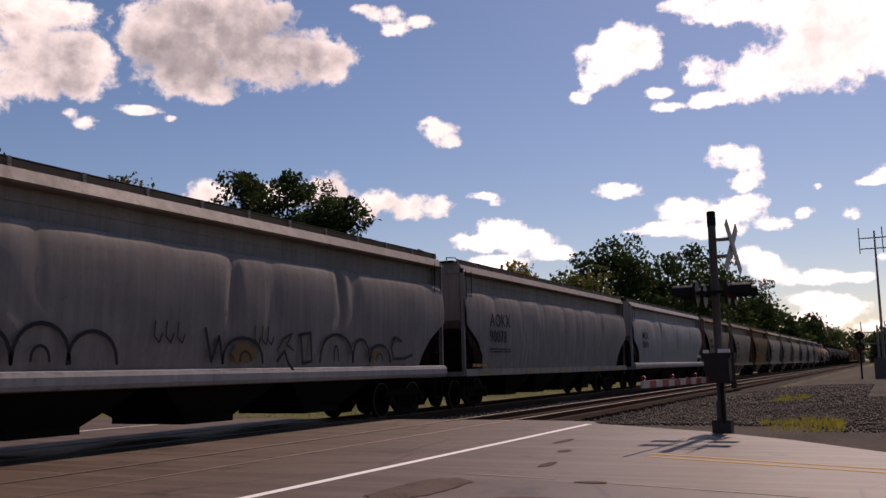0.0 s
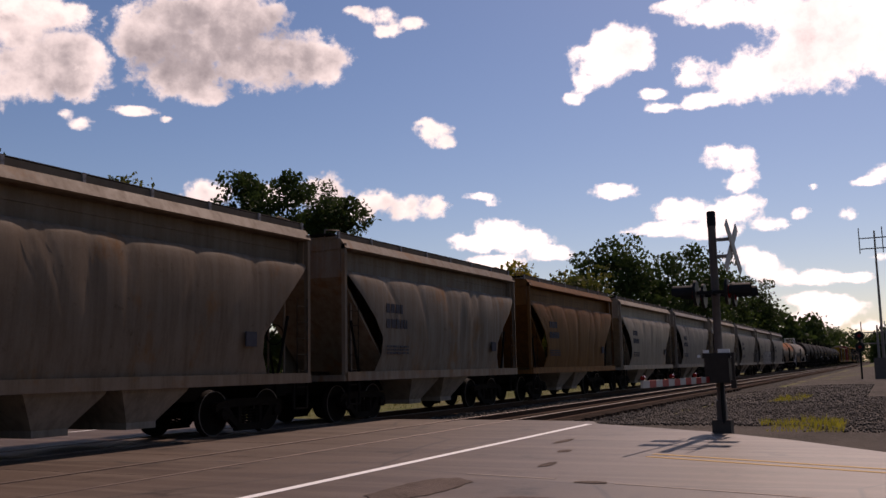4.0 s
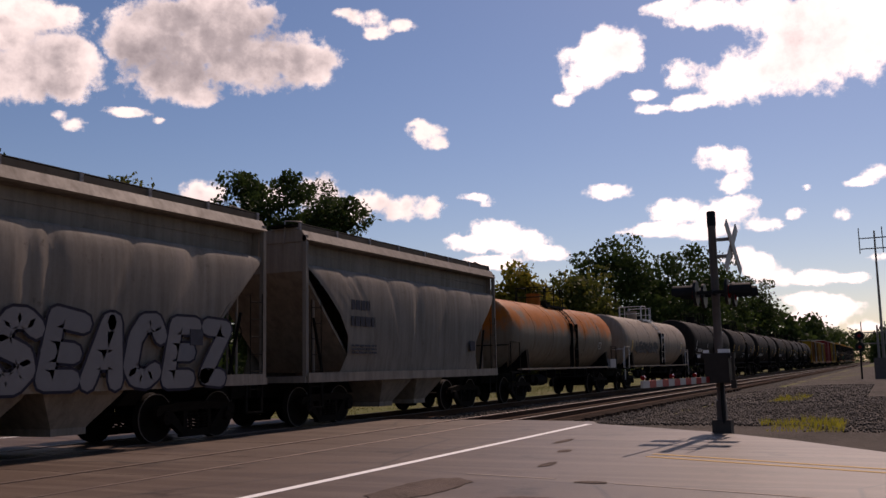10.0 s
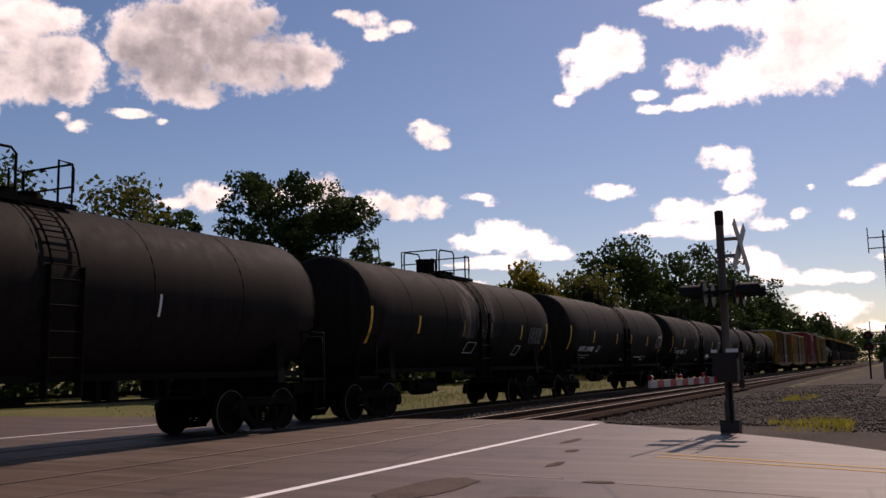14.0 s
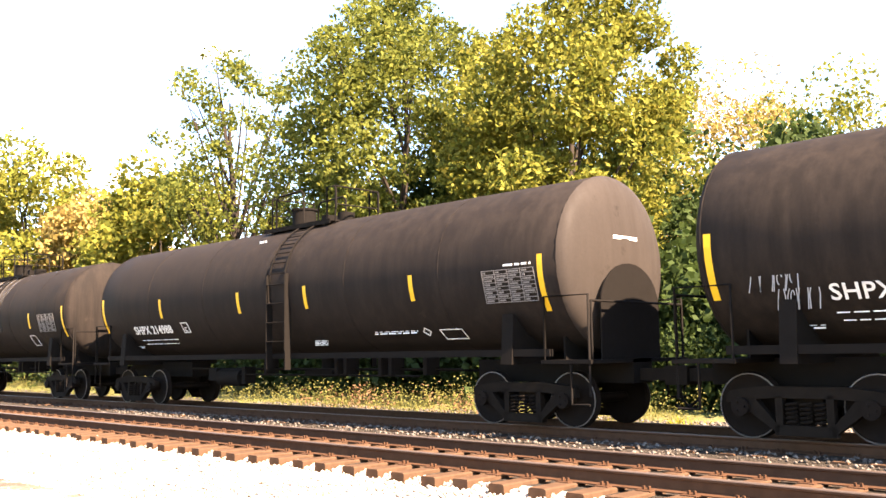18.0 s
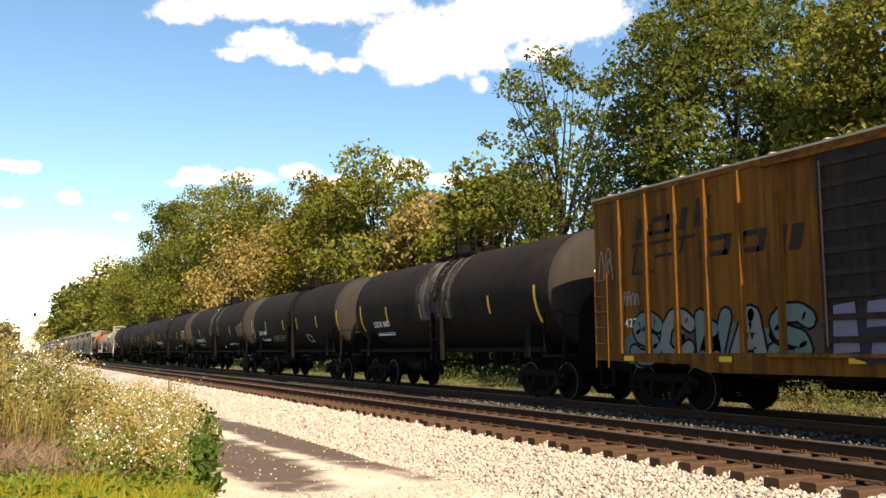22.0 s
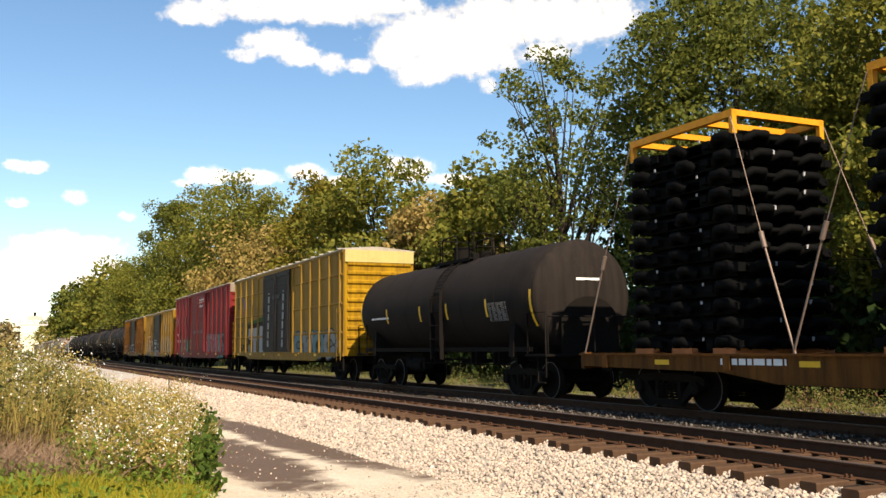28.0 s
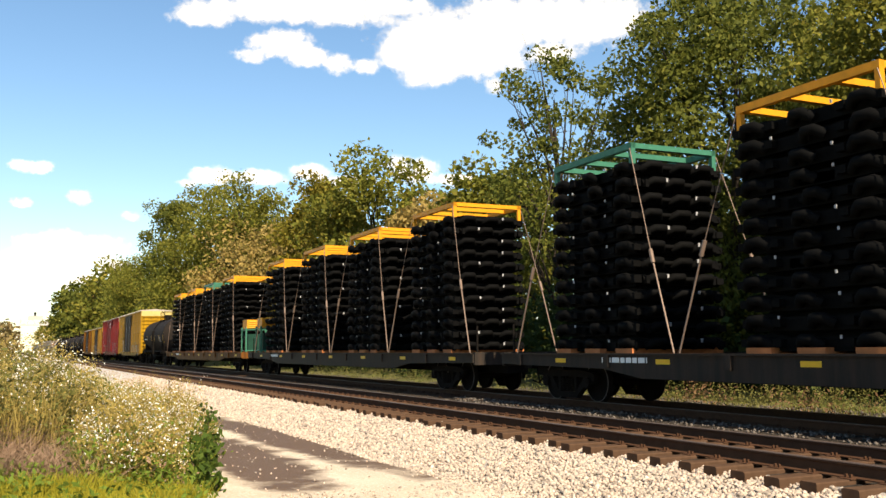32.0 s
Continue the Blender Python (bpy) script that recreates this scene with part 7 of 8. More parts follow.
for a, b, m, lab, sd in SHORT:
    rnd = random.Random(sd)
    dents = tuple((rnd.uniform(-4, 4), 0.14, rnd.uniform(0.04, 0.12)) for _ in range(3))
    car = put(hopper(b - a, m, lab, 2, panels=6, dents=dents, seed=sd), a, b)
    if sd == 9:
        put_mark(car, "CMEX", -3.75, 2.58, 0.36, DARK_MARK)
        put_mark(car, "150275", -3.8, 2.12, 0.36, DARK_MARK)
        scrawl(car, -2.2, 2.6, 1.55, 2.1, (0.10, 0.10, 0.10), 9, 20, r=0.018)
        bar_rows(car, -5.1, 1.62, 0.5, 0.2, 1, YELLOW_DULL, seed=3)
    elif sd == 11:
        sprayed(car, "JASEACEZ", -2.95, 4.3, 1.02, 2.32, ((0.22, 0.205, 0.21), (0.20, 0.19, 0.20)), (0.045, 0.04, 0.055), -1.612, 0.36, 0.16, 21, 1.30)
        put_mark(car, "CMEX", -3.6, 2.68, 0.30, DARK_MARK)
    else:
        bar_rows(car, -3.8, 2.75, 0.9, 0.24, 1, DARK_MARK, seed=sd)
        bar_rows(car, -3.8, 2.35, 1.15, 0.24, 1, DARK_MARK, seed=sd + 1)
    bar_rows(car, -3.8, 1.85, 1.2, 0.05, 3, DARK_MARK, seed=sd + 2)
    part("placard_holder", Sh().box(3.2, 3.55, -1.63, -1.60, 1.8, 2.1), DARK_MARK, car)
WR = plain("pale_handrail_paint", (0.45, 0.44, 0.42), 0.5)
car = put(tank(15.4, RUST_TANK, "short white tank car with an orange-rusted top", 1.36, 2.47, rail_mat=STEEL_DARK, side_rail=True, seed=1, marks=(("frame", 4.2, 2.0, 0.35, 0.3),)), 182.8, 198.2)
part("jacket_valve_box", Sh().box(5.3, 6.3, -1.55, -1.1, 1.15, 1.55), GREY_HOPPER2, car, "pale metal side box")
car = put(tank(17.6, WHITE_TANK, "dirty white tank car with faded lettering and a top platform", 1.40, 2.46, rail_mat=WR, side_rail=True, seed=2, stripes=((-6.3, 2.0, 0.5, 0.12), (6.0, 2.0, 0.5, 0.12)), marks=(("frame", 7.0 - 1.2, 2.2, 0.4, 0.35),)), 198.2, 215.8)
graffiti(car, -5.5, -0.9, 1.9, 2.45, ((0.20, 0.19, 0.19),), (0.16, 0.15, 0.15), 7, 31, y=-1.405, strokes=False)
# dusty black paint, lightened for direct sun on the head
SUNLIT_HEAD = paint("dusty_grey_head_paint", (0.038, 0.031, 0.027), dirt=(0.025, 0.020, 0.017), amount=0.4)
STR = ((-8.05, 1.94, 0.93, 0.11), (-4.84, 2.25, 0.48, 0.11), (-1.22, 2.23, 0.48, 0.11), (1.33, 2.23, 0.48, 0.11), (4.61, 2.23, 0.48, 0.11), (7.71, 1.92, 0.93, 0.11))
car = put(tank(17.6, BLACK_TANK, "black tank car with white lettering", 1.5, 2.74, seed=95, stripes=((-6.6, 2.1, 0.7, 0.08), (-2.6, 2.3, 0.4, 0.06), (2.6, 2.3, 0.4, 0.06)), marks=(("t", "GATX 3423", -5.9, 2.05, 0.30, WHITE_MARK), ("bars", -5.9, 1.9, 1.8, 0.05, 2))), 215.8, 233.4)
car = put(tank(15.7, BLACK_WORN, "black tank car with a yellow placard and white stencils", 1.5, 2.74, spill=True, seed=4, stripes=tuple((x * 0.82, z, h, w) for x, z, h, w in STR), marks=(("frame", 3.6, 1.65, 0.45, 0.4), ("panel", 4.6, 2.1, 1.2, 0.55), ("frame", -0.5, 1.7, 0.7, 0.4))), 233.4, 249.08)
SM = (("bars", -6.40, 1.70, 1.9, 0.030, 1), ("bars", -6.36, 1.60, 1.7, 0.030, 1), ("frame", -3.94, 1.84, 0.31, 0.29), ("t", "C", -3.86, 1.88, 0.17, WHITE_MARK), ("bars", 3.18, 1.68, 1.25, 0.025, 2), ("frame", 5.02, 1.46, 0.58, 0.28),
      ("panel", 6.50, 2.09, 1.15, 0.56), ("bars", 6.98, 2.70, 0.6, 0.035, 1), ("bars", 1.03, 1.55, 0.45, 0.018, 4), ("bars", -0.95, 3.86, 0.28, 0.05, 1), ("bars", -6.95, 1.55, 0.32, 0.025, 2), ("diamond", 4.66, 1.56, 0.2, 0.2))
car = put(tank(18.78, BLACK_TANK, "black tank car with yellow reflector strips and white lettering", 1.52, 2.75, seed=5, end_mat=SUNLIT_HEAD, stripes=STR, marks=(("t", "SHPX 214988", -6.47, 1.85, 0.335, WHITE_MARK),) + SM), 249.08, 267.86)
car = put(tank(18.78, BLACK_WORN, "scuffed black tank car with yellow strips and a white graffiti tag", 1.52, 2.75, spill=True, seed=6, end_mat=SUNLIT_HEAD, stripes=STR, marks=(("t", "SHPX 214868", -6.40, 1.85, 0.335, WHITE_MARK),) + SM), 267.86, 286.64)
scrawl(car, -7.45, -6.75, 2.0, 2.55, (0.42, 0.42, 0.42), 4, 41, y=-1.425, r=0.008)
scrawl(car, -7.1, -6.5, 1.75, 2.2, (0.42, 0.42, 0.42), 4, 43, y=-1.345, r=0.008)
car = put(tank(16.03, BLACK_TANK, "black tank car with white lettering and a grey scribbled tag", 1.50, 2.74, seed=7, end_mat=SUNLIT_HEAD, stripes=tuple((x * 0.9, z, h, w) for x, z, h, w in STR), marks=(("t", "LEOX 8409", -5.9, 2.05, 0.30, WHITE_MARK), ("bars", -5.8, 1.85, 1.6, 0.05, 2), ("frame", 2.2, 1.6, 0.6, 0.4))), 286.64, 302.67)
scrawl(car, -3.2, -1.2, 1.7, 2.4, (0.35, 0.35, 0.36), 5, 42, y=-1.30, r=0.014)
car = put(tank(16.33, BLACK_WORN, "black tank car with faded white lettering", 1.50, 2.74, spill=True, seed=8, end_mat=SUNLIT_HEAD, stripes=tuple((x * 0.8, z, h, w) for x, z, h, w in STR), marks=(("t", "LEOX 8407", -5.2, 2.05, 0.30, WHITE_MARK), ("bars", -5.2, 1.85, 1.6, 0.05, 2))), 302.67, 319.0)


def logo_blocks(car, small=False, dx=0.0):
    """Two slanted rows of dark blocks and a hooked line, faded."""
    def slab(x0, x1, z0, z1, lean=0.12):
        k = lean * (z1 - z0) / 0.45
        return Sh().prism([(x0, z0), (x1, z0), (x1 + k, z1), (x0 + k, z1)], -1.4935, -1.4895, "y")
    hook = ((-6.95, -4.95, 3.36, 3.43), (-6.98, -6.90, 2.80, 3.40), (-6.98, -6.25, 2.78, 2.85), (-6.2, -5.4, 3.08, 3.15), (-5.42, -5.32, 3.12, 3.38))
    wide = ((-6.82, -6.62, 3.52, 3.95), (-6.45, -5.72, 3.55, 3.63), (-6.42, -6.25, 3.55, 3.80), (-6.25, -5.70, 3.80, 3.92), (-5.86, -5.70, 3.55, 3.92), (-5.42, -5.22, 3.56, 3.98), (-5.0, -4.6, 3.56, 4.12),
            (-4.88, -4.68, 2.95, 3.50), (-4.68, -4.10, 2.95, 3.05), (-4.68, -4.10, 3.24, 3.34), (-4.22, -4.05, 2.95, 3.34), (-3.85, -3.68, 2.93, 3.33), (-3.68, -3.30, 2.93, 3.03), (-3.68, -3.30, 3.23, 3.33), (-3.36, -3.18, 2.93, 3.33), (-2.95, -2.72, 2.88, 3.32), (-2.62, -2.35, 2.88, 3.32))
    short = ((-6.72, -6.62, 3.55, 3.80), (-6.62, -6.42, 3.74, 3.80), (-6.05, -5.75, 3.55, 3.78), (-5.42, -5.32, 3.55, 3.80), (-5.05, -4.95, 3.55, 3.92), (-4.35, -4.05, 2.98, 3.22), (-4.35, -4.25, 2.98, 3.40), (-3.55, -3.25, 2.96, 3.20), (-2.75, -2.42, 2.94, 3.18))
    for x0, x1, z0, z1 in hook + (short if small else wide):
        part("logo_bar", slab(x0 + dx, x1 + dx, z0, z1), DARK_MARK if small else LOGO_FADED, car)


LOGO_FADED = plain("faded_dark_logo_paint", (0.035, 0.025, 0.02), 0.7)
RIBS50 = (-6.92, -6.0, -5.08, -4.2, -3.3, -2.36, 2.4, 3.3, 4.2, 5.1, 6.0, 6.92)
WHT, INK, TEAL, LIL = (0.48, 0.47, 0.46), (0.012, 0.012, 0.014), (0.07, 0.24, 0.20), (0.24, 0.21, 0.32)
car = put(boxcar(17.2, YBOX1, "rust-browned yellow boxcar with dark door and graffiti along the sill", 4.54, (-1.45, 1.95), DOOR_BLACK, RIBS50, YBOX_END, seed=1), 319.0, 336.2)
logo_blocks(car, dx=0.45)
put_mark(car, "427 61", -6.8, 1.70, 0.26, WHITE_MARK, -1.494)
for k in range(6):
    blob(car, -6.3 + 0.85 * k, 1.25 + 0.1 * (k % 2), 0.6, 0.38, ((0.10, 0.16, 0.15), (0.16, 0.15, 0.14), (0.13, 0.08, 0.07))[k % 3], -1.4915, 50 + k)
sprayed(car, "SCWAS", -6.6, -1.75, 0.92, 1.98, ((0.15, 0.21, 0.20), (0.26, 0.25, 0.24)), INK, -1.4935, 0.30, 0.1, 51)
blob(car, 0.15, 1.5, 1.5, 0.5, (0.05, 0.045, 0.06), -1.5815, 57)
for x0, x1, z0, z1 in ((-1.25, -0.75, 1.15, 1.95), (-0.6, 0.05, 1.55, 1.98), (0.2, 1.2, 1.66, 2.0), (0.2, 0.9, 1.2, 1.45), (1.05, 1.6, 1.12, 1.6), (-0.55, -0.2, 1.1, 1.4)):
    part("graffiti_block", Sh().prism([(x0, z0), (x1, z0 + 0.03), (x1 - 0.05, z1), (x0 + 0.04, z1 - 0.04)], -1.5836, -1.5826, "y"), gcol(LIL if x0 < 0.1 else (0.32, 0.30, 0.33)), car)
for k in range(5):
    blob(car, 2.5 + 1.0 * k, 1.45 + 0.12 * (k % 2), 0.75, 0.52, (0.025, 0.022, 0.024), -1.4915, 60 + k)
for k in range(3):
    blob(car, 2.6 + 1.7 * k, 1.02, 0.5, 0.16, ((0.22, 0.20, 0.08), (0.10, 0.06, 0.14))[k % 2], -1.4925, 64 + k)
for k, c in enumerate("SOZN"):
    sprayed(car, c, 2.2 + 1.15 * k, 3.45 + 1.15 * k, 1.0, 2.15, (INK,), (0.30, 0.28, 0.24), -1.4935 - 0.0005 * k, 0.30, 0.2, 53 + k, 1.4)
blob(car, 6.9, 1.45, 0.45, 0.5, (0.26, 0.25, 0.25), -1.4915, 70)
sprayed(car, "I", 6.6, 7.3, 1.05, 1.95, (WHT,), INK, -1.493, 0.3, 0.0, 54)
for k in range(4):      # pale primer patches beside the posts
    part("primer_patch", Sh().box(2.52 + 0.92 * k, 2.72 + 0.92 * k, -1.4915, -1.4905, 2.1, 3.2 + 0.15 * (k % 2)), gcol((0.17, 0.10, 0.03)), car)
for k in range(9):      # a long faded slogan, too worn to read
    part("worn_stencil", Sh().box(2.15 + 0.5 * k, 2.15 + 0.5 * k + 0.34, -1.4915, -1.4905, 3.72 - 0.01 * k, 3.98 - 0.01 * k), LOGO_FADED, car)
scrawl(car, -7.75, -7.2, 2.7, 3.5, (0.36, 0.33, 0.31), 2, 71, y=-1.492, r=0.012)
scrawl(car, -6.85, -6.3, 2.15, 2.5, (0.34, 0.32, 0.30), 4, 72, y=-1.492, r=0.012)
car = put(boxcar(17.4, YBOX2, "mustard yellow boxcar with black door and layered graffiti", 4.54, (-1.55, 1.66), DOOR_BLACK, (-7.25, -6.05, -4.85, -3.65, -2.45, 2.45, 3.65, 4.85, 6.05, 7.25), YBOX_END, seed=2), 336.2, 353.6)
logo_blocks(car, True, 0.35)
for body, x, z in (("RB", -5.53, 2.42), ("OX", -4.62, 2.42), ("31", -5.43, 2.03), ("868", -4.70, 2.03)):
    part("number_patch", Sh().box(x - 0.08, x + 0.64, -1.4925, -1.489, z - 0.06, z + 0.34), DARK_MARK, car, "black patch behind the lettering")
    put_mark(car, body, x, z, 0.28, WHITE_MARK, -1.4955)
for r_ in range(5):      # sprayed brick pattern
    for c_ in range(5):
        x0 = -7.88 + 0.40 * c_ + (0.2 if r_ % 2 else 0.0)
        part("graffiti_block", Sh().box(x0, x0 + 0.35, -1.4930, -1.4915, 0.90 + 0.25 * r_, 1.11 + 0.25 * r_), gcol((0.36, 0.36, 0.37)), car)
part("graffiti_ground", Sh().box(-7.93, -5.85, -1.4913, -1.4905, 0.86, 2.15), gcol(INK), car)
blob(car, -5.45, 1.35, 0.50, 0.62, (0.05, 0.10, 0.26), -1.4932, 74)
blob(car, -5.4, 1.5, 0.08, 0.09, (0.45, 0.33, 0.08), -1.4942, 75)
for k in range(5):
    blob(car, -5.9 + 1.0 * k, 2.2, 0.6, 0.22, (0.24, 0.15, 0.20), -1.4912, 76 + k)
sprayed(car, "A", -5.15, -4.0, 0.85, 1.85, ((0.42, 0.40, 0.36),), (0.02, 0.03, 0.03), -1.4945, 0.34, 0.05, 81)
sprayed(car, "C", -4.1, -2.55, 0.82, 2.25, ((0.42, 0.40, 0.37),), (0.03, 0.06, 0.055), -1.4950, 0.36, 0.05, 82, 1.3)
sprayed(car, "E", -2.75, -1.55, 0.85, 2.05, ((0.28, 0.27, 0.25),), (0.03, 0.06, 0.055), -1.4955, 0.36, 0.1, 83)
for x0, x1, z0, z1, c in ((-1.3, 0.0, 1.85, 2.2, WHT), (-0.85, -0.35, 0.85, 1.85, WHT), (-1.3, -0.9, 1.3, 1.55, WHT), (0.15, 0.6, 1.62, 1.85, (0.36, 0.36, 0.37)), (0.8, 1.3, 1.6, 1.9, (0.36, 0.36, 0.37)), (0.1, 0.5, 1.2, 1.4, (0.36, 0.36, 0.37)), (0.7, 1.2, 1.15, 1.4, (0.36, 0.36, 0.37))):
    part("graffiti_block", Sh().prism([(x0, z0), (x1, z0 - 0.03), (x1 + 0.03, z1), (x0 - 0.02, z1 + 0.02)], -1.5836, -1.5826, "y"), gcol(c), car)
blob(car, 0.6, 1.1, 0.9, 0.35, (0.26, 0.10, 0.14), -1.5818, 84)
for k in range(7):
    blob(car, 2.2 + 0.8 * k, 1.5 + 0.12 * (k % 2), 0.6, 0.62, ((0.27, 0.30, 0.30), (0.24, 0.16, 0.11), (0.22, 0.30, 0.33))[k % 3], -1.4912, 85 + k)
sprayed(car, "OWNIO", 1.85, 6.0, 0.85, 1.95, ((0.20, 0.26, 0.28), (0.23, 0.27, 0.28), (0.19, 0.24, 0.23)), (0.12, 0.11, 0.10), -1.4935, 0.34, 0.0, 92, 1.2)
for x0 in (5.55, 6.15):
    for z0 in (1.15, 1.75):
        part("graffiti_block", Sh().box(x0, x0 + 0.48, -1.4965, -1.4955, z0, z0 + 0.5), gcol((0.42, 0.38, 0.36)), car)
blob(car, 7.1, 1.6, 0.45, 0.6, (0.30, 0.35, 0.36), -1.4915, 93)
EM = [((-0.38, -0.34), (-0.28, -0.42), (0.38, 0.34), (0.28, 0.42)), ((0.38, -0.34), (0.28, -0.42), (-0.38, 0.34), (-0.28, 0.42))]


def cross_emblem(car, x, z, k, a, b):
    """Two crossed bars; the second lies over the first."""
    for n_, (pts, col) in enumerate(zip(EM, (a, b))):
        part("emblem_bar", Sh().prism([(x + u * k, z + v * k) for u, v in pts], -1.4930 - 0.0012 * n_, -1.4922 - 0.0012 * n_, "y"), gcol(col), car)


part("emblem_field", Sh().box(4.2, 4.9, -1.4918, -1.4910, 2.86, 3.54), gcol((0.62, 0.62, 0.62)), car)
cross_emblem(car, 4.55, 3.2, 0.84, (0.10, 0.13, 0.36), (0.10, 0.13, 0.36))
for k in range(8):
    blob(car, 1.9 + 0.70 * k, 1.36 + 0.18 * (k % 2), 0.55, 0.42, ((0.30, 0.28, 0.26), (0.24, 0.24, 0.30), (0.20, 0.27, 0.28), (0.30, 0.22, 0.20))[k % 4], -1.4906, 205 + k)
blob(car, 6.1, 1.7, 0.75, 0.75, (0.25, 0.24, 0.25), -1.4908, 220)
for k in range(5):
    blob(car, 2.6 + 0.9 * k, 2.15, 0.35, 0.32, ((0.26, 0.30, 0.31), (0.30, 0.25, 0.22))[k % 2], -1.4904, 225 + k)
for x0 in (3.3, 5.6):
    bar_rows(car, x0, 3.25, 0.55, 0.10, 2, DARK_MARK, -1.494, int(x0 * 9))
RIBS60 = tuple(x for x in np.linspace(-9.0, 9.0, 14))
car = put(boxcar(20.8, REDBOX, "tall oxide-red boxcar with double doors and green graffiti", 5.22, (-2.2, 2.6), REDBOX, RIBS60, REDBOX,
                 marks=(("NS", -8.62, 2.36, 0.31, WHITE_MARK, -1.494), ("471", -8.64, 1.88, 0.31, WHITE_MARK, -1.494), ("320", -7.62, 1.88, 0.31, WHITE_MARK, -1.494),
                        ("CLOSE AND LOCK", 0.55, 4.62, 0.19, WHITE_MARK, -1.605), ("BOTH DOORS BEFORE", 0.42, 4.40, 0.19, WHITE_MARK, -1.605), ("MOVING CAR", 0.75, 4.18, 0.19, WHITE_MARK, -1.605)), seed=3, doors=2, plate=WHITE_TANK), 353.6, 374.4)
blob(car, -8.6, 3.5, 0.32, 0.5, (0.16, 0.05, 0.05), -1.4912, 95)
scrawl(car, -8.95, -8.3, 3.1, 3.95, (0.38, 0.32, 0.32), 4, 63, y=-1.493, r=0.02)
blob(car, -7.2, 2.5, 0.22, 0.14, (0.02, 0.012, 0.012), -1.4912, 96)
for k in range(6):
    blob(car, -6.6 + 0.8 * k, 1.35, 0.65, 0.55, ((0.03, 0.16, 0.13), (0.05, 0.06, 0.16))[k % 2], -1.4912, 97 + k)
sprayed(car, "TEAKS", -6.85, -2.6, 0.88, 2.1, ((0.06, 0.26, 0.13), (0.09, 0.30, 0.10), (0.04, 0.22, 0.20)), (0.015, 0.04, 0.05), -1.4935, 0.29, 0.06, 61, 1.4)
part("graffiti_ground", Sh().prism([(2.7, 0.85), (7.7, 0.82), (8.2, 1.2), (7.7, 2.25), (2.75, 2.35)], -1.4918, -1.4910, "y"), gcol((0.22, 0.21, 0.27)), car)
sprayed(car, "TWIZE", 2.55, 8.25, 0.82, 2.33, ((0.40, 0.39, 0.40),), (0.40, 0.39, 0.40), -1.4915, 0.50, 0.05, 62, 1.02)
sprayed(car, "TWIZE", 2.6, 8.2, 0.85, 2.3, ((0.05, 0.27, 0.20), (0.10, 0.25, 0.24), (0.26, 0.05, 0.09), (0.05, 0.26, 0.17), (0.06, 0.24, 0.20)), (0.015, 0.02, 0.05), -1.4945, 0.27, 0.05, 62, 1.4)
for x0, z0, c in ((5.0, 1.55, (0.30, 0.04, 0.06)), (6.7, 0.95, (0.26, 0.04, 0.10)), (7.9, 0.95, (0.05, 0.05, 0.16)), (4.9, 0.92, (0.40, 0.22, 0.03))):
    part("graffiti_block", Sh().prism([(x0, z0), (x0 + 0.35, z0 + 0.06), (x0 + 0.2, z0 + 0.4), (x0 - 0.1, z0 + 0.3)], -1.4985, -1.4978, "y"), gcol(c), car)
part("placard_board", Sh().box(7.85, 8.4, -1.4995, -1.4985, 1.75, 2.15), DARK_MARK, car, "black notice board")
for x0 in (-0.2, 1.1, -1.4):
    bar_rows(car, x0, 2.55, 0.9, 0.06, 2, FADED_MARK, y=-1.605, seed=int(x0 * 10) + 40)
YBOX_PALE = paint("pale_yellow_top_plate_paint", (0.50, 0.40, 0.16), dirt=(0.3, 0.2, 0.08), amount=0.3)
RIBSY = tuple(x for x in np.linspace(-9.25, 9.25, 15))
car = put(boxcar(20.75, YBOX3, "tall tan-yellow boxcar with dark double doors and bright corrugated end", 5.18, (-2.6, 2.2), DOOR_BLACK, RIBSY, YBOX_END, seed=4, doors=2, plate=YBOX_PALE), 374.4, 395.15)
for z in (1.95, 3.08, 4.22):      # stringers between the posts
    for x0, x1 in ((-9.5, -2.8), (2.5, 9.5)):
        part("stringer", Sh().prism([(-1.488, z - 0.05), (-1.53, z - 0.02), (-1.53, z + 0.02), (-1.488, z + 0.05)], x0, x1), YBOX3, car)
for body, x, z, size in (("TB", -8.72, 2.52, 0.34), ("OX", -7.85, 2.52, 0.34), ("66", -8.72, 2.08, 0.34), ("49", -7.85, 2.08, 0.34), ("91", -6.95, 2.08, 0.34), ("next", -8.72, 3.80, 0.24), ("load", -8.72, 3.58, 0.24), ("any", -6.0, 3.84, 0.24), ("road", -6.0, 3.62, 0.24)):
    put_mark(car, body, x, z, size, DARK_MARK, -1.494)
cross_emblem(car, -7.08, 3.68, 1.45, (0.36, 0.04, 0.03), (0.07, 0.09, 0.40))
part("graffiti_ground", Sh().prism([(-6.35, 1.55), (-5.3, 1.5), (-5.25, 0.85), (-2.75, 0.85), (-2.75, 3.0), (-6.45, 2.72)], -1.4918, -1.4910, "y"), gcol((0.03, 0.13, 0.035)), car)
part("graffiti_ground", Sh().prism([(-6.28, 1.62), (-5.2, 1.58), (-5.15, 0.9), (-2.8, 0.9), (-2.8, 2.75), (-6.3, 2.62)], -1.4932, -1.4926, "y"), gcol(INK), car)
for pts in (((-6.1, 1.85), (-4.0, 1.75), (-3.95, 2.45), (-6.1, 2.42)), ((-5.0, 0.92), (-4.35, 0.92), (-4.4, 1.85), (-5.05, 1.85)), ((-3.75, 0.92), (-2.9, 0.92), (-2.95, 2.5), (-3.7, 2.5))):
    part("graffiti_block", Sh().prism(list(pts), -1.4948, -1.4942, "y"), gcol((0.40, 0.40, 0.41)), car)
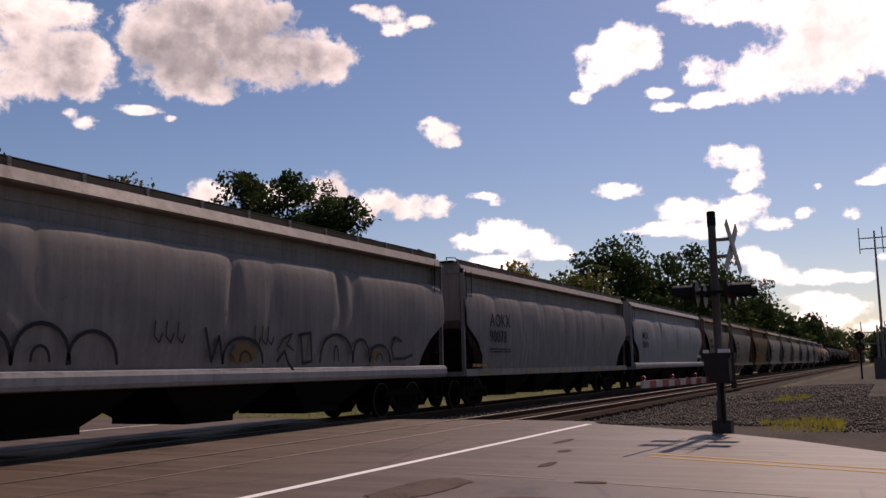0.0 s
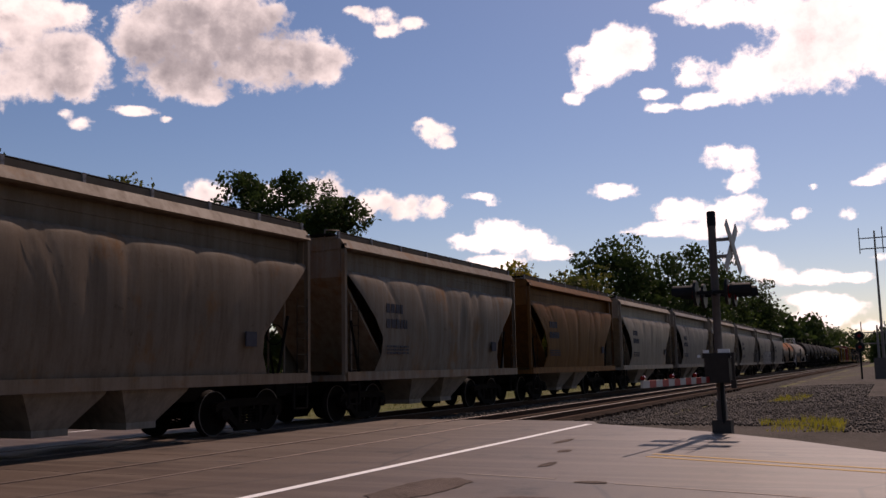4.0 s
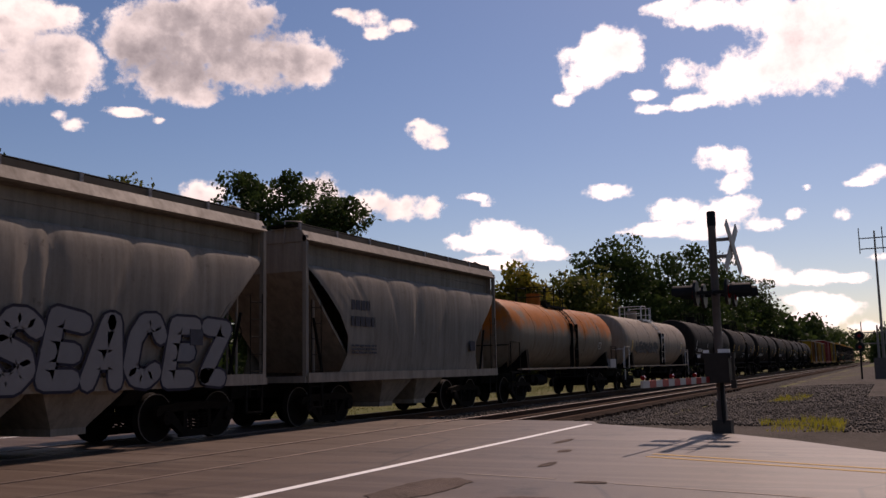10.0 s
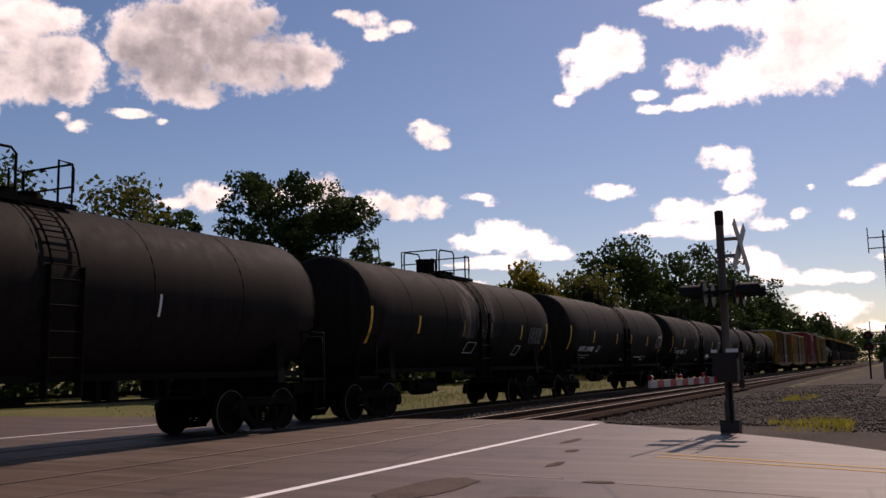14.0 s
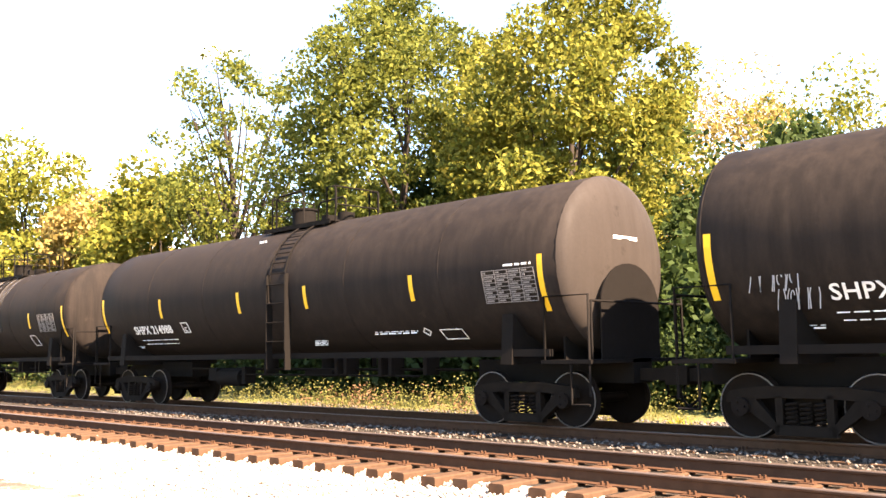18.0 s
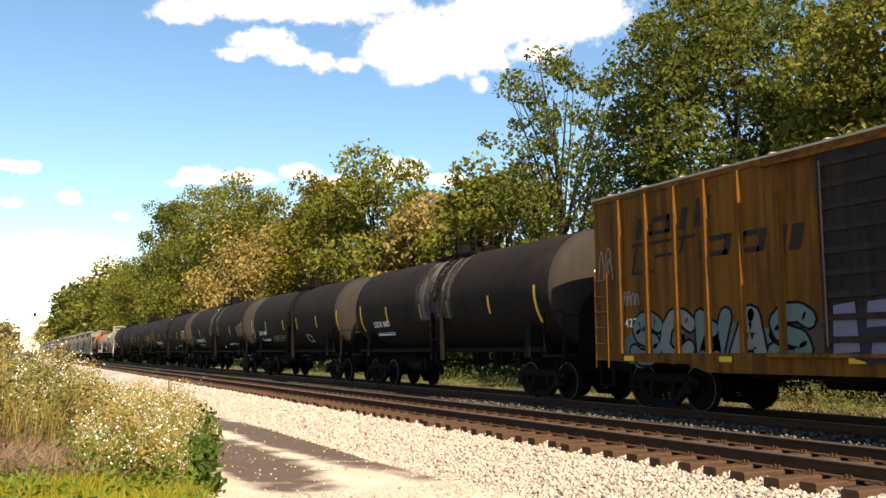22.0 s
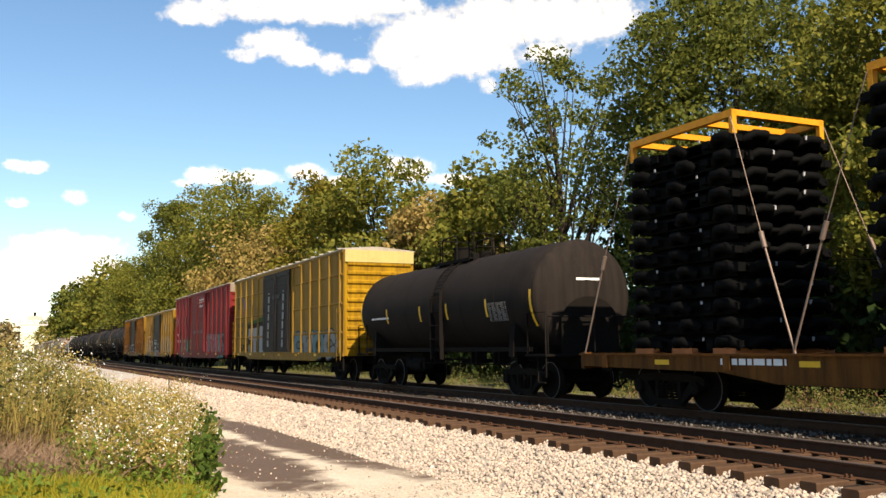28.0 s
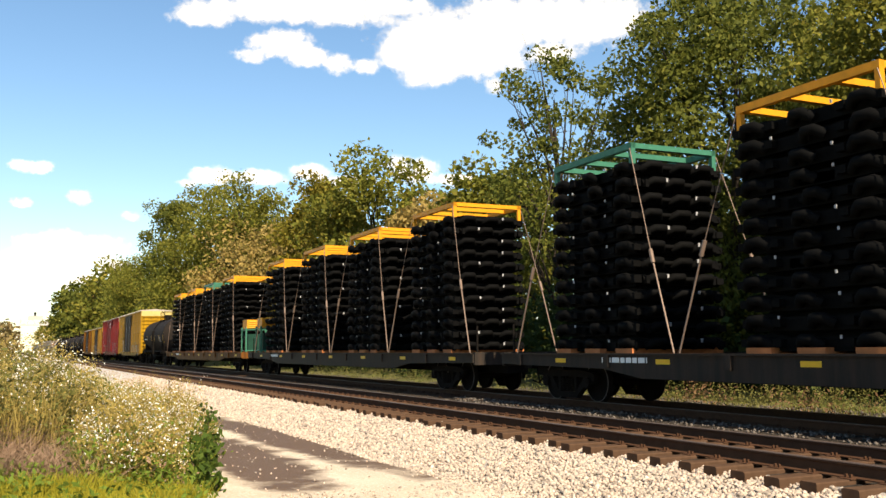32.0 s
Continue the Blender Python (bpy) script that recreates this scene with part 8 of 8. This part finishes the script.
sprayed(car, "EASE", -8.0, -6.2, 1.25, 1.6, ((0.05, 0.04, 0.03),), (0.14, 0.08, 0.03), -1.4935, 0.25, 0.1, 66)
blob(car, -5.75, 1.25, 0.3, 0.26, (0.03, 0.16, 0.30), -1.4940, 67)
sprayed(car, "ITI", -2.2, 1.8, 1.3, 4.1, ((0.30, 0.31, 0.33), (0.10, 0.09, 0.10)), INK, -1.606, 0.22, 0.05, 68)
for k in range(5):
    blob(car, 3.2 + 1.25 * k, 1.5, 0.8, 0.55, ((0.10, 0.22, 0.24), (0.28, 0.27, 0.24), (0.05, 0.16, 0.18))[k % 3], -1.4912, 69 + k)
sprayed(car, "CWOC", 2.7, 8.6, 0.9, 2.05, ((0.14, 0.28, 0.30), (0.32, 0.33, 0.33)), (0.05, 0.06, 0.06), -1.4935, 0.34, 0.05, 64)
car = put(tank(14.95, BLACK_TANK, "short black tank car with a grey-topped head", 1.46, 2.60, seed=9, end_mat=BLACK_WORN, stripes=tuple((x * 0.78, z - 0.1, h, w) for x, z, h, w in STR), marks=(("bars", -5.2, 2.3, 1.6, 0.12, 1), ("panel", 3.8, 2.0, 1.0, 0.5))), 395.15, 410.1)
FL = [(410.1, 438.85, FLAT_BROWN, "long rusty-yellow flat car", (-10.25, -4.05, 2.4, 8.5), 0), (438.85, 467.6, FLAT_BLACK, "long dark flat car with yellow reflectors", (-8.97, -2.5, 3.9, 10.2), 1),
      (467.6, 496.35, FLAT_BLACK, "long dark flat car with yellow reflectors", (-9.6, -3.2, 3.2, 9.6), 2), (496.35, 525.1, FLAT_BROWN, "long rusty-yellow flat car", (-9.6, -3.2, 3.2, 9.6), 3)]
for a, b, m, lab, xs_, k in FL:
    car = put(flatcar(b - a, m, lab, seed=70 + k), a, b)
    for i, x in enumerate(xs_):
        chassis_stack((a + b) / 2, x, RACK_GREEN if (k, i) in ((0, 2), (2, 0), (3, 1)) else RACK_YELLOW)
    if k == 0:
        bin_rack((a + b) / 2, 12.75)
    if k == 1:
        bin_rack((a + b) / 2, -12.6)

# ---------------------------------------------------------------- crossing signal, poles, wires
ALU = plain("dull_galvanised_metal", (0.20, 0.18, 0.165), 0.6, 0.3, 0.25)
SIGNAL_BLACK = plain("black_signal_enamel", (0.02, 0.02, 0.02), 0.45)
RED_LENS = plain("dark_red_signal_glass", (0.18, 0.01, 0.01), 0.15, var=0.05)
GATE_WHITE = plain("grubby_white_sheeting", (0.42, 0.38, 0.34), 0.6)
MAST_GREY = plain("dull_brown_grey_mast_paint", (0.10, 0.08, 0.07), 0.6, 0.1, 0.3)
DRIVE_DARK = plain("dark_grimy_casing", (0.045, 0.037, 0.032), 0.6)
DARK_BASE = plain("dark_damp_concrete", (0.07, 0.06, 0.052), 0.9, var=0.3)
GATE_RED = plain("gate_red_sheeting", (0.35, 0.03, 0.025), 0.5)
POLE_WOOD = plain("creosoted_pole_wood", (0.17, 0.092, 0.047), 0.85, 0.0, 0.4, 4, 0.5)
CONC_GREY = plain("cast_concrete", (0.20, 0.18, 0.165), 0.85, var=0.15)
WIRE = plain("black_cable", (0.015, 0.015, 0.015), 0.6)


def crossing_signal(x, y, z):
    t = thing("crossing_signal", "railway crossing signal mast with crossbuck and unlit lamps", "crossing signal", at=pose(x, y, z, 0, 0, -90))
    part("foundation", Sh().box(-0.17, 0.17, -0.17, 0.17, -0.4, 0.26), DARK_BASE, t, "square concrete base")
    part("mast", Sh().tube([(0, 0, 0.25), (0, 0, 4.14)], 0.076, 14), MAST_GREY, t)
    part("junction_base", Sh().box(-0.085, 0.085, -0.085, 0.085, 0.26, 0.62), MAST_GREY, t)
    part("bell", Sh().tube([(0, 0, 3.92), (0, 0, 4.19), (0, 0, 4.21)], 0.084, 14, taper=[0.084, 0.084, 0.06]), SIGNAL_BLACK, t, "dark cap on the mast top")
    cross = part("crossbuck", Sh().box(0.05, 0.36, -0.03, 0.03, 3.30, 3.36).box(0.05, 0.36, -0.03, 0.03, 3.62, 3.68), ALU, t, "bracket of the white crossbuck blades")
    for a in (-1, 1):
        b = Sh().box(-0.010, 0.010, -0.09, 0.09, -0.62, 0.62)
        part("blade", b, GATE_WHITE, cross, "white crossbuck blade", at=pose(0.36 + 0.02 * a, 0, 3.48) @ pose(0, 0, 0, 0, 0, -7) @ pose(0, 0, 0, 45 * a))
    arm = part("lamp_arm", Sh().tube([(0, -0.5, 2.62), (0, 0.5, 2.62)], 0.04, 10).box(-0.26, 0.26, -0.44, -0.40, 2.59, 2.65).box(-0.26, 0.26, 0.40, 0.44, 2.59, 2.65), SIGNAL_BLACK, t)
    for s in (-1, 1):
        for f in (-1, 1):
            lamp = part("flasher", Sh().tube([(f * 0.26, s * 0.42, 2.62), (f * 0.31, s * 0.42, 2.62)], 0.24, 24), SIGNAL_BLACK, arm, "round black target of an unlit flasher", at=None)
            part("flasher_lens", Sh().tube([(f * 0.31, s * 0.42, 2.62), (f * 0.34, s * 0.42, 2.62)], 0.12, 18), RED_LENS, arm)
            hood = [(f * 0.33 + f * d, s * 0.42 + 0.15 * math.sin(a), 2.62 + 0.15 * math.cos(a)) for d in (0, 0.38) for a in np.linspace(-1.9, 1.9, 11)]
            part("flasher_hood", Sh().add(hood, [(i, i + 1, 12 + i, 11 + i) for i in range(10)]), SIGNAL_BLACK, arm)
    part("gate_mechanism", Sh().box(-0.22, 0.22, -0.34, 0.34, 0.95, 1.45).box(-0.26, 0.26, -0.30, 0.30, 1.40, 1.50), DRIVE_DARK, t, "dark weathered gate drive box")
    part("counterweight", Sh().box(0.28, 0.33, -0.40, -0.34, 0.85, 1.50).box(0.26, 0.35, -0.44, -0.32, 0.85, 1.0), DRIVE_DARK, t)
    part("conduit", Sh().tube([(0.05, -0.16, 0.95), (0.05, -0.20, 0.6), (0.05, -0.14, 0.2)], 0.035, 8), SIGNAL_BLACK, t)
    part("bracket", Sh().box(-0.24, -0.14, -0.30, -0.24, 1.50, 1.56).box(0.03, 0.24, -0.30, -0.24, 1.50, 1.57).box(-0.345, -0.30, -0.30, -0.24, 1.42, 1.47).box(0.26, 0.30, -0.32, -0.30, 1.40, 1.45), WHITE_MARK, t, "white bracket ends")
    return t


SIGNAL_AT = (18.15, 2.93, -0.04)
crossing_signal(*SIGNAL_AT)


def gate_arm(x0, y0, x1, y1, z):
    t = thing("gate_arm", "lowered crossing gate arm with red and white stripes and small lamps", "gate arm")
    a, b = Vector((x0, y0, z)), Vector((x1, y1, z))
    n = 12
    for k in range(n):
        p, q = a.lerp(b, k / n), a.lerp(b, (k + 1) / n)
        d = (q - p).normalized()
        w = Vector((-d.y, d.x, 0)) * 0.02
        u = Vector((0, 0, 0.055))
        part("stripe", Sh().add([p - w - u, q - w - u, q + w - u, p + w - u, p - w + u, q - w + u, q + w + u, p + w + u], [(3, 2, 1, 0), (4, 5, 6, 7), (0, 1, 5, 4), (1, 2, 6, 5), (2, 3, 7, 6), (3, 0, 4, 7)]), GATE_WHITE if k % 2 else GATE_RED, t)
    for f in (0.25, 0.6, 0.98):
        p = a.lerp(b, f) + Vector((0, 0, 0.10))
        part("gate_lamp", Sh().tube([p + Vector((-0.05, 0, 0)), p + Vector((0.05, 0, 0))], 0.035, 12), RED_LENS, t)
    return t


def utility_pole(x, y, h, arms, label):
    t = thing("utility_pole", label, "utility pole", "utility poles", at=pose(x, y, ground_z(x, y) - 0.3))
    part("pole", Sh().tube([(0, 0, 0), (0, 0, h)], 0.16, 12, taper=[0.17, 0.115]), POLE_WOOD, t)
    for z, w in arms:
        part("crossarm", Sh().box(-w, w, -0.16, -0.05, z, z + 0.12), POLE_WOOD, t)
        for s in (-1, 1):
            part("brace", Sh().tube([(s * w * 0.6, -0.12, z), (0, -0.12, z - 0.55)], 0.02, 5), ALU, t)
            for f in (0.35, 0.92):
                part("insulator", Sh().tube([(s * w * f, -0.1, z + 0.1), (s * w * f, -0.1, z + 0.28)], 0.05, 8), CONC_GREY, t)
    return t


def cable(points, r, label):
    pts = []
    for (a, b) in zip(points, points[1:]):
        a, b = Vector(a), Vector(b)
        for k in range(12):
            f = k / 12
            pts.append(a.lerp(b, f) - Vector((0, 0, (b - a).length * 0.018 * 4 * f * (1 - f))))
    pts.append(Vector(points[-1]))
    return tagged(part("cable", Sh().tube(pts, r, 5), WIRE), label, "cable", "overhead cables")


utility_pole(6.36, 21.0, 10.9, ((10.25, 1.15),), "tall wooden utility pole with a crossarm behind the tracks")
utility_pole(24.5, -16.0, 11.5, ((10.8, 1.15),), "wooden utility pole across the road")
cable([(6.36, 21.0, 9.2), (24.5, -16.0, 10.2)], 0.035, "thick black overhead cable crossing the tracks")
cable([(6.56, 21.0, 9.9), (24.5, -16.0, 10.9)], 0.014, "thin overhead wire crossing the tracks")
cable([(7.26, 20.9, 10.2), (25.4, -16.0, 11.1)], 0.012, "thin overhead wire crossing the tracks")
cable([(5.36, 20.9, 10.2), (23.6, -16.0, 11.1)], 0.012, "thin overhead wire crossing the tracks")
cable([(6.36, 21.1, 8.0), (40, 60, 7.0)], 0.012, "thin black overhead service wire")


def street_lamp(px, py, lx, ly, z):
    t = thing("street_lamp", "grey cobra-head street lamp on a long arm from the wooden pole", "street lamp")
    part("arm", Sh().tube([(px, py, z - 0.5), ((px + lx) / 2, (py + ly) / 2, z + 0.02), (lx, ly, z)], 0.03, 8), ALU, t)
    part("lamp_head", Sh().tube([(lx - 0.1, ly, z), (lx + 0.25, ly - 0.1, z + 0.02), (lx + 0.55, ly - 0.2, z - 0.02)], 0.1, 10, taper=[0.05, 0.12, 0.06]), ALU, t)


street_lamp(6.36, 20.9, 8.05, 19.2, 7.95)


def bollard(x, y, h):
    tagged(part("bollard", Sh().tube([(x, y, -0.5), (x, y, h - 0.03), (x, y, h)], 0.2, 14, taper=[0.2, 0.2, 0.17]), CONC_GREY), "squat grey concrete post beside the far road edge", "bollard")


bollard(9.0, 20.3, 0.62)


def block_signal(x, y):
    t = thing("block_signal", "black trackside colour-light signal on a thin post", "railway signal", at=pose(x, y, -0.3))
    part("post", Sh().tube([(0, 0, 0), (0, 0, 3.6)], 0.07, 10), SIGNAL_BLACK, t)
    for z in (2.55, 3.4):
        part("signal_head", Sh().tube([(0.06, 0, z), (-0.10, 0, z)], 0.34, 20), SIGNAL_BLACK, t)
        part("signal_lens", Sh().tube([(-0.10, 0, z), (-0.13, 0, z)], 0.12, 14), RED_LENS, t)
    part("relay_case", Sh().box(-0.5, 0.5, -1.9, -0.9, 0, 1.7), MAST_GREY, t, "grey relay cabinet")
    part("ladder", ladder_bars(Sh(), 0.10, 0.40, 0.0, 0.2, 3.0, 9), SIGNAL_BLACK, t)


block_signal(78, 2.1)


def antenna(x, y, h):
    t = thing("radio_antenna", "slender radio antenna mast with small crossed elements", "antenna", at=pose(x, y, -0.3))
    part("mast", Sh().tube([(0, 0, 0), (0, 0, h)], 0.11, 8, taper=[0.13, 0.07]), ALU, t)
    for dz in (0, -0.9):
        part("element", Sh().tube([(-0.0, -1.2, h - 0.6 + dz), (0, 1.2, h - 0.6 + dz)], 0.05, 5), ALU, t)
    for y2 in (-1.2, -0.6, 1.2):
        part("rod", Sh().tube([(0, y2, h - 1.9), (0, y2, h + 0.3)], 0.045, 5), ALU, t)


antenna(86, 0.55, 12.4)
antenna(85, 0.9, 4.4)
gate_arm(17.9, 3.08, 14.2, 3.46, 0.97)


def signal_gantry(x, h):
    t = thing("signal_gantry", "pale steel signal cantilever over the tracks far off", "signal gantry", at=pose(x, 0, -0.4))
    part("leg", Sh().box(-0.2, 0.2, 2.6, 3.0, 0, h), WR, t)
    for z in (h, h - 1.4):
        part("chord", Sh().box(-0.15, 0.15, 2.4, 9.6, z - 0.10, z + 0.10), WR, t)
    for k in range(5):
        y = 2.6 + k * 1.4
        part("lattice_bar", Sh().tube([(0, y, h - 1.4), (0, y + 1.4, h)] if k % 2 else [(0, y, h), (0, y + 1.4, h - 1.4)], 0.07, 5), WR, t)
    part("walkway", Sh().box(-0.5, 0.5, 3.0, 9.4, h - 1.75, h - 1.55), GATE_WHITE, t)
    for y in np.arange(3.0, 9.5, 0.8):
        part("railing_post", Sh().box(-0.55, -0.45, y - 0.06, y + 0.06, h - 1.6, h - 0.4), GATE_WHITE, t)
    part("sign_panel", Sh().box(0.18, 0.26, 4.6, 8.2, h - 0.3, h + 0.75), GATE_WHITE, t, "white board")
    part("signal_head", Sh().box(-0.2, 0.2, 6.0, 6.6, h + 0.1, h + 1.7), SIGNAL_BLACK, t)


signal_gantry(-265, 10.2)

# ---------------------------------------------------------------- ties, spikes, loose ballast
def build_ties(cy, track):
    t = thing("track_ties", "weathered wooden ties of the %s track, rusty plates and spikes" % track, "railway ties", kind="structure")
    rnd = random.Random(int(cy * 10))
    shapes, dark_shapes = [], []
    for k in range(4):
        r2 = random.Random(k)
        sh = Sh()
        pr = [(-0.115, -0.06), (0.115, -0.06), (0.115, 0.05), (0.10, 0.065), (-0.10, 0.065), (-0.115, 0.05)]
        sh.prism([(a + r2.uniform(-0.006, 0.006), b) for a, b in pr], -1.40 - r2.uniform(0, 0.06), 1.3, "y")
        shapes.append(sh.mesh("tie_shape", TIE))
        dark_shapes.append(sh.mesh("tie_shape_dark", TIE_BACKLIT))
    x = ROAD_X0 - 0.4
    n = 0
    far = Sh()
    while x > -260:
        if x > -60:
            part("tie", shapes[n % 4], TIE, t, at=pose(x + rnd.uniform(-0.03, 0.03), cy + rnd.uniform(-0.05, 0.05), -0.235, 0, 0, rnd.uniform(-1.2, 1.2)))
        else:
            far.box(x - 0.11, x + 0.11, cy - 1.3, cy + 1.3, -0.29, -0.172)
        x -= 0.52
        n += 1
    x = ROAD_X1 + 0.5
    while x < 260:
        if x < 55:
            part("tie", dark_shapes[n % 4], TIE_BACKLIT, t, at=pose(x + rnd.uniform(-0.03, 0.03), cy + rnd.uniform(-0.05, 0.05), -0.235, 0, 0, rnd.uniform(-1.2, 1.2)))
        else:
            far.box(x - 0.11, x + 0.11, cy - 1.3, cy + 1.3, -0.29, -0.172)
        x += 0.52
        n += 1
    tagged(part("far_ties", far, TIE, t), kind="stuff")
    fix = Sh()
    x = ROAD_X0 - 0.4
    while x > -45:
        for ry in (cy - GAUGE / 2, cy + GAUGE / 2):
            fix.box(x - 0.09, x + 0.09, ry - 0.16, ry + 0.16, -0.172, -0.160)
            for s in (-1, 1):
                fix.box(x - 0.045, x - 0.02, ry + s * 0.085 - 0.015, ry + s * 0.085 + 0.015, -0.165, -0.12)
                fix.box(x + 0.02, x + 0.045, ry + s * 0.085 - 0.015, ry + s * 0.085 + 0.015, -0.165, -0.12)
        x -= 0.52
    tagged(part("tie_plates_and_spikes", fix, RAIL_RUST, t), kind="stuff")


build_ties(NEAR_TRACK, "near")
build_ties(TRAIN_TRACK, "far")


def bed_height(y):
    prof = bed_profile(5.9, 16.6)
    return float(np.interp(y, [p[0] for p in prof], [p[1] for p in prof]))


def scatter_stones(name, label, boxes, mat, seed):
    """Angular stones as squashed irregular octahedra."""
    rng = np.random.default_rng(seed)
    V, F = [], []
    base = np.array([(1, 0, 0), (0, 1, 0), (-1, 0, 0), (0, -1, 0), (0, 0, 1), (0, 0, -1)], float)
    tri = np.array([(0, 1, 4), (1, 2, 4), (2, 3, 4), (3, 0, 4), (1, 0, 5), (2, 1, 5), (3, 2, 5), (0, 3, 5)])
    o = 0
    for x0, x1, y0, y1, n, s0, s1, fn in boxes:
        x, y = rng.uniform(x0, x1, n), rng.uniform(y0, y1, n)
        z = np.array([fn(a, b) for a, b in zip(x, y)])
        s = rng.uniform(s0, s1, n)
        v = base[None] * rng.uniform(0.55, 1.2, (n, 6, 1)) * s[:, None, None] * np.array([1, 1, 0.75])
        a = rng.uniform(0, 6.28, n)
        c, sn = np.cos(a)[:, None], np.sin(a)[:, None]
        v = np.stack([v[:, :, 0] * c - v[:, :, 1] * sn, v[:, :, 0] * sn + v[:, :, 1] * c, v[:, :, 2] + 0.35 * v[:, :, 0]], 2)
        v += np.stack([x, y, z + s * 0.35], 1)[:, None, :]
        V.append(v.reshape(-1, 3))
        F.append((tri[None] + (o + np.arange(n)[:, None, None] * 6)).reshape(-1, 3))
        o += n * 6
    V, F = np.concatenate(V), np.concatenate(F)
    me = bpy.data.meshes.new(name)
    me.vertices.add(len(V))
    me.vertices.foreach_set("co", V.astype(np.float32).ravel())
    me.loops.add(len(F) * 3)
    me.loops.foreach_set("vertex_index", F.astype(np.int32).ravel())
    me.polygons.add(len(F))
    me.polygons.foreach_set("loop_start", np.arange(0, len(F) * 3, 3, dtype=np.int32))
    me.update(calc_edges=True)
    me.materials.append(mat)
    return tagged(part(name, me, mat), label, "ballast", kind="stuff")


def stone_mat():
    m, n, l, bs = _mat("mixed_limestone_stones")
    g = n.new("ShaderNodeNewGeometry")
    c = _ramp(n, l, g.outputs["Random Per Island"], 0.0, 1.0, (0.20, 0.165, 0.135, 1), (0.57, 0.49, 0.405, 1))
    e = c.node.color_ramp.elements.new(0.45)
    e.color = (0.38, 0.32, 0.265, 1)
    e = c.node.color_ramp.elements.new(0.93)
    e.color = (0.50, 0.36, 0.28, 1)
    f = _noise(n, l, 30)
    l.new(_mix(n, l, 0.3, c, _mix(n, l, f, (0.2, 0.2, 0.2), (0.9, 0.9, 0.9)), 'OVERLAY'), bs.inputs["Base Color"])
    bs.inputs["Roughness"].default_value = 0.9
    bs.inputs["Specular IOR Level"].default_value = 0.1
    return m


STONES = stone_mat()
bz = lambda a, b: bed_height(b)
scatter_stones("loose_ballast", "loose pale crushed limestone beside the near track",
               [(-16, 3, 5.7, 8.0, 22000, 0.022, 0.05, bz), (-32, -16, 5.7, 8.0, 14000, 0.03, 0.06, bz), (-60, -32, 5.8, 8.0, 9000, 0.05, 0.08, bz)], STONES, 91)
scatter_stones("path_gravel", "small loose stones on the gravel path",
               [(-12, 2, 3.0, 6.0, 5000, 0.012, 0.03, lambda a, b: ground_z(a, b) + 0.02), (-24, -11, 3.0, 6.0, 260, 0.012, 0.03, lambda a, b: ground_z(a, b) + 0.022), (-40, -12, 5.7, 6.4, 2600, 0.02, 0.04, lambda a, b: ground_z(a, b) + 0.02)], STONES, 92)

scatter_stones("gravel_heap", "low heaps of pale crushed stone behind the tracks",
               [(cx - 2.2, cx + 2.2, 17.3, 19.5, 3000, 0.025, 0.06, lambda a, b, c=cx, h=hh: ground_z(a, b) + h * math.exp(-((a - c) / 2.0) ** 2 - ((b - 18.5) / 0.55) ** 2) + 0.01) for cx, hh in ((-1.6, 0.36),)], STONES, 95)


def dark_stone_mat():
    m, n, l, bs = _mat("mixed_grey_stones")
    g = n.new("ShaderNodeNewGeometry")
    c = _ramp(n, l, g.outputs["Random Per Island"], 0.0, 1.0, (0.04, 0.034, 0.029, 1), (0.155, 0.131, 0.112, 1))
    l.new(c, bs.inputs["Base Color"])
    bs.inputs["Roughness"].default_value = 0.9
    bs.inputs["Specular IOR Level"].default_value = 0.1
    return m


DARK_STONES = dark_stone_mat()
scatter_stones("shoulder_gravel", "coarse grey gravel beside the road and signal",
               [(20.5, 34, 1.5, 6.6, 7200, 0.02, 0.055, lambda a, b: ground_z(a, b) + 0.02), (34, 60, 1.0, 6.6, 5400, 0.04, 0.08, lambda a, b: ground_z(a, b) + 0.02), (19, 40, -2.0, 1.6, 4800, 0.02, 0.05, lambda a, b: ground_z(a, b) + 0.02),
                (-30, 6.5, 15.6, 20.4, 9000, 0.03, 0.085, lambda a, b: max(ground_z(a, b) + 0.03, bed_height(b) if b < 16.6 else -9))], DARK_STONES, 93)
scatter_stones("fouled_ballast", "brown oil-stained ballast stones between the rails",
               [(-25, 6.9, 8.6, 9.8, 4800, 0.025, 0.045, lambda a, b: bed_height(b) - 0.02), (-25, 6.9, 10.2, 12.4, 5400, 0.025, 0.05, bz),
                (-20, 6.9, 14.3, 16.6, 3000, 0.03, 0.06, bz), (21.6, 45, 5.9, 8.0, 5400, 0.03, 0.06, bz), (21.6, 40, 10.2, 12.3, 2400, 0.03, 0.06, bz)], DARK_STONES, 94)

# ---------------------------------------------------------------- what moves
SPEED = 15.32      # metres a second, steady


def motions():
    for car, s in PLAN:
        walk(car, [(t, pose(s - SPEED * t, TRAIN_TRACK, 0)) for t in (0, 32)])
    for load, s, z in LOADS:
        walk(load, [(t, pose(s - SPEED * t, TRAIN_TRACK, z)) for t in (0, 32)])
    for c, p in CLOUDS:
        walk(c, [(0, Matrix.Translation(-WIND * p[1]) @ p[0]), (32, Matrix.Translation(WIND * (32 - p[1])) @ p[0])])


motions()
